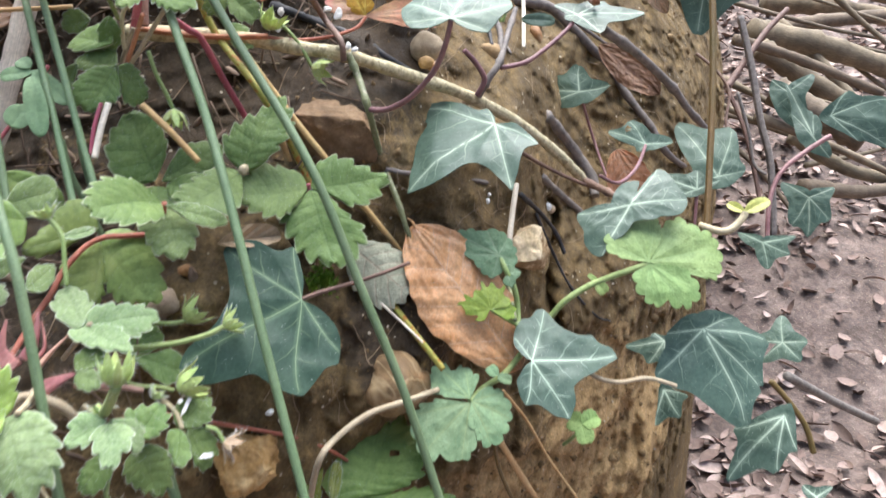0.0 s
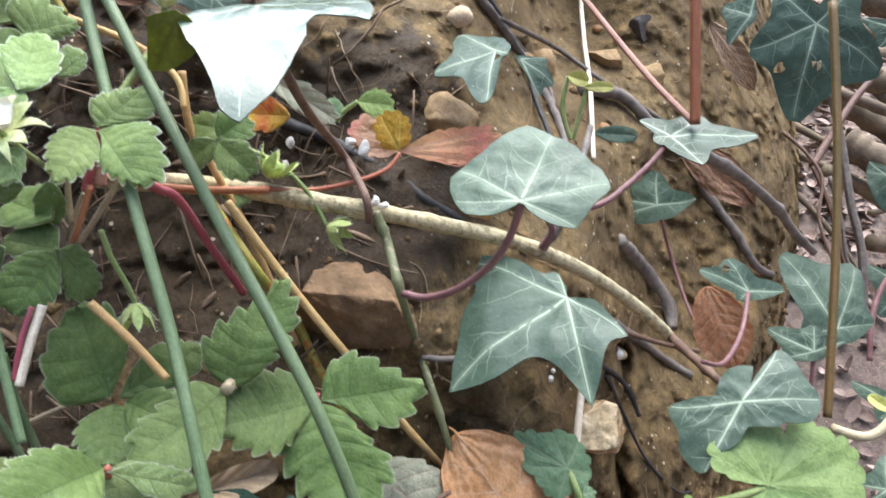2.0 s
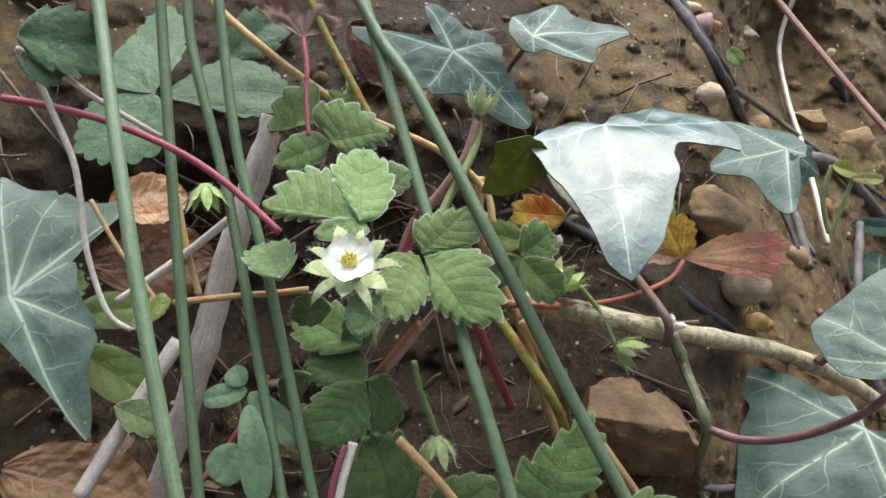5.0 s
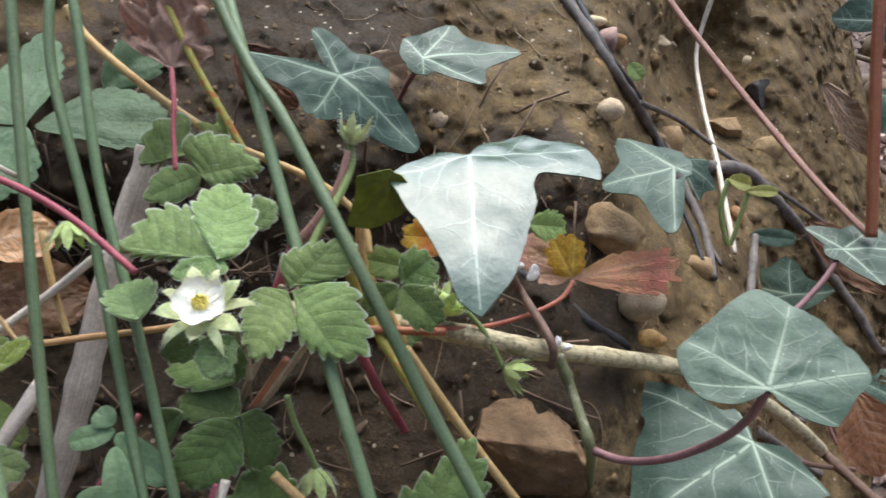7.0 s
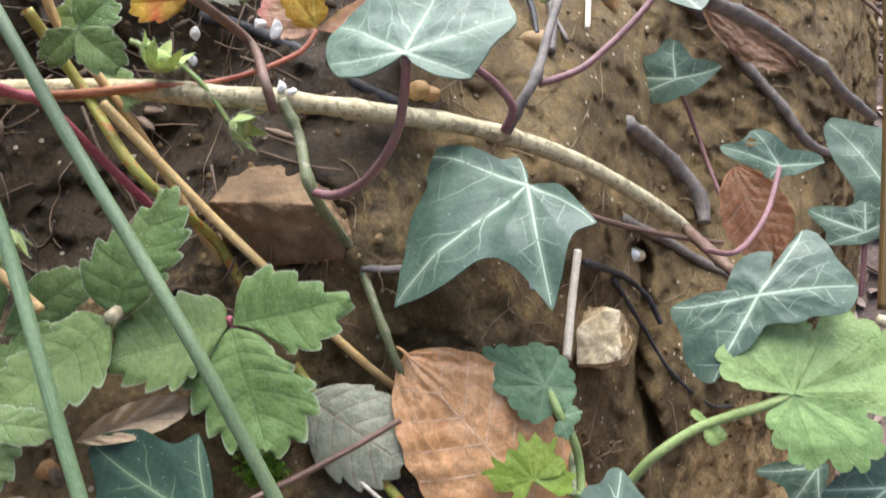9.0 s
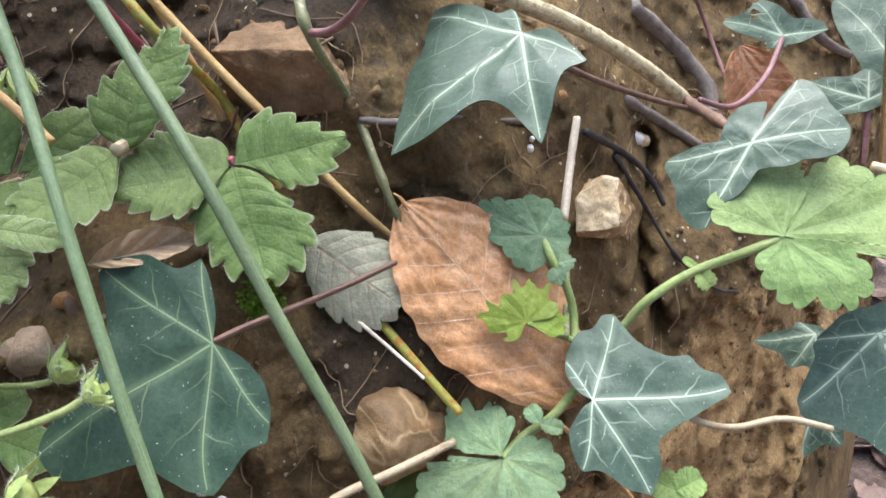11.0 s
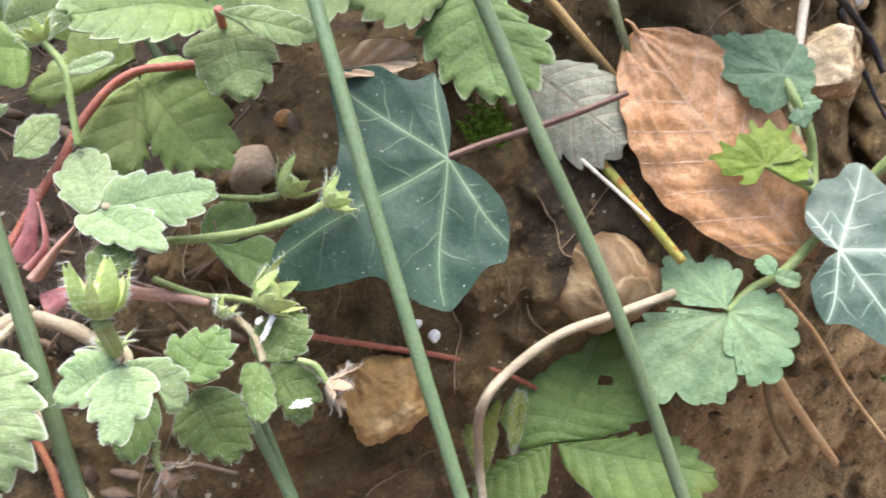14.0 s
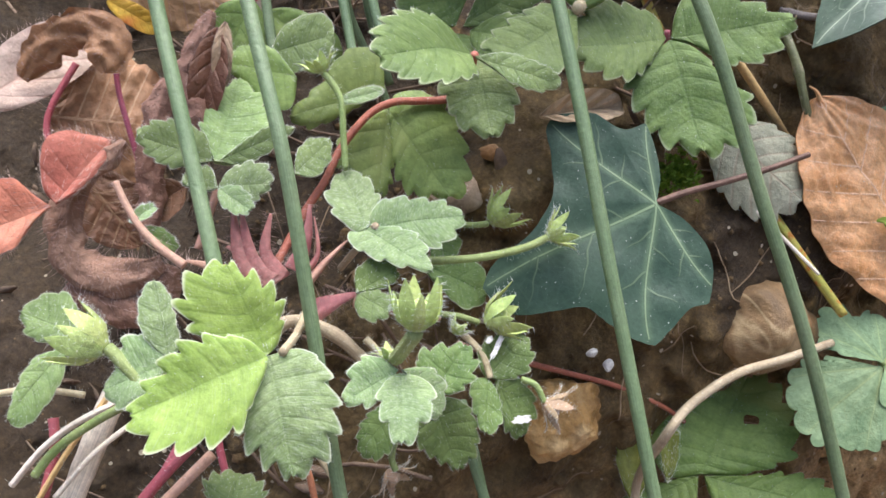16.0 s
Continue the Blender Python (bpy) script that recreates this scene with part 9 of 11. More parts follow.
leaflet("leaflet", leaf, (-0.1105, 0.2725, 0.7392), (-0.1051, 0.2775, 0.7442), (0.235, -0.807, 0.542), 0.0044, STRAW_HAIRY, seed=142, teeth=4, depth=0.14, fold=0.12, droop=0.04, sides=(((2.4, 4), (7.3, 4.4)), ((3, -2.2), (6.5, -2.2))))
leaf = empty("strawberry_leaf", (-0.1737, 0.3056, 0.7528), "large dark shiny strawberry leaf in the hollow", "strawberry leaf", "strawberry leaves")
fan("leaflet", leaf, (-0.1748, 0.3042, 0.7521), (-0.1432, 0.3123, 0.7531), (0.1, -0.5, 0.86), ((-61, 1.5, 0), (-31, 6.2, 0.2), (-29, 12.8, 0.3), (-27, 20.8, 0.3), (-19, 26.7, 0.3), (-11, 31.5, 0.3), (-1, 32.8, 0.2), (9, 31.3, 0.3), (22, 27.5, 0.3), (38, 21.5, 0.3), (45, 14.1, 0.2), (50, 6.2, 0.2), (55, 1.2, 0)), [(-20, 0.0178), (0, 0.0304), (31, 0.0181)], STRAW_SHINY, (20, 1.0, 0.6), 143, droop=0.05, bulge=0.06, broad=1.0)
fan("leaflet", leaf, (-0.1775, 0.3038, 0.7522), (-0.1865, 0.335, 0.7714), (0.1, -0.5, 0.86), ((-34, 2, 0), (-28, 11.3, 0.2), (-21, 19.9, 0.3), (-10, 31.7, 0.3), (0, 38.2, 0.3), (9, 31.2, 0.3), (20, 24.6, 0.3), (37, 19.7, 0.3), (61, 15.9, 0.3), (77, 10.6, 0.2), (96, 1.7, 0)), [(-17, 0.0195), (2, 0.0307), (41, 0.0152)], STRAW_SHINY, (18, 1.0, 0.6), 144, droop=0.05, bulge=0.06, broad=1.0)
fan("leaflet", leaf, (-0.1775, 0.3038, 0.7522), (-0.1869, 0.2847, 0.7422), (0.1, -0.5, 0.86), ((-58, 1.7, 0), (-54, 10.1, 0.2), (-44, 16.3, 0.3), (-27, 19.5, 0.3), (-8, 24.8, 0.3), (14, 24.8, 0.3), (31, 22.7, 0.3), (48, 20, 0.3), (58, 14.5, 0.2), (73, 3.5, 0)), [(-29, 0.0152), (0, 0.0216), (27, 0.0216)], STRAW_SHINY, (18, 1.3, 0.7), 145, droop=0.05, bulge=0.06, broad=1.0, hair=0.0006)
leaf = empty("strawberry_leaf", (-0.1829, 0.262, 0.773), "shiny strawberry leaf at the edge of the hollow", "strawberry leaf", "strawberry leaves")
leaflet("leaflet", leaf, (-0.1829, 0.262, 0.773), (-0.1692, 0.2714, 0.7708), (0.553, -0.707, 0.441), 0.0073, STRAW_SHINY, seed=146, teeth=5)
leaflet("leaflet", leaf, (-0.1826, 0.2605, 0.7698), (-0.1754, 0.2631, 0.7649), (0.551, -0.7, 0.455), 0.0033, STRAW_SHINY, seed=147, teeth=4)
leaf = empty("strawberry_leaf", (-0.1635, 0.3201, 0.7586), "dark strawberry leaf near the top stalks", "strawberry leaf", "strawberry leaves")
leaflet("leaflet", leaf, (-0.1635, 0.3201, 0.7586), (-0.1506, 0.3336, 0.7701), (0.373, -0.783, 0.497), 0.0065, STRAW_SHINY, seed=148, teeth=5)
leaf = empty("strawberry_leaf", (-0.1353, 0.1847, 0.6534), "grey-green strawberry leaf by the dead leaves", "strawberry leaf", "strawberry leaves")
leaflet("leaflet", leaf, (-0.1351, 0.1844, 0.6531), (-0.1374, 0.2037, 0.6641), (0.501, -0.382, 0.777), 0.0097, STRAW, seed=149, teeth=7, depth=0.22, fold=0.12, droop=0.04, sides=(((4, 3.1), (9.8, 5.2), (17.2, 4)), ((0.8, -5), (4.4, -8.5), (10.1, -9.7), (18.7, -6.1))))
leaflet("leaflet", leaf, (-0.1357, 0.1844, 0.6531), (-0.1484, 0.1797, 0.6608), (0.566, -0.58, 0.586), 0.0055, STRAW, seed=150, teeth=6, depth=0.22, fold=0.12, droop=0.04, sides=(((2.9, 2), (7.4, 4.1), (12.9, 2.7)), ((3.5, -5), (9.5, -5.5), (14.2, -3.4))))
leaflet("leaflet", leaf, (-0.1346, 0.1846, 0.6529), (-0.1193, 0.1915, 0.6579), (0.18, -0.804, 0.566), 0.0026, STRAW, seed=151, teeth=6, depth=0.2, fold=0.12, droop=0.04, sides=(((8.6, 1.9), (14, 2.3)), ((4.2, -2.6), (10.1, -2.6), (14.3, -1.6))))
leaf = empty("strawberry_leaf", (-0.132, 0.179, 0.6501), "small pale strawberry leaf on a reddish stalk", "strawberry leaf", "strawberry leaves")
leaflet("leaflet", leaf, (-0.132, 0.179, 0.6501), (-0.1388, 0.1771, 0.652), (0.366, -0.603, 0.709), 0.0039, STRAW, seed=152, teeth=4, depth=0.22, fold=0.12, droop=0.04, sides=(((2, 1.1), (5.4, 1.1)), ((2.3, -3.9), (6.4, -3.4))))
leaflet("leaflet", leaf, (-0.1319, 0.1792, 0.6503), (-0.122, 0.1825, 0.6497), (0.273, -0.694, 0.666), 0.0049, STRAW_PALE, seed=153, teeth=5, depth=0.24, fold=0.12, droop=0.04, sides=(((1.8, 3.1), (6.2, 4.9), (10.3, 3.5)), ((0.7, -2.6), (3.3, -4.8), (8.4, -2.6))))
leaflet("leaflet", leaf, (-0.1319, 0.1789, 0.6499), (-0.1246, 0.1772, 0.647), (0.196, -0.547, 0.814), 0.0027, STRAW_PALE, seed=154, teeth=4)
tube("petiole", ((-0.1344, 0.1819, 0.6482), (-0.1356, 0.1784, 0.6438), (-0.1373, 0.1738, 0.6382),), 0.0008, 0.0008, PINK, leaf, hairs=0.3)
leaf = empty("strawberry_leaf", (-0.119, 0.1876, 0.6498), "small green strawberry leaflet beside the rush", "strawberry leaf", "strawberry leaves")
leaflet("leaflet", leaf, (-0.1189, 0.1873, 0.6495), (-0.1144, 0.197, 0.6532), (0.489, -0.499, 0.715), 0.0033, STRAW, seed=155, teeth=4, depth=0.2, fold=0.12, droop=0.04, sides=(((4.1, 3), (8.4, 3.1)), ((2.5, -3.3), (7.8, -3))))
leaflet("leaflet", leaf, (-0.1034, 0.175, 0.6303), (-0.0967, 0.1815, 0.632), (0.367, -0.568, 0.737), 0.0044, STRAW_DARK, seed=156, teeth=5, depth=0.2, fold=0.12, droop=0.04, sides=(((2.3, 4.1), (7, 4.4), (9.6, 2.1)), ((4.4, -1.7), (8.6, -1.8))))
leaflet("leaflet", leaf, (-0.1032, 0.175, 0.63), (-0.0966, 0.1747, 0.6265), (0.363, -0.567, 0.739), 0.0038, STRAW, seed=157, teeth=4, depth=0.24, fold=0.12, droop=0.04, sides=(((3.1, 2.8), (6.6, 2.4)), ((1, -2.7), (4.5, -3.8), (7.1, -2))))
leaf = empty("strawberry_leaf", (-0.1601, 0.1645, 0.6525), "red folded strawberry leaf with a grey underside", "strawberry leaf", "strawberry leaves")
leaflet("leaflet", leaf, (-0.1597, 0.165, 0.6525), (-0.1551, 0.18, 0.6598), (0.606, -0.49, 0.626), 0.0080, REDLEAF, seed=158, teeth=5, depth=0.04, fold=0.4, droop=0.04, hair_mat=REDHAIR, hair=0.002, sides=(((1.5, 3.8), (7.7, 8), (12.6, 7)), ((3.6, -1.4), (9.1, -2.2), (14, -1.5))))
leaflet("leaflet", leaf, (-0.1604, 0.1643, 0.6522), (-0.1685, 0.1536, 0.6517), (0.608, -0.488, 0.627), 0.0074, REDLEAF, seed=159, teeth=5, depth=0.06, fold=0.3, droop=0.04, hair_mat=REDHAIR, hair=0.002, sides=(((3.9, 1.6), (9.1, 5.1), (13.3, 4.3)), ((1.6, -3.1), (4.1, -7.4), (9.4, -7.2))))
leaf = empty("strawberry_leaf", (-0.152, 0.1521, 0.6298), "pale green strawberry leaf low at the plant foot", "strawberry leaf", "strawberry leaves")
leaflet("leaflet", leaf, (-0.152, 0.1521, 0.6298), (-0.1628, 0.1501, 0.6369), (0.552, -0.417, 0.722), 0.0067, STRAW, seed=160, teeth=5, depth=0.12, fold=0.12, droop=0.04, sides=(((2.1, 2.4), (6.4, 3.7), (9.9, 3.4)), ((6.7, -6.7), (11.9, -3.9))))
leaflet("leaflet", leaf, (-0.1533, 0.1485, 0.6305), (-0.1567, 0.1339, 0.6252), (0.564, -0.4, 0.723), 0.0041, STRAW, seed=161, teeth=5, depth=0.12, fold=0.12, droop=0.04, sides=(((4.5, 3.1), (10.4, 4.1), (15.6, 3.2)), ((4.4, -3), (10.4, -2.3))))
leaf = empty("strawberry_leaf", (-0.1272, 0.1468, 0.6329), "silvery folded strawberry leaf behind the lime one", "strawberry leaf", "strawberry leaves")
leaflet("leaflet", leaf, (-0.1272, 0.1468, 0.6329), (-0.1323, 0.1551, 0.6444), (0.541, -0.55, 0.637), 0.0038, STRAW_PALE, seed=162, teeth=5, depth=0.14, fold=0.12, droop=0.04, sides=(((4.8, 3.2), (9.6, 3.8), (13.7, 2.2)), ((2.4, -2.2), (7.7, -2.4), (12.8, -1.9))))
leaflet("leaflet", leaf, (-0.1271, 0.1466, 0.6327), (-0.1371, 0.1393, 0.631), (0.319, -0.608, 0.728), 0.0076, STRAW_PALE, seed=163, teeth=5, depth=0.14, fold=0.12, droop=0.04, sides=(((3.6, 3.1), (7.9, 4.6), (11.4, 3.6)), ((1.2, -5.1), (5.7, -7.6), (8.8, -4))))
leaf = empty("strawberry_leaf", (-0.1205, 0.1401, 0.6015), "dark strawberry leaflet at the plant foot", "strawberry leaf", "strawberry leaves")
leaflet("leaflet", leaf, (-0.1205, 0.1401, 0.6015), (-0.1212, 0.1471, 0.6047), (0.427, -0.338, 0.839), 0.0060, STRAW, seed=164, teeth=5)
leaf = empty("strawberry_leaf", (-0.1401, 0.224, 0.6721), "broad olive strawberry leaf behind the rush", "strawberry leaf", "strawberry leaves")
leaflet("leaflet", leaf, (-0.1401, 0.224, 0.6721), (-0.1241, 0.2255, 0.66), (0.458, -0.723, 0.516), 0.0056, STRAW_OLD, seed=165, teeth=5, depth=0.05)
leaflet("leaflet", leaf, (-0.1429, 0.2246, 0.6746), (-0.1476, 0.2153, 0.6656), (0.469, -0.724, 0.505), 0.0065, STRAW_OLD, seed=166, teeth=5, depth=0.05)
leaflet("leaflet", leaf, (-0.1387, 0.2266, 0.6713), (-0.1359, 0.2201, 0.6598), (0.448, -0.729, 0.518), 0.0062, STRAW_OLD, seed=167, teeth=5, depth=0.05)
leaf = empty("strawberry_leaf", (-0.0789, 0.2878, 0.7194), "dark strawberry leaf above the vine", "strawberry leaf", "strawberry leaves")
leaflet("leaflet", leaf, (-0.0789, 0.2878, 0.7194), (-0.0868, 0.2829, 0.7142), (0.233, -0.861, 0.452), 0.0039, STRAW_DARK, seed=168, teeth=4)
leaflet("leaflet", leaf, (-0.0786, 0.288, 0.7197), (-0.0709, 0.2929, 0.725), (0.236, -0.86, 0.452), 0.0054, STRAW_DARK, seed=169, teeth=4)
leaflet("leaflet", leaf, (-0.0785, 0.2877, 0.7191), (-0.0686, 0.2824, 0.7119), (0.102, -0.73, 0.676), 0.0052, STRAW_DARK, seed=170, teeth=4)
leaflet("leaflet", leaf, (-0.0835, 0.3011, 0.707), (-0.0752, 0.2934, 0.6996), (0.091, -0.64, 0.763), 0.0045, STRAW, seed=171, teeth=4)
leaf = empty("strawberry_leaf", (-0.0726, 0.3196, 0.7306), "grey hairy strawberry leaf seen edge on", "strawberry leaf", "strawberry leaves")
leaflet("leaflet", leaf, (-0.0726, 0.3196, 0.7306), (-0.0512, 0.3193, 0.7178), (0.255, -0.857, 0.447), 0.0043, STRAW_UNDER, seed=172, teeth=6, fold=0.4)
leaflet("leaflet", leaf, (-0.0661, 0.3203, 0.7177), (-0.0811, 0.3175, 0.7197), (0.227, -0.844, 0.486), 0.0055, YELLOWLEAF, seed=173, teeth=4)
leaflet("leaflet", leaf, (-0.077, 0.2986, 0.7186), (-0.0889, 0.2965, 0.7221), (0.286, -0.821, 0.494), 0.0041, STRAW_OLD, seed=174, teeth=4)
leaf = empty("strawberry_leaf", (-0.0324, 0.3202, 0.707), "autumn strawberry leaf turning yellow and red", "strawberry leaf", "strawberry leaves")
fan("leaflet", leaf, (-0.0322, 0.3202, 0.707), (0.0007, 0.3249, 0.7105), (0.05, -0.8, 0.6), ((-26, 5, 0), (-23, 13.5, 0), (-19, 23.5, 0.2), (-15, 29.1, 0.5), (-10, 28.4, 0), (-7, 33, 0.6), (-1, 31.5, 0), (3, 34.5, 0.6), (6, 31.2, 0), (10, 31.6, 0.6), (13, 24.8, 0.2), (18, 18.6, 0.1), (24, 12.6, 0), (28, 4.6, 0)), [(-14, 0.026), (0, 0.033), (8, 0.028)], REDLEAF_FAN, (15, 1.3, 0.7), 176, bulge=0.08, label="red and olive leaflet with rounded teeth")
fan("leaflet", leaf, (-0.0326, 0.3206, 0.707), (-0.046, 0.3261, 0.7159), (0.05, -0.7, 0.7), ((-60, 3.7, 0), (-50, 8.8, 0.5), (-36, 9.4, 0), (-27, 14.1, 0.1), (-11, 17.1, 0.3), (12, 17.8, 0.3), (30, 14.2, 0.5), (40, 9.2, 0), (52, 9.2, 0.6), (72, 4.8, 0)), [(-30, 0.013), (2, 0.0165), (34, 0.0125)], RUSTLEAF, (13, 1.0, 0.6), 175, bulge=0.16, label="rust-brown leaflet")
fan("leaflet", leaf, (-0.0322, 0.3198, 0.7075), (-0.036, 0.3215, 0.7195), (0.1, -0.85, 0.5), ((-70, 4, 0), (-40, 9.5, 0.4), (-18, 12, 0.3), (5, 12.5, 0.4), (30, 11, 0.4), (60, 5, 0)), [(-20, 0.011), (10, 0.0115)], YELLOWLEAF_FAN, (11, 1.2, 0.6), 177, bulge=0.16, label="yellow leaflet with orange tips")
tube("petiole", ((-0.0318, 0.3183, 0.707), (-0.0363, 0.3135, 0.7029), (-0.0483, 0.3058, 0.7007), (-0.0607, 0.2994, 0.7009), (-0.0703, 0.2953, 0.7033),), 0.0007, 0.0007, ORANGERED, leaf, hairs=0.3)
leaf = empty("strawberry_leaf", (-0.1141, 0.2625, 0.7058), "dark strawberry leaf sunk in the hollow", "strawberry leaf", "strawberry leaves")
leaflet("leaflet", leaf, (-0.1141, 0.2625, 0.7058), (-0.1328, 0.2726, 0.708), (-0.178, -0.522, 0.834), 0.0066, STRAW_DARK, seed=177, teeth=5)
leaflet("leaflet", leaf, (-0.1257, 0.2583, 0.6995), (-0.1377, 0.264, 0.6861), (-0.608, -0.762, 0.222), 0.0041, STRAW_DARK, seed=178, teeth=4)
leaf = empty("avens_leaf", (0.0858, 0.2784, 0.6142), "light green three-lobed wood avens leaf", "avens leaf", "avens leaves")
fan("leaflet", leaf, (0.0856, 0.2782, 0.6143), (0.0732, 0.2884, 0.6253), (0.14, -0.68, 0.72), ((-72, 11.5, 0), (-63, 20.5, 0.3), (-50, 22.6, 0.2), (-29, 23.5, 0.3), (-4, 19.1, 0), (19, 20.1, 0.3), (33, 16.5, 0.3), (44, 8.5, 0)), [(-52, 0.02), (-16, 0.02), (22, 0.017)], GEUM_FAN, (11, 2.6, 0.45), 179)
fan("leaflet", leaf, (0.0862, 0.2784, 0.6144), (0.1129, 0.2872, 0.6187), (0.02, -0.66, 0.75), ((-36, 8, 0), (-39, 18.5, 0.1), (-36, 25.5, 0.3), (-28, 29.8, 0.2), (-14, 32.7, 0.3), (-4, 33.4, 0.2), (7, 33.3, 0.3), (17, 29.4, 0.1), (34, 27.3, 0.3), (43, 20.1, 0.3), (44, 9.5, 0)), [(-34, 0.025), (-3, 0.032), (32, 0.026)], GEUM_FAN, (15, 2.8, 0.45), 180)
fan("leaflet", leaf, (0.0859, 0.278, 0.6138), (0.0927, 0.2654, 0.601), (-0.06, -0.62, 0.78), ((-81, 7.7, 0), (-59, 10.9, 0.2), (-32, 14.9, 0.1), (-16, 17.9, 0.3), (-3, 17, 0), (13, 22.3, 0.3), (25, 23.3, 0.2), (37, 23.7, 0.3), (46, 20.7, 0.2), (58, 13.7, 0)), [(-30, 0.014), (14, 0.021), (40, 0.021)], GEUM_FAN, (12, 2.6, 0.45), 181)
tube("petiole", ((0.0891, 0.2813, 0.6136), (0.0794, 0.2772, 0.6117), (0.0632, 0.2765, 0.6051), (0.0516, 0.2721, 0.5999), (0.0452, 0.2704, 0.5928), (0.0368, 0.266, 0.5833), (0.0253, 0.2531, 0.5764), (0.017, 0.2497, 0.5718), (0.0107, 0.2429, 0.57),), 0.0013, 0.0013, GREENSTALK, leaf, hairs=0.2)
leaf = empty("avens_leaf", (0.0648, 0.2763, 0.606), "tiny side leaflet on the avens stalk", "avens leaf", "avens leaves")
leaflet("leaflet", leaf, (0.0648, 0.2763, 0.606), (0.0611, 0.2793, 0.6082), (-0.148, -0.704, 0.695), 0.0011, GEUM, seed=182, teeth=5, depth=0.25, round_=True, hairs=False, point=0.55)
leaf = empty("avens_leaf", (0.0648, 0.276, 0.6055), "tiny side leaflet on the avens stalk", "avens leaf", "avens leaves")
leaflet("leaflet", leaf, (0.0648, 0.276, 0.6055), (0.0676, 0.2728, 0.6029), (-0.148, -0.702, 0.696), 0.0026, GEUM, seed=183, teeth=5, depth=0.25, round_=True, hairs=False, point=0.55)
leaf = empty("avens_leaf", (0.0213, 0.2472, 0.5791), "tiny side leaflet on the avens stalk", "avens leaf", "avens leaves")
leaflet("leaflet", leaf, (0.0213, 0.2472, 0.5791), (0.0184, 0.2505, 0.5817), (0.022, -0.601, 0.799), 0.0024, GEUM_BLUE, seed=184, teeth=5, depth=0.25, round_=True, hairs=False, point=0.55)
leaf = empty("avens_leaf", (0.0217, 0.247, 0.5787), "tiny side leaflet on the avens stalk", "avens leaf", "avens leaves")
leaflet("leaflet", leaf, (0.0217, 0.247, 0.5787), (0.0274, 0.2461, 0.5778), (0.021, -0.6, 0.8), 0.0021, GEUM_BLUE, seed=185, teeth=5, depth=0.25, round_=True, hairs=False, point=0.55)
leaf = empty("avens_leaf", (0.0111, 0.2423, 0.5705), "blue-green three-lobed wood avens leaf", "avens leaf", "avens leaves")
fan("leaflet", leaf, (0.0106, 0.2426, 0.5715), (0.0003, 0.2536, 0.5799), (0.05, -0.6, 0.8), ((-68, 2.8, 0), (-62, 7.6, 0), (-53, 10.4, 0.3), (-39, 11.5, 0), (-25, 14.4, 0.3), (-12, 12.9, 0), (-5, 17.3, 0.3), (13, 19.4, 0.3), (26, 17.9, 0), (41, 15.1, 0.3), (52, 6.1, 0)), [(-30, 0.0125), (6, 0.0175), (30, 0.0155)], GEUM_BLUE_FAN, (10, 2.0, 0.45), 187)
fan("leaflet", leaf, (0.0107, 0.2424, 0.5697), (-0.0022, 0.2229, 0.5588), (0.2, -0.5, 0.84), ((-63, 13.1, 0), (-56, 19.4, 0.2), (-41, 24, 0.3), (-27, 25.9, 0.3), (-13, 27.1, 0), (-4, 27.2, 0.3), (2, 23.5, 0), (16, 23.9, 0.3), (22, 21.6, 0), (29, 21.5, 0.3), (38, 14.5, 0.2), (44, 6.4, 0)), [(-44, 0.021), (-10, 0.0255), (22, 0.02)], GEUM_BLUE_FAN, (12, 2.4, 0.45), 186)
fan("leaflet", leaf, (0.0114, 0.2422, 0.5705), (0.0223, 0.2344, 0.565), (-0.02, -0.54, 0.84), ((-62, 6.5, 0), (-48, 11.9, 0), (-36, 17.1, 0.2), (-22, 18.8, 0.3), (-8, 18.4, 0.3), (11, 16.6, 0), (29, 15.9, 0.3), (41, 14.9, 0.3), (60, 12.5, 0.2), (76, 9.8, 0.3), (92, 5.7, 0)), [(-26, 0.016), (16, 0.0155), (56, 0.011)], GEUM_BLUE_FAN, (11, 2.2, 0.45), 188)
leaf = empty("avens_leaf", (0.023, 0.2811, 0.616), "round dark green leaf with scalloped edge", "avens leaf", "avens leaves")
fan("blade", leaf, (0.023, 0.2811, 0.616), (0.0066, 0.2845, 0.6243), (0.2, -0.7, 0.68), ((-226, 7, 0), (-212, 9.1, 0.2), (-178, 8.4, 0.3), (-138, 8.3, 0.2), (-102, 9.3, 0.3), (-78, 10.6, 0.1), (-47, 12.1, 0.3), (-30, 12.1, 0), (-22, 14.7, 0.3), (-6, 19, 0.3), (6, 18.2, 0.2), (11, 14.9, 0), (24, 14.4, 0.3), (43, 10.8, 0.2), (71, 10.4, 0.2), (100, 10.2, 0.3), (125, 7.9, 0.1), (131, 6.8, 0)), [(-167, 0.0076), (-91, 0.0088), (-42, 0.0112), (2, 0.0172), (26, 0.013), (99, 0.0092)], GEUM_DARK_FAN, (19, 1.4, 0.45), 189)
fan("side_leaflet", leaf, (0.0268, 0.2745, 0.6102), (0.0285, 0.2702, 0.6062), (0.1, -0.6, 0.79), ((-70, 2, 0), (-40, 4, 0.3), (0, 5.2, 0.3), (40, 4, 0.3), (70, 2, 0)), [(0, 0.0045)], GEUM_DARK_FAN, (7, 0.8, 0.5), 190)
fan("side_leaflet", leaf, (0.028, 0.2752, 0.6105), (0.0325, 0.277, 0.6105), (0.1, -0.6, 0.79), ((-70, 2, 0), (-40, 3.6, 0.3), (0, 4.8, 0.3), (40, 3.6, 0.3), (70, 2, 0)), [(0, 0.004)], GEUM_DARK_FAN, (7, 0.8, 0.5), 191)
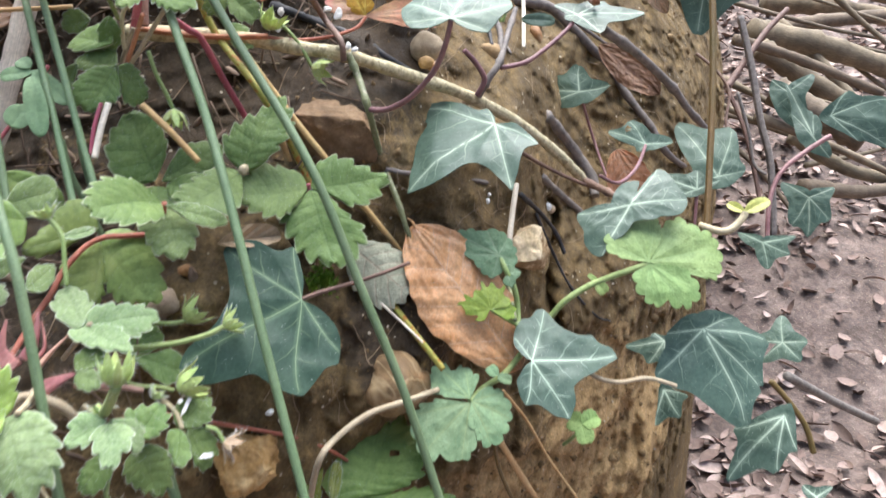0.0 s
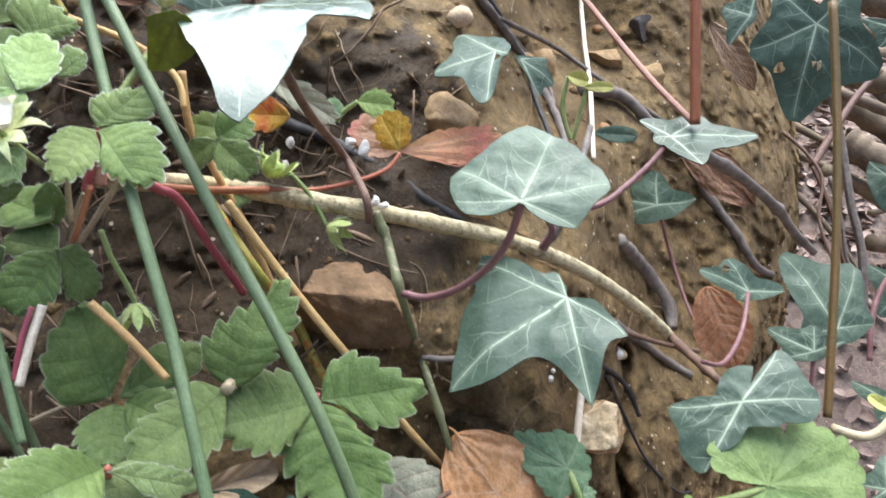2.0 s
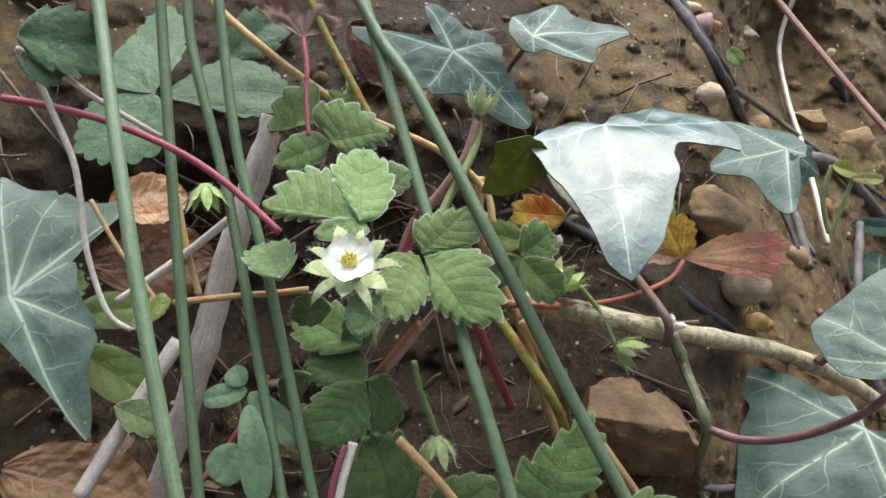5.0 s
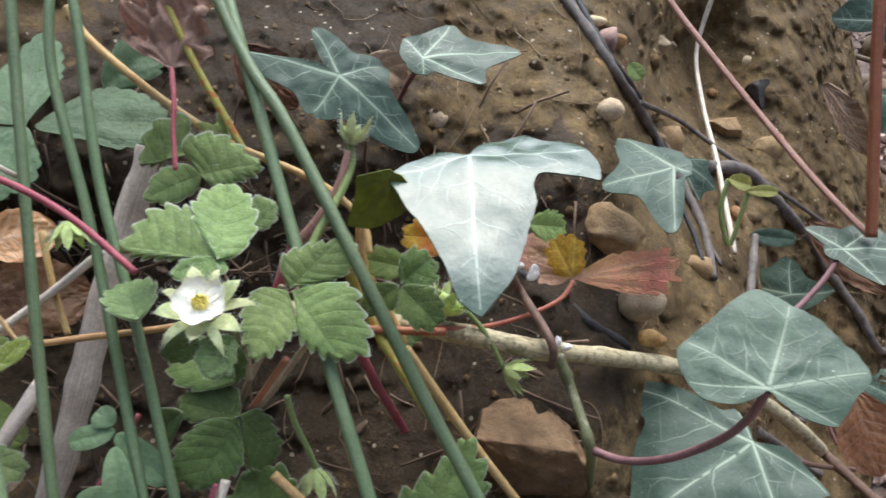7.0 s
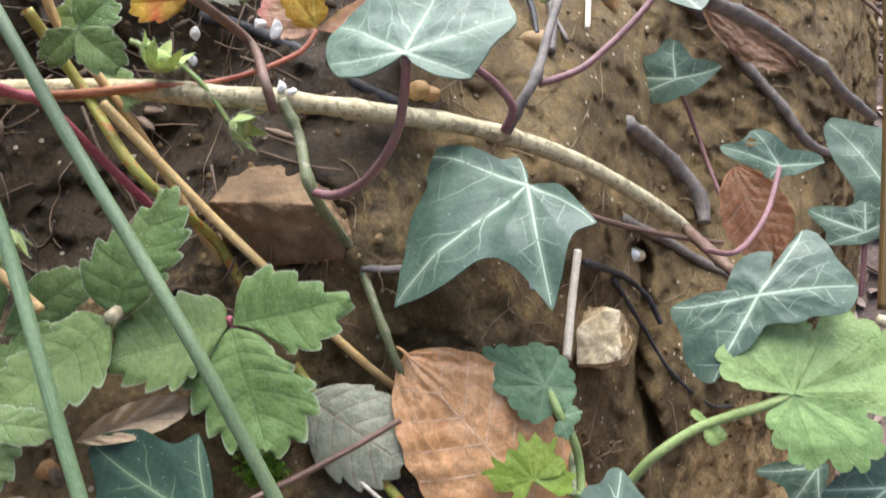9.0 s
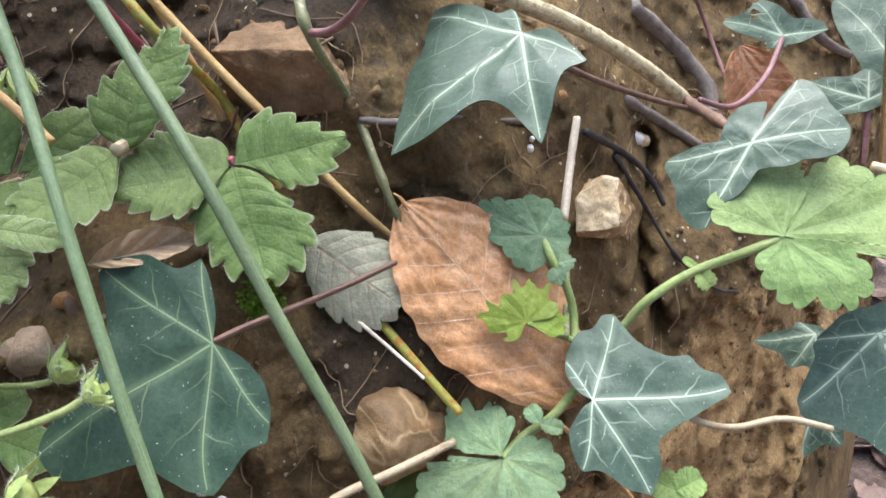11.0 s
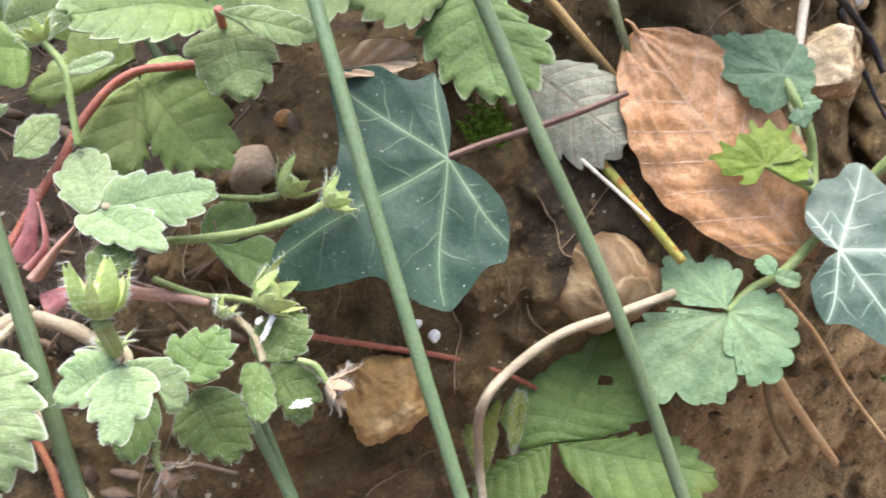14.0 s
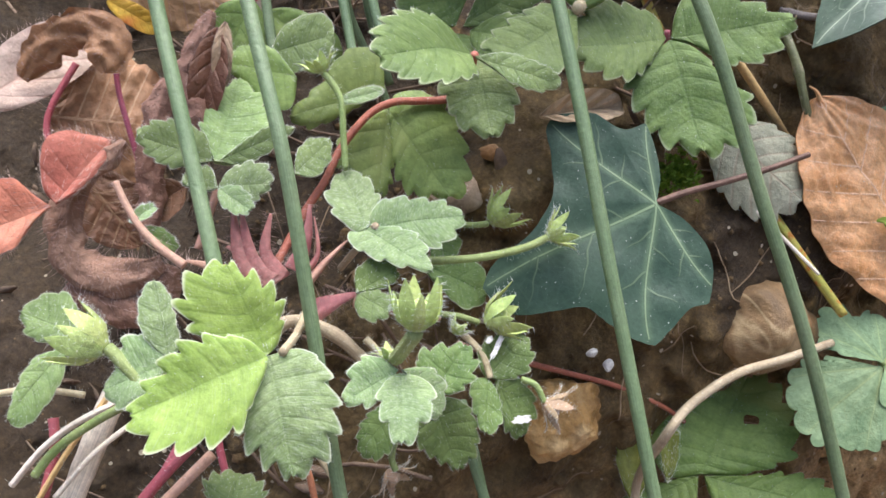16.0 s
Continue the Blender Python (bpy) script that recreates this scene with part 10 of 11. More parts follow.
tube("petiole", ((0.0235, 0.2822, 0.6152), (0.0262, 0.2762, 0.6112), (0.0297, 0.2735, 0.6042), (0.0312, 0.2709, 0.5954), (0.0309, 0.2604, 0.5862),), 0.0012, 0.0012, GREENSTALK, leaf, hairs=0.2)
leaf = empty("avens_leaf", (0.019, 0.2618, 0.6012), "lime green jagged young leaf lying on the beech leaf", "avens leaf", "avens leaves")
fan("leaflet", leaf, (0.019, 0.2618, 0.6012), (0.0065, 0.2612, 0.6047), (0.3, -0.7, 0.64), ((-66, 4.2, 0), (-46, 10.1, 0.8), (-25, 8.5, 0), (-20, 11.8, 0.8), (-9, 10.8, 0), (2, 13.1, 0.9), (12, 10.1, 0), (25, 10.4, 0.8), (34, 6.1, 0), (47, 7.5, 0.8), (71, 5.3, 0)), [(-40, 0.009), (0, 0.0125), (30, 0.009)], LIME_FAN, (9, 0.8, 0.7), 191)
fan("leaflet", leaf, (0.0192, 0.2618, 0.6012), (0.0232, 0.2702, 0.6086), (0.1, -0.74, 0.66), ((-62, 6, 0), (-42, 9.9, 0.8), (-25, 8.6, 0), (-11, 12.3, 0.9), (2, 9.4, 0), (13, 12.3, 0.9), (24, 9.8, 0), (35, 12.2, 0.8), (46, 8.4, 0.5), (55, 4.5, 0)), [(-30, 0.009), (2, 0.0115), (32, 0.0105)], LIME_FAN, (9, 0.8, 0.7), 192)
fan("leaflet", leaf, (0.0194, 0.2617, 0.601), (0.029, 0.2635, 0.6006), (0.2, -0.62, 0.76), ((-40, 6, 0), (-22, 11.4, 0.7), (-9, 9.6, 0), (3, 11.2, 0.8), (10, 8.7, 0), (22, 9.4, 0.8), (34, 5, 0)), [(0, 0.0105)], LIME_FAN, (7, 0.7, 0.7), 193)
tube("petiole", ((0.0196, 0.2622, 0.6006), (0.0262, 0.2637, 0.5954), (0.0308, 0.2652, 0.5915), (0.0329, 0.263, 0.5874),), 0.0009, 0.0009, GREENSTALK, leaf, hairs=0.2)
leaf = empty("avens_leaf", (0.0559, 0.2416, 0.5598), "small pale green avens leaf near the clay", "avens leaf", "avens leaves")
leaflet("leaflet", leaf, (0.0559, 0.2416, 0.5598), (0.0626, 0.2441, 0.5623), (-0.108, -0.542, 0.834), 0.0040, GEUM, seed=194, teeth=6, depth=0.2, round_=True, hairs=False, point=0.5)
leaflet("leaflet", leaf, (0.0559, 0.2415, 0.5596), (0.0509, 0.2439, 0.5605), (-0.108, -0.541, 0.834), 0.0043, GEUM, seed=195, teeth=6, depth=0.2, round_=True, hairs=False, point=0.5)
leaflet("leaflet", leaf, (0.0559, 0.2413, 0.5593), (0.0572, 0.2352, 0.5556), (-0.108, -0.54, 0.835), 0.0036, GEUM, seed=196, teeth=6, depth=0.2, round_=True, hairs=False, point=0.5)
tube("petiole", ((0.0561, 0.2422, 0.5588), (0.0545, 0.2457, 0.5507), (0.0511, 0.2505, 0.542),), 0.0008, 0.0008, GREENSTALK, leaf, hairs=0.2)
leaf = empty("seedling_leaf", (-0.0455, 0.3245, 0.7217), "tiny fresh green seedling leaf", "seedling leaf", "seedling leaves")
leaflet("leaflet", leaf, (-0.0455, 0.3245, 0.7217), (-0.0342, 0.326, 0.7207), (0.154, -0.867, 0.475), 0.0046, GEUM, seed=197, teeth=6, depth=0.3, hairs=False)
leaflet("leaflet", leaf, (-0.0504, 0.3244, 0.7171), (-0.0562, 0.3256, 0.7213), (0.17, -0.856, 0.487), 0.0033, GEUM_BLUE, seed=198, teeth=5, depth=0.05, hairs=False, point=0.8)
tube("petiole", ((-0.0455, 0.3245, 0.7217), (-0.05, 0.3253, 0.7184), (-0.0526, 0.3256, 0.7151),), 0.0008, 0.0008, GREENSTALK, leaf, hairs=0.1)
leaf = empty("seedling_leaf", (0.026, 0.3754, 0.7205), "yellowish unfolding ivy shoot", "seedling leaf", "seedling leaves")
leaflet("leaflet", leaf, (0.026, 0.3754, 0.7205), (0.0336, 0.3738, 0.7188), (-0.088, -0.886, 0.455), 0.0028, SHOOT, seed=199, teeth=4, depth=0.05, fold=0.5, hairs=False, point=0.8)
leaflet("leaflet", leaf, (0.0321, 0.3738, 0.7167), (0.0429, 0.3729, 0.7175), (-0.106, -0.879, 0.465), 0.0021, SHOOT, seed=200, teeth=6, depth=0.05, fold=0.3, hairs=False, point=0.8)
tube("petiole", ((0.0261, 0.3762, 0.72), (0.0243, 0.3732, 0.7108), (0.0259, 0.3707, 0.7028), (0.0279, 0.3692, 0.6978),), 0.0009, 0.0009, GREENSTALK, leaf, hairs=0.1)
tube("petiole", ((0.0333, 0.3748, 0.7166), (0.032, 0.3732, 0.711), (0.0302, 0.371, 0.7039), (0.0287, 0.3692, 0.6978),), 0.0008, 0.0008, GREENSTALK, leaf, hairs=0.1)
leaf = empty("seedling_leaf", (0.1308, 0.2997, 0.628), "yellow curled ivy shoot leaf", "seedling leaf", "seedling leaves")
leaflet("leaflet", leaf, (0.1308, 0.2997, 0.628), (0.1251, 0.3057, 0.6302), (-0.385, -0.616, 0.687), 0.0021, SHOOT, seed=201, teeth=4, depth=0.05, fold=0.4, hairs=False, point=0.8)
leaflet("leaflet", leaf, (0.1312, 0.2997, 0.628), (0.1408, 0.3004, 0.634), (-0.385, -0.616, 0.687), 0.0031, SHOOT, seed=202, teeth=4, depth=0.05, fold=0.4, hairs=False, point=0.8)
tube("petiole", ((0.1111, 0.2968, 0.6229), (0.1197, 0.2959, 0.6206), (0.1253, 0.2964, 0.6214), (0.13, 0.2984, 0.6254), (0.1312, 0.2997, 0.628),), 0.0016, 0.0016, PALESTALK, leaf, hairs=0.1)
leaf = empty("seedling_leaf", (0.0385, 0.3789, 0.6979), "small green ivy bracts by the twigs", "seedling leaf", "seedling leaves")
leaflet("leaflet", leaf, (0.0385, 0.3789, 0.6979), (0.0547, 0.3767, 0.698), (-0.12, -0.853, 0.508), 0.0033, IVY_PALE, seed=203, teeth=4, depth=0.02, hairs=False, point=0.8)
leaflet("leaflet", leaf, (-0.0073, 0.4072, 0.7526), (-0.0025, 0.4042, 0.7479), (-0.12, -0.883, 0.455), 0.0030, GEUM, seed=204, teeth=5, depth=0.02, hairs=False, point=0.8)
leaf = empty("seedling_leaf", (-0.1366, 0.2478, 0.6977), "narrow green lance-shaped leaves in the hollow", "seedling leaf", "seedling leaves")
leaflet("leaflet", leaf, (-0.1366, 0.2478, 0.6977), (-0.1301, 0.2337, 0.6835), (0.311, -0.599, 0.738), 0.0035, GEUM_BLUE_FAN, seed=205, teeth=8, depth=0.01, hairs=False, point=0.8, pleat=0)
leaflet("leaflet", leaf, (-0.1372, 0.2505, 0.6989), (-0.1252, 0.2462, 0.6902), (0.311, -0.607, 0.731), 0.0034, GEUM_BLUE_FAN, seed=206, teeth=8, depth=0.01, hairs=False, point=0.8, pleat=0)
leaflet("leaflet", leaf, (-0.1384, 0.2523, 0.6983), (-0.1469, 0.2478, 0.6982), (0.313, -0.609, 0.729), 0.0027, GEUM_BLUE_FAN, seed=207, teeth=8, depth=0.01, hairs=False, point=0.8, pleat=0)
leaflet("leaflet", leaf, (-0.1388, 0.2528, 0.6995), (-0.143, 0.2539, 0.7023), (0.316, -0.612, 0.725), 0.0027, GEUM_BLUE_FAN, seed=208, teeth=7, depth=0.01, hairs=False, point=0.8, pleat=0)
leaflet("leaflet", leaf, (-0.1384, 0.2454, 0.6882), (-0.1417, 0.2381, 0.6841), (0.308, -0.569, 0.762), 0.0044, GEUM_BLUE_FAN, seed=209, teeth=7, depth=0.01, hairs=False, point=0.8, pleat=0)
leaf = empty("strawberry_leaf", (-0.1761, 0.2485, 0.7088), "olive strawberry leaf in the dark hollow", "strawberry leaf", "strawberry leaves")
leaflet("leaflet", leaf, (-0.1761, 0.2485, 0.7088), (-0.158, 0.2487, 0.6965), (0.464, -0.573, 0.676), 0.0054, STRAW_OLD, seed=210, teeth=5, depth=0.05)
leaflet("leaflet", leaf, (-0.1803, 0.256, 0.7117), (-0.1674, 0.2653, 0.7108), (0.47, -0.59, 0.656), 0.0044, STRAW_OLD, seed=211, teeth=5, depth=0.02)
leaf = empty("strawberry_leaf", (-0.1628, 0.2396, 0.7008), "small jagged green leaves in the hollow", "strawberry leaf", "strawberry leaves")
leaflet("leaflet", leaf, (-0.1628, 0.2396, 0.7008), (-0.153, 0.2405, 0.6958), (0.421, -0.553, 0.719), 0.0036, STRAW, seed=212, teeth=4, depth=0.3)
leaflet("leaflet", leaf, (-0.1842, 0.2488, 0.7211), (-0.1754, 0.2573, 0.7218), (0.507, -0.584, 0.633), 0.0042, STRAW, seed=213, teeth=5, depth=0.3)
leaflet("leaflet", leaf, (-0.1601, 0.2468, 0.7156), (-0.1553, 0.2551, 0.72), (0.424, -0.606, 0.673), 0.0021, LIME, seed=214, teeth=3, depth=0.3)
leaflet("leaflet", leaf, (-0.1284, 0.2517, 0.728), (-0.136, 0.2636, 0.7317), (0.021, -0.284, 0.958), 0.0055, STRAW, seed=215, teeth=5, depth=0.3)
leaf = empty("beech_leaf", (-0.0108, 0.2771, 0.6294), "dry copper-brown beech leaf with ribbed veins on the clay", "dead leaf", "dead leaves")
dry_blade(leaf, (0.0322, 0.2588, 0.5745), (-0.0118, 0.2745, 0.6325), (0.36, -0.68, 0.64), 0.0202, BEECH, BEECH_VEIN, pairs=8, seed=3, cup=-0.1, bend=0.02)
tube("pointed_tip", ((-0.0112, 0.2744, 0.6318), (-0.0124, 0.2748, 0.634), (-0.0142, 0.2752, 0.6352),), 0.0007, 0.0002, BEECH, leaf)
leaf = empty("dead_leaf", (0.0923, 0.3821, 0.6302), "copper-brown beech leaf tucked behind ivy", "dead leaf", "dead leaves")
dry_blade(leaf, (0.0923, 0.3821, 0.6302), (0.1067, 0.3675, 0.5981), (-0.115, -0.922, 0.369), 0.0119, BEECH, BEECH_VEIN, seed=216)
leaf = empty("dead_leaf", (0.0939, 0.4566, 0.6721), "large brown dead leaf under the roots", "dead leaf", "dead leaves")
dry_blade(leaf, (0.0939, 0.4566, 0.6721), (0.1271, 0.4337, 0.6494), (-0.216, -0.828, 0.518), 0.0099, BROWNLEAF, BROWN_VEIN, seed=217)
leaf = empty("dead_leaf", (0.1305, 0.5593, 0.7161), "tan dry leaf lying on the upper slope", "dead leaf", "dead leaves")
dry_blade(leaf, (0.1305, 0.5593, 0.7161), (0.1579, 0.5432, 0.6802), (-0.159, -0.941, 0.299), 0.0080, TANLEAF, BEECH_VEIN, seed=218)
leaf = empty("dead_leaf", (-0.078, 0.2345, 0.6427), "crumpled brown dead leaf above the ivy leaf", "dead leaf", "dead leaves")
leaflet("leaflet", leaf, (-0.078, 0.2345, 0.6427), (-0.0583, 0.2488, 0.6409), (0.497, -0.614, 0.613), 0.0040, TANLEAF, seed=219, teeth=6, depth=0.08, fold=1.0, pleat=0.025, hairs=False)
leaf = empty("dead_leaf", (-0.135, 0.3002, 0.7687), "withered brown crumpled strawberry leaf", "dead leaf", "dead leaves")
fan("leaflet", leaf, (-0.135, 0.3002, 0.7687), (-0.1338, 0.3093, 0.7878), (0.299, -0.867, 0.399), ((-68, 1.8, 0), (-64, 6, 0.1), (-62, 9.8, 0.4), (-40, 11, 0.3), (-28, 15.8, 0.2), (-16, 21.2, 0.3), (0, 23, 0.3), (28, 19.6, 0.3), (44, 17, 0.3), (60, 14.3, 0.3), (66, 11, 0.4), (70, 5, 0.3), (83, 1.3, 0)), [(-40, 0.0105), (-12, 0.0185), (5, 0.0209), (41, 0.015), (62, 0.011)], WITHERED, (16, 1.6, 0.7), 220, droop=0.1, bulge=0.3, hair=0.001, crumple=0.35)
leaf = empty("dead_leaf", (-0.1827, 0.2699, 0.7183), "dark brown ribbed dead leaf in the hollow", "dead leaf", "dead leaves")
dry_blade(leaf, (-0.1827, 0.2699, 0.7183), (-0.1564, 0.2856, 0.7146), (0.466, -0.629, 0.622), 0.0100, BROWNLEAF, BROWN_VEIN, seed=222)
leaf = empty("dead_leaf", (-0.1775, 0.2746, 0.7319), "orange-brown dead leaf in the hollow", "dead leaf", "dead leaves")
dry_blade(leaf, (-0.1775, 0.2746, 0.7319), (-0.1622, 0.2851, 0.732), (0.461, -0.671, 0.581), 0.0066, BEECH, BEECH_VEIN, seed=223)
leaf = empty("dead_leaf", (-0.1883, 0.234, 0.6853), "copper-brown dead leaf at the foot of the stalks", "dead leaf", "dead leaves")
dry_blade(leaf, (-0.1883, 0.234, 0.6853), (-0.1587, 0.2402, 0.67), (0.481, -0.476, 0.736), 0.0120, COPPER, COPPER_VEIN, seed=224, crinkle=1.5, cup=-0.2)
leaf = empty("dead_leaf", (-0.1336, 0.3448, 0.7656), "brown dead leaf at the top of the hollow", "dead leaf", "dead leaves")
dry_blade(leaf, (-0.1336, 0.3448, 0.7656), (-0.1157, 0.3417, 0.7497), (0.248, -0.862, 0.442), 0.0088, BROWNLEAF, BROWN_VEIN, seed=225)
leaf = empty("dead_leaf", (-0.0977, 0.3633, 0.7611), "small curled brown leaf near the stones", "dead leaf", "dead leaves")
leaflet("leaflet", leaf, (-0.0977, 0.3633, 0.7611), (-0.0862, 0.3621, 0.7541), (0.174, -0.877, 0.449), 0.0056, TANLEAF, seed=226, teeth=5, depth=0.2, fold=0.4, hairs=False)
leaf = empty("dead_leaf", (-0.1764, 0.1862, 0.6612), "large orange-brown dead leaf behind the red stalks", "dead leaf", "dead leaves")
dry_blade(leaf, (-0.1764, 0.1862, 0.6612), (-0.1558, 0.2009, 0.6525), (0.624, -0.544, 0.561), 0.0172, COPPER, COPPER_VEIN, seed=227, crinkle=1.5, cup=-0.2)
leaf = empty("strawberry_leaf", (-0.1825, 0.1718, 0.6679), "hairy pinkish-grey underside of a curled leaf", "strawberry leaf", "strawberry leaves")
leaflet("leaflet", leaf, (-0.1825, 0.1718, 0.6679), (-0.1684, 0.2004, 0.6765), (0.679, -0.497, 0.541), 0.0067, PINKUNDER, seed=228, teeth=6, depth=0.03, fold=0.3, hair_mat=REDHAIR, hair=0.002)
leaf = empty("strawberry_leaf", (-0.1208, 0.2096, 0.6579), "broad olive strawberry leaf behind the rushes", "strawberry leaf", "strawberry leaves")
leaflet("leaflet", leaf, (-0.1269, 0.2095, 0.6618), (-0.1426, 0.205, 0.6669), (0.394, -0.702, 0.593), 0.0076, STRAW_OLD, seed=229, teeth=5, depth=0.08, fold=0.12, droop=0.04, sides=(((-0.1, 7.2), (5.5, 7.6), (12.5, 3.2)), ((6.7, -5.3), (12.8, -4.6), (16.2, -1.9))))
leaflet("leaflet", leaf, (-0.1342, 0.2125, 0.6659), (-0.122, 0.2215, 0.6674), (0.453, -0.707, 0.543), 0.0062, STRAW, seed=230, teeth=5, depth=0.08, fold=0.12, droop=0.04, sides=(((4.6, 4.6), (11.1, 6.2), (15.5, 4.3)), ((1.2, -4.8), (6.9, -5.8), (13, -3.7))))
rolled("dead_leaf", "withered pinkish-brown hairy leaf curled into a ring", ((-0.1523, 0.1805, 0.6588), (-0.1555, 0.1775, 0.6562), (-0.1602, 0.1744, 0.6544), (-0.1623, 0.1707, 0.6503), (-0.1628, 0.1665, 0.6447), (-0.1604, 0.164, 0.6396), (-0.1541, 0.164, 0.6361), (-0.1486, 0.1657, 0.6355), (-0.1428, 0.1692, 0.6372),), 0.0024, 0.0048, (0.676, -0.604, 0.422), HAIRYLEAF, 1.3, 231, 0.003, 0.35)
rolled("dead_leaf", "withered hairy leaf rolled at the plant foot", ((-0.1627, 0.1623, 0.6348), (-0.1551, 0.1624, 0.6306), (-0.1483, 0.1635, 0.6284), (-0.1441, 0.1669, 0.6309), (-0.1424, 0.1708, 0.6355),), 0.0042, 0.0034, (0.647, -0.573, 0.504), HAIRYLEAF, 1.3, 232, 0.003, 0.35)
rolled("dead_leaf", "crumpled brown dead leaf hanging between the rushes", ((-0.1411, 0.2052, 0.6777), (-0.1432, 0.2004, 0.672), (-0.1445, 0.1965, 0.6672), (-0.1433, 0.1931, 0.6617), (-0.1413, 0.1903, 0.6565),), 0.0022, 0.0042, (0.591, -0.752, 0.291), HAIRYLEAF, 1.3, 233, 0.0014, 0.35)
rolled("dead_leaf", "ribbed brown dead leaf hanging behind the rush", ((-0.1503, 0.196, 0.6661), (-0.1514, 0.1901, 0.6582), (-0.1525, 0.1849, 0.6513), (-0.1514, 0.181, 0.6452), (-0.1518, 0.1753, 0.6373),), 0.0036, 0.0026, (0.635, -0.675, 0.377), HAIRYLEAF, 1.3, 234, 0.001, 0.35)
rolled("dead_leaf", "arched yellow-brown edge of a dead leaf", ((-0.1742, 0.1819, 0.6712), (-0.1693, 0.1876, 0.6766), (-0.1629, 0.1916, 0.6788), (-0.1585, 0.1912, 0.6757), (-0.1571, 0.188, 0.6703),), 0.0034, 0.0052, (0.696, -0.677, 0.239), COPPER, 0.7, 235, 0.0012, 0.35)
tagged(tube("leaf_sheath", ((-0.1231, 0.1723, 0.6323), (-0.1275, 0.1742, 0.6376), (-0.1297, 0.1787, 0.6452),), 0.0027, 0.0003, SHEATH, lumps=0.12, sides=14, steps=10, flat=0.4, ridges=0.05, hairs=0.45, hair_mat=REDHAIR, hair=0.0026), "pink pointed hairy sheath at the strawberry crown", "leaf sheath", "crown sheaths")
tagged(tube("leaf_sheath", ((-0.1211, 0.173, 0.6321), (-0.1254, 0.1744, 0.6366), (-0.1279, 0.1788, 0.6444),), 0.0029, 0.0003, SHEATH, lumps=0.12, sides=14, steps=10, flat=0.4, ridges=0.05, hairs=0.45, hair_mat=REDHAIR, hair=0.0026), "pink pointed hairy sheath at the strawberry crown", "leaf sheath", "crown sheaths")
tagged(tube("leaf_sheath", ((-0.119, 0.174, 0.6324), (-0.1227, 0.1761, 0.6375), (-0.1223, 0.1806, 0.6438),), 0.0021, 0.0003, SHEATH, lumps=0.12, sides=14, steps=10, flat=0.4, ridges=0.05, hairs=0.45, hair_mat=REDHAIR, hair=0.0026), "pink pointed hairy sheath at the strawberry crown", "leaf sheath", "crown sheaths")
tagged(tube("leaf_sheath", ((-0.1169, 0.1757, 0.6338), (-0.115, 0.1798, 0.6386), (-0.1149, 0.184, 0.6445),), 0.0022, 0.0003, SHEATH, lumps=0.12, sides=14, steps=10, flat=0.4, ridges=0.05, hairs=0.45, hair_mat=REDHAIR, hair=0.0026), "pink pointed hairy sheath at the strawberry crown", "leaf sheath", "crown sheaths")
tagged(tube("leaf_sheath", ((-0.1155, 0.1755, 0.6327), (-0.1126, 0.1789, 0.6359), (-0.1139, 0.1829, 0.6423),), 0.0021, 0.0003, SHEATH, lumps=0.12, sides=14, steps=10, flat=0.4, ridges=0.05, hairs=0.45, hair_mat=REDHAIR, hair=0.0026), "pink pointed hairy sheath at the strawberry crown", "leaf sheath", "crown sheaths")
tagged(tube("leaf_sheath", ((-0.1221, 0.1723, 0.6318), (-0.1244, 0.1739, 0.6353), (-0.1302, 0.1743, 0.6392),), 0.0019, 0.0003, SHEATH, lumps=0.12, sides=14, steps=10, flat=0.4, ridges=0.05, hairs=0.45, hair_mat=REDHAIR, hair=0.0026), "pink pointed hairy sheath at the strawberry crown", "leaf sheath", "crown sheaths")
tagged(tube("leaf_sheath", ((-0.1145, 0.1747, 0.6309), (-0.1111, 0.1785, 0.6343), (-0.1071, 0.1824, 0.6377),), 0.0029, 0.0003, PINK, lumps=0.12, sides=14, steps=10, flat=0.4, ridges=0.05, hairs=0.45, hair_mat=REDHAIR, hair=0.0026), "pink pointed hairy sheath at the strawberry crown", "leaf sheath", "crown sheaths")
tagged(tube("leaf_sheath", ((-0.1127, 0.1722, 0.6263), (-0.1088, 0.1746, 0.6275), (-0.1046, 0.1769, 0.6284),), 0.0027, 0.0003, SHEATH, lumps=0.12, sides=14, steps=10, flat=0.4, ridges=0.05, hairs=0.45, hair_mat=REDHAIR, hair=0.0026), "pink pointed hairy sheath at the strawberry crown", "leaf sheath", "crown sheaths")
tagged(tube("leaf_sheath", ((-0.1255, 0.1716, 0.6326), (-0.13, 0.1715, 0.635), (-0.1378, 0.1702, 0.6376),), 0.0021, 0.0003, PINK, lumps=0.12, sides=14, steps=10, flat=0.4, ridges=0.05, hairs=0.45, hair_mat=REDHAIR, hair=0.0026), "pink pointed hairy sheath at the strawberry crown", "leaf sheath", "crown sheaths")
tagged(tube("leaf_sheath", ((-0.1106, 0.186, 0.6191), (-0.1026, 0.1871, 0.6171), (-0.0969, 0.188, 0.6159), (-0.0917, 0.1885, 0.6143)), 0.0016, 0.0007, PINK, lumps=0.15, sides=14, steps=10, flat=0.7, ridges=0.05, hairs=0.5, hair_mat=REDHAIR, hair=0.0016), "pinkish-brown hairy sheath along a runner", "leaf sheath", "crown sheaths")
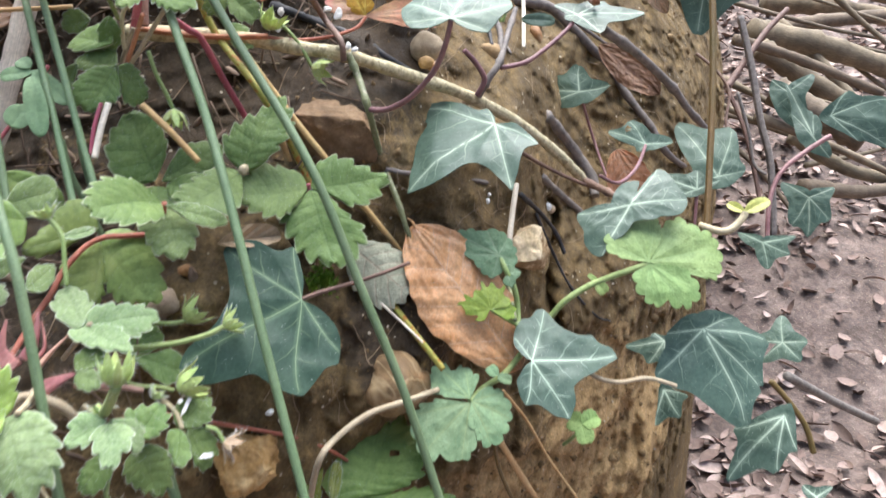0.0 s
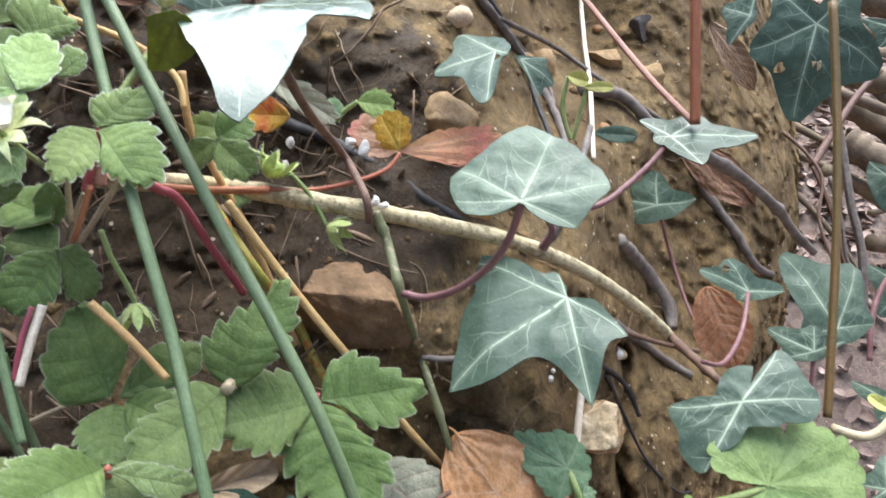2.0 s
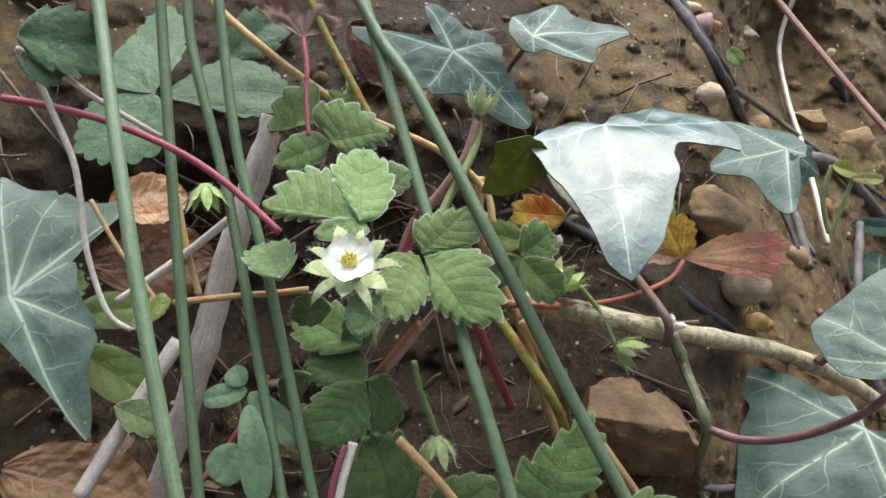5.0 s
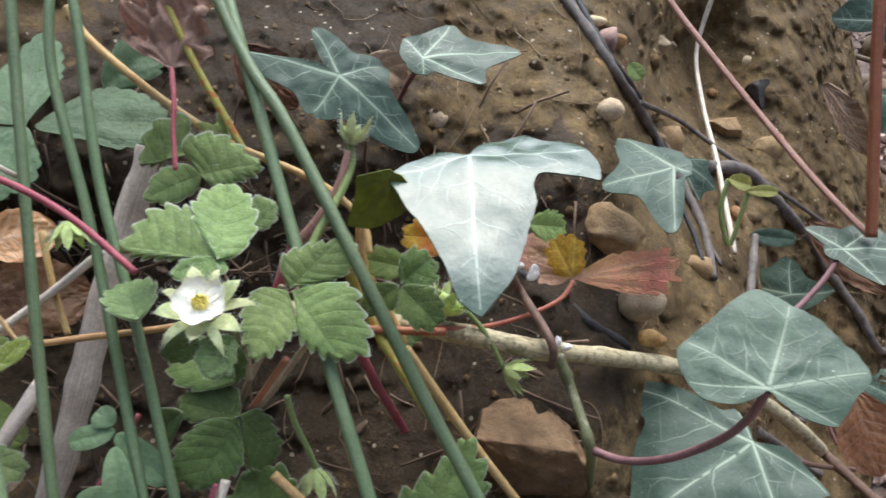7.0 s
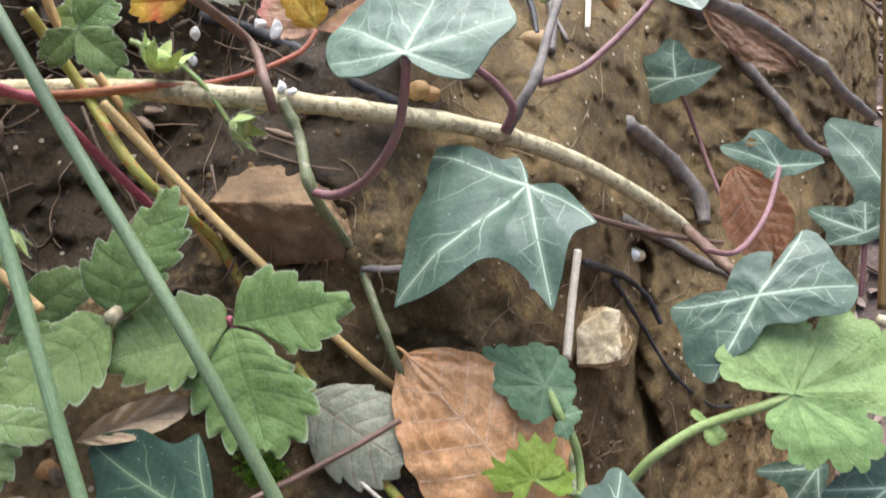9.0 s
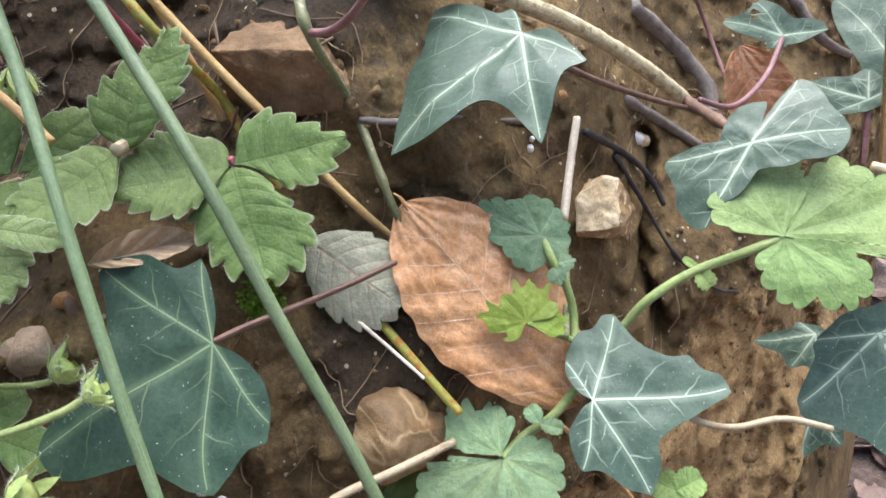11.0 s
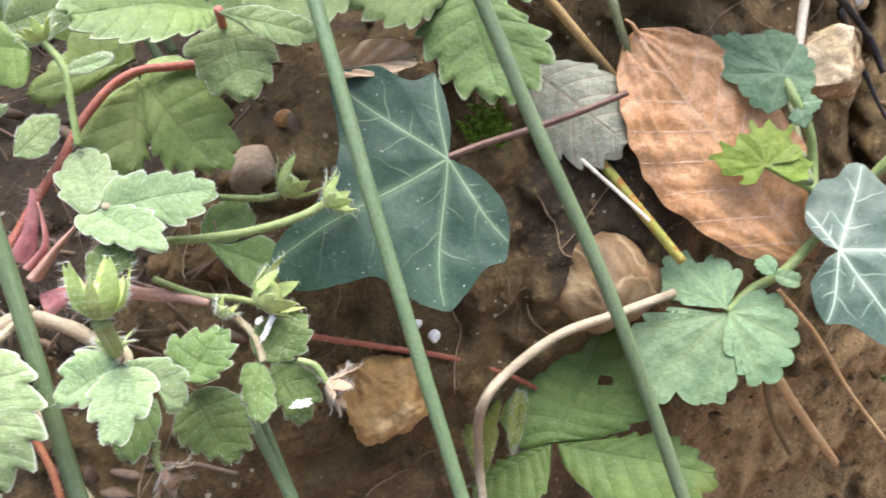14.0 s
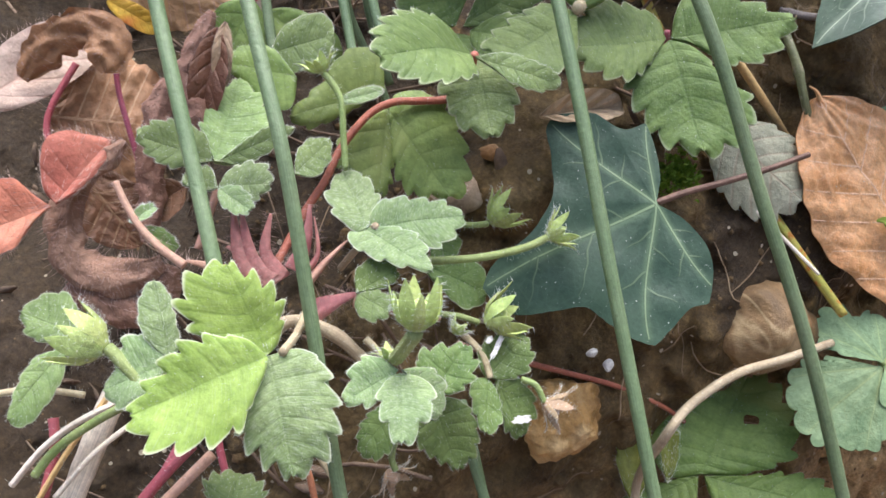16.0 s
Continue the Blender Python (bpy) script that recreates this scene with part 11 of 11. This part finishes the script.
tagged(tube("leaf_stalk", ((-0.1499, 0.1718, 0.6542), (-0.1474, 0.1699, 0.6499), (-0.1443, 0.1683, 0.6459), (-0.1402, 0.1673, 0.6422), (-0.1356, 0.1669, 0.6389),), 0.0006, 0.0009, PINK, lumps=0.05, sides=14, steps=10, flat=1, ridges=0.05, hairs=0.4, hair_mat=REDHAIR, hair=0.002), "pinkish hairy stalk of an unopened leaf", "leaf stalk", "leaf stalks")
leaf = empty("strawberry_leaf", (-0.1464, 0.1679, 0.6474), "tiny unfolding strawberry leaf on a pink stalk", "strawberry leaf", "strawberry leaves")
leaflet("leaflet", leaf, (-0.1464, 0.1679, 0.6474), (-0.1433, 0.1729, 0.6488), (0.548, -0.519, 0.656), 0.0014, STRAW_PALE, seed=236, teeth=3, fold=0.5)
leaflet("leaflet", leaf, (-0.146, 0.1702, 0.645), (-0.1397, 0.1706, 0.6401), (0.537, -0.522, 0.662), 0.0020, STRAW_DARK, seed=237, teeth=4)
leaf = empty("dead_leaf", (-0.1396, 0.2034, 0.675), "curled brown hairy dead leaf among the rushes", "dead leaf", "dead leaves")
leaflet("leaflet", leaf, (-0.1396, 0.2034, 0.675), (-0.1408, 0.1908, 0.6593), (0.537, -0.677, 0.503), 0.0038, BROWNLEAF, seed=238, teeth=6, depth=0.08, fold=0.6, hairs=True, hair_mat=REDHAIR)
leaflet("leaflet", leaf, (-0.138, 0.2045, 0.6758), (-0.1379, 0.1963, 0.6644), (0.53, -0.685, 0.5), 0.0021, TANLEAF, seed=239, teeth=6, depth=0.08, fold=0.6, hairs=True, hair_mat=REDHAIR)
leaf = empty("dead_leaf", (-0.1713, 0.1832, 0.6503), "dark brown dead leaf under the crimson stalk", "dead leaf", "dead leaves")
dry_blade(leaf, (-0.1713, 0.1832, 0.6503), (-0.158, 0.1798, 0.6332), (0.628, -0.51, 0.588), 0.0075, BROWNLEAF, BROWN_VEIN, seed=240)
leaf = empty("dead_leaf", (-0.1666, 0.2043, 0.6808), "orange leaf edge at the top of the plant", "dead leaf", "dead leaves")
leaflet("leaflet", leaf, (-0.1666, 0.2043, 0.6808), (-0.1578, 0.2071, 0.6736), (0.593, -0.644, 0.483), 0.0026, YELLOWLEAF, seed=241, teeth=8, depth=0.03, pleat=0.002, hairs=False, point=0.8)
leaf = empty("dead_leaf", (-0.148, 0.1886, 0.6441), "curled brown dead leaf behind the crown", "dead leaf", "dead leaves")
leaflet("leaflet", leaf, (-0.148, 0.1886, 0.6441), (-0.1556, 0.1792, 0.6417), (0.508, -0.573, 0.643), 0.0047, BROWNLEAF, seed=242, teeth=5, depth=0.08, fold=0.5, hairs=True, hair_mat=REDHAIR)
tagged(tube("straw_stalk", ((-0.1653, 0.1331, 0.6054), (-0.1605, 0.14, 0.6104), (-0.1543, 0.1461, 0.6135), (-0.1439, 0.1539, 0.6159),), 0.0007, 0.0007, DEADWOOD, hairs=0.3), "bleached straw at the foot of the crown", "straw", "dry stalks")
tagged(tube("straw_stalk", ((-0.1607, 0.1319, 0.6012), (-0.1566, 0.141, 0.6086), (-0.1505, 0.1518, 0.6166),), 0.0006, 0.0006, STRAWSTEM, hairs=0.3), "bleached straw at the foot of the crown", "straw", "dry stalks")
tagged(tube("leaf_stalk", ((-0.1711, 0.1416, 0.6209), (-0.1642, 0.1459, 0.6197), (-0.1559, 0.1495, 0.6163),), 0.0007, 0.0007, PALESTALK, hairs=0.3), "pale hairy stalk at the foot of the crown", "leaf stalk", "leaf stalks")
tagged(tube("leaf_stalk", ((-0.1404, 0.1384, 0.599), (-0.1372, 0.1462, 0.6042), (-0.1356, 0.1519, 0.6083),), 0.0009, 0.0009, RED, hairs=0.3), "crimson stalk at the foot of the crown", "leaf stalk", "leaf stalks")
tagged(tube("leaf_stalk", ((-0.1222, 0.1442, 0.597), (-0.1268, 0.1493, 0.6033), (-0.1303, 0.1549, 0.6097),), 0.0008, 0.0008, RED, hairs=0.3), "crimson stalk at the foot of the crown", "leaf stalk", "leaf stalks")
tagged(tube("leaf_stalk", ((-0.1072, 0.1489, 0.5954), (-0.111, 0.1543, 0.6016), (-0.1171, 0.1591, 0.6082),), 0.0007, 0.0007, ORANGERED, hairs=0.3), "rust-red stalk at the foot of the crown", "leaf stalk", "leaf stalks")
tagged(tube("leaf_stalk", ((-0.1021, 0.1518, 0.5966), (-0.1091, 0.1563, 0.6032), (-0.1151, 0.1611, 0.6099),), 0.0006, 0.0006, PALESTALK, hairs=0.3), "pale hairy stalk at the foot of the crown", "leaf stalk", "leaf stalks")
tagged(tube("leaf_stalk", ((-0.0915, 0.2931, 0.752), (-0.0938, 0.29, 0.7437), (-0.0991, 0.2866, 0.7355), (-0.1047, 0.2838, 0.7286), (-0.1071, 0.2807, 0.7207), (-0.1077, 0.2766, 0.7096),), 0.0008, 0.0018, PINK, hairs=0.5, hair=0.0022), "pinkish hairy stalk of the upright strawberry bud", "leaf stalk", "leaf stalks")
tagged(tube("leaf_stalk", ((-0.1036, 0.2811, 0.7331), (-0.1055, 0.2796, 0.7259), (-0.1083, 0.278, 0.7186), (-0.1107, 0.2757, 0.7083),), 0.0006, 0.0018, RED, hairs=0.5, hair=0.0022), "red hairy stalk at the strawberry crown", "leaf stalk", "leaf stalks")
bud((-0.0515, 0.2948, 0.6916), (-0.0434, 0.2937, 0.6887), 0.0085, "nodding pale green strawberry bud over the dark hollow", stalk=((-0.0515, 0.2948, 0.6916), (-0.057, 0.2981, 0.7007), (-0.0654, 0.3005, 0.7084), (-0.0745, 0.3015, 0.7127),), spread=0.5, seed=243, thick=0.0007)
bud((-0.0692, 0.2981, 0.7052), (-0.0636, 0.3019, 0.7129), 0.0099, "pale green strawberry bud by the vine", spread=0.5, seed=244, thick=0.0007)
bud((-0.0961, 0.2612, 0.6832), (-0.0951, 0.2577, 0.6758), 0.008, "pale green nodding bud beside the dry straw", stalk=((-0.0961, 0.2612, 0.6832), (-0.0974, 0.2613, 0.688), (-0.1001, 0.2613, 0.6958), (-0.1016, 0.2615, 0.7034),), spread=0.4, seed=245, thick=0.0007)
bud((-0.1217, 0.2986, 0.7519), (-0.1293, 0.2997, 0.7559), 0.0084, "green bud among the stalks behind the flower", spread=0.45, seed=246, thick=0.0007)
bud((-0.0912, 0.2946, 0.7531), (-0.0899, 0.2978, 0.7597), 0.0072, "upright hairy yellow-green bud", stalk=((-0.0919, 0.2976, 0.7524), (-0.091, 0.294, 0.7489), (-0.0924, 0.2883, 0.7438), (-0.0964, 0.2796, 0.7369), (-0.0986, 0.2733, 0.7319),), mat=SEPAL_LIGHT, spread=0.3, seed=247, thick=0.001)
bud((-0.0717, 0.2092, 0.6244), (-0.066, 0.213, 0.6263), 0.0069, "yellow-green bud before the big ivy leaf", stalk=((-0.0717, 0.2092, 0.6244), (-0.0759, 0.2052, 0.6239), (-0.0834, 0.1995, 0.6245), (-0.0916, 0.1941, 0.6263), (-0.0973, 0.1907, 0.628),), spread=0.5, seed=248, thick=0.0009)
bud((-0.0885, 0.2201, 0.6201), (-0.0821, 0.2258, 0.624), 0.0091, "green closed bud beside the grey stone", stalk=((-0.0885, 0.2201, 0.6201), (-0.0931, 0.2184, 0.6202), (-0.1015, 0.2162, 0.622),), spread=0.45, seed=249, thick=0.0008)
bud((-0.0822, 0.1897, 0.6137), (-0.0739, 0.1945, 0.6155), 0.0095, "green bud under the big ivy leaf", stalk=((-0.0841, 0.1924, 0.6114), (-0.0882, 0.1914, 0.6134), (-0.0942, 0.1894, 0.6155), (-0.1022, 0.1882, 0.6204),), spread=0.45, seed=250, thick=0.0007)
bud((-0.0835, 0.1572, 0.6375), (-0.0838, 0.1625, 0.6453), 0.0092, "bright lime hairy bud close to the lens", stalk=((-0.0835, 0.1572, 0.6375), (-0.0867, 0.1598, 0.6322), (-0.0911, 0.1631, 0.6253),), spread=0.28, seed=251, thick=0.0014)
bud((-0.0878, 0.1854, 0.6133), (-0.0858, 0.188, 0.6156), 0.0039, "small pale bud by the specked leaf", spread=0.5, seed=252, thick=0.0007)
bud((-0.1378, 0.1445, 0.6357), (-0.1477, 0.144, 0.6405), 0.0107, "pale green hairy bud low on a stalk", stalk=((-0.1379, 0.1448, 0.6361), (-0.1353, 0.1442, 0.6338), (-0.1318, 0.1429, 0.6299), (-0.1348, 0.1409, 0.6288),), spread=0.35, seed=253, thick=0.0012)
bud((-0.1172, 0.2045, 0.6645), (-0.1189, 0.2053, 0.6675), 0.0052, "small leafy bud on a thin pale upright stalk", stalk=((-0.1112, 0.1949, 0.6473), (-0.1122, 0.1985, 0.6532), (-0.113, 0.2017, 0.6582), (-0.1144, 0.2033, 0.6613), (-0.1172, 0.2045, 0.6645)), spread=0.6, seed=254, thick=0.0007)
leaf = empty("strawberry_leaf", (-0.1134, 0.2024, 0.659), "tiny pale bract leaf on the upright bud stalk", "strawberry leaf", "strawberry leaves")
leaflet("leaflet", leaf, (-0.1134, 0.2024, 0.659), (-0.1054, 0.2065, 0.6608), (0.3, -0.55, 0.78), 0.0017, STRAW_PALE, seed=257, teeth=4, depth=0.1, point=0.8)
bud((-0.0682, 0.1841, 0.5982), (-0.0623, 0.1841, 0.5949), 0.0065, "withered brown bud on the ochre stone", stalk=((-0.0682, 0.1841, 0.5982), (-0.0701, 0.185, 0.6018), (-0.073, 0.1843, 0.6037),), mat=TANLEAF, spread=0.7, seed=255, thick=0.0007)
bud((-0.0999, 0.166, 0.5885), (-0.0947, 0.1637, 0.5862), 0.0059, "dried brown flower head hanging over the soil", stalk=((-0.0952, 0.1619, 0.5945), (-0.0963, 0.1632, 0.5968), (-0.0959, 0.1652, 0.5993),), mat=TANLEAF, spread=0.8, seed=256, thick=0.0007)
smear((-0.0786, 0.1866, 0.6101), (0.292, -0.605, 0.741), 0.0062, 0.0012, 0.5, 257)
smear((-0.0722, 0.1793, 0.5967), (0.582, -0.59, 0.559), 0.0042, 0.0016, -0.8, 258)
smear((-0.0804, 0.187, 0.6114), (0.292, -0.605, 0.741), 0.0018, 0.0012, 0.2, 259)
bud((-0.1513, 0.2715, 0.7404), (-0.1502, 0.2685, 0.7337), 0.0071, "small hidden green bud in the shade", spread=0.5, seed=260, thick=0.0007)
bud((-0.0927, 0.1636, 0.6238), (-0.0931, 0.166, 0.6274), 0.0041, "green leafy bud tip above the lime leaf", spread=0.8, seed=261, thick=0.0007)
# the open flower
bud((-0.1129, 0.2488, 0.7317), (-0.1112, 0.2428, 0.7402), 0.0105, "small white five-petalled strawberry flower wide open", stalk=((-0.1106, 0.2453, 0.7334), (-0.1112, 0.2546, 0.7251), (-0.1112, 0.2601, 0.7202), (-0.1119, 0.2658, 0.7135),), spread=1.15, seed=262, thick=0.0007, flower=True)
moss_tuft((-0.0452, 0.2481, 0.6218), 0.007)
moss_tuft((-0.048, 0.2462, 0.6204), 0.0045)
moss_tuft((-0.0426, 0.2492, 0.6194), 0.0045)
moss_tuft((-0.0455, 0.2498, 0.6228), 0.0045)
tagged(tube("fallen_branch", ((0.5179, 1.2876, 0.5536), (0.6428, 1.2999, 0.5283), (0.805, 1.3079, 0.4787),), 0.022, 0.0176, BRUSH, lumps=0.2, sides=12, steps=14), "weathered grey-brown fallen branch in the brushwood", "branch", "fallen branches")
tagged(tube("fallen_branch", ((0.4896, 1.1735, 0.5456), (0.5899, 1.1459, 0.4862), (0.7121, 1.1182, 0.4269),), 0.017, 0.013600000000000001, BRUSH, lumps=0.2, sides=12, steps=14), "weathered grey-brown fallen branch in the brushwood", "branch", "fallen branches")
tagged(tube("fallen_branch", ((0.6101, 1.5427, 0.5091), (0.7467, 1.5524, 0.5298), (0.9288, 1.5596, 0.5452),), 0.016, 0.0128, BRUSH, lumps=0.2, sides=12, steps=14), "weathered grey-brown fallen branch in the brushwood", "branch", "fallen branches")
tagged(tube("fallen_branch", ((0.4447, 0.9964, 0.5206), (0.4928, 0.9574, 0.4962), (0.5378, 0.9192, 0.4733),), 0.02, 0.016, BRUSH, lumps=0.2, sides=12, steps=14), "weathered grey-brown fallen branch in the brushwood", "branch", "fallen branches")
tagged(tube("fallen_branch", ((0.7302, 1.7784, 0.5413), (0.8979, 1.773, 0.5296), (1.0785, 1.7593, 0.5004),), 0.024, 0.019200000000000002, BRUSH, lumps=0.2, sides=12, steps=14), "weathered grey-brown fallen branch in the brushwood", "branch", "fallen branches")
tagged(tube("fallen_branch", ((0.5609, 1.1649, 0.4087), (0.652, 1.1418, 0.3592), (0.7431, 1.1341, 0.3427),), 0.012, 0.009600000000000001, BRUSH, lumps=0.2, sides=12, steps=14), "weathered grey-brown fallen branch in the brushwood", "branch", "fallen branches")
tagged(tube("fallen_branch", ((0.4111, 1.0766, 0.5742), (0.4996, 1.0856, 0.549), (0.6478, 1.0943, 0.4939),), 0.008, 0.0064, BRUSH, lumps=0.2, sides=12, steps=14), "weathered grey-brown fallen branch in the brushwood", "branch", "fallen branches")
tagged(tube("fallen_branch", ((0.5309, 1.0361, 0.3691), (0.6454, 1.0847, 0.3419), (0.7431, 1.1303, 0.3345),), 0.012, 0.009600000000000001, BRUSH, lumps=0.2, sides=12, steps=14), "weathered grey-brown fallen branch in the brushwood", "branch", "fallen branches")
tagged(tube("fallen_branch", ((0.588, 1.3454, 0.5591), (0.661, 1.255, 0.4802), (0.7157, 1.1572, 0.3922),), 0.01, 0.008, BRUSH, lumps=0.2, sides=12, steps=14), "weathered grey-brown fallen branch in the brushwood", "branch", "fallen branches")
tagged(tube("fallen_branch", ((0.7358, 1.7072, 0.6251), (0.8693, 1.6918, 0.5921), (1.0515, 1.6764, 0.5591),), 0.03, 0.024, BRUSH, lumps=0.2, sides=12, steps=14), "weathered grey-brown fallen branch in the brushwood", "branch", "fallen branches")
tagged(tube("fallen_branch", ((0.6763, 1.3663, 0.524), (0.7999, 1.2711, 0.4368), (0.9228, 1.1869, 0.3731),), 0.0043, 0.003, BRUSH, lumps=0.2), "thin bare stick in the fallen brushwood", "branch", "fallen branches")
tagged(tube("fallen_branch", ((0.6885, 1.4687, 0.3719), (0.729, 1.3948, 0.3248), (0.7774, 1.3206, 0.2866),), 0.0049, 0.003, BRUSH, lumps=0.2), "thin bare stick in the fallen brushwood", "branch", "fallen branches")
tagged(tube("fallen_branch", ((0.5044, 1.3474, 0.3682), (0.5757, 1.2714, 0.306), (0.627, 1.1923, 0.2368),), 0.006, 0.003, BRUSH, lumps=0.2), "thin bare stick in the fallen brushwood", "branch", "fallen branches")
tagged(tube("fallen_branch", ((0.5426, 1.4418, 0.3739), (0.6468, 1.3954, 0.3537), (0.7439, 1.3414, 0.3202),), 0.0057, 0.003, BRUSH, lumps=0.2), "thin bare stick in the fallen brushwood", "branch", "fallen branches")
tagged(tube("fallen_branch", ((0.5306, 1.1673, 0.489), (0.6033, 1.1131, 0.4518), (0.6683, 1.0665, 0.4247),), 0.0049, 0.003, BRUSH, lumps=0.2), "thin bare stick in the fallen brushwood", "branch", "fallen branches")
tagged(tube("fallen_branch", ((0.5939, 1.2778, 0.4292), (0.6947, 1.2796, 0.3981), (0.7806, 1.2768, 0.3619),), 0.004, 0.003, BRUSH, lumps=0.2), "thin bare stick in the fallen brushwood", "branch", "fallen branches")
tagged(tube("fallen_branch", ((0.5499, 1.4715, 0.5773), (0.7301, 1.4405, 0.5334), (0.9113, 1.417, 0.5055),), 0.0047, 0.003, BRUSH, lumps=0.2), "thin bare stick in the fallen brushwood", "branch", "fallen branches")
tagged(tube("fallen_branch", ((0.4194, 0.9781, 0.4895), (0.5524, 0.9799, 0.4384), (0.6881, 0.9774, 0.3779),), 0.0075, 0.003, BRUSH, lumps=0.2), "thin bare stick in the fallen brushwood", "branch", "fallen branches")
tagged(tube("fallen_branch", ((0.4889, 1.0148, 0.5103), (0.5549, 1.035, 0.489), (0.6194, 1.0519, 0.4632),), 0.0032, 0.003, BRUSH, lumps=0.2), "thin bare stick in the fallen brushwood", "branch", "fallen branches")
tagged(tube("fallen_branch", ((0.4939, 1.4037, 0.4144), (0.6202, 1.3802, 0.3616), (0.7473, 1.3623, 0.3208),), 0.0076, 0.003, BRUSH, lumps=0.2), "thin bare stick in the fallen brushwood", "branch", "fallen branches")
tagged(tube("fallen_branch", ((0.5723, 1.212, 0.6453), (0.6301, 1.175, 0.5903), (0.6967, 1.1372, 0.5357),), 0.0061, 0.003, BRUSH, lumps=0.2), "thin bare stick in the fallen brushwood", "branch", "fallen branches")
tagged(tube("fallen_branch", ((0.6161, 1.4929, 0.5292), (0.7253, 1.4347, 0.5117), (0.8108, 1.3869, 0.4991),), 0.0067, 0.003, BRUSH, lumps=0.2), "thin bare stick in the fallen brushwood", "branch", "fallen branches")
tagged(tube("fallen_branch", ((0.6252, 1.227, 0.3372), (0.7329, 1.2607, 0.3455), (0.8629, 1.3038, 0.3626),), 0.005, 0.003, BRUSH, lumps=0.2), "thin bare stick in the fallen brushwood", "branch", "fallen branches")
tagged(tube("fallen_branch", ((0.6685, 1.4376, 0.5921), (0.888, 1.4637, 0.5315), (1.1069, 1.4931, 0.4872),), 0.0032, 0.003, BRUSH, lumps=0.2), "thin bare stick in the fallen brushwood", "branch", "fallen branches")
tagged(tube("fallen_branch", ((0.4662, 1.2478, 0.4818), (0.5131, 1.2127, 0.4625), (0.5526, 1.1789, 0.4418),), 0.0077, 0.003, BRUSH, lumps=0.2), "thin bare stick in the fallen brushwood", "branch", "fallen branches")
tagged(tube("fallen_branch", ((0.5819, 1.1791, 0.6559), (0.6269, 1.1501, 0.6286), (0.6737, 1.1258, 0.6105),), 0.0076, 0.003, BRUSH, lumps=0.2), "thin bare stick in the fallen brushwood", "branch", "fallen branches")
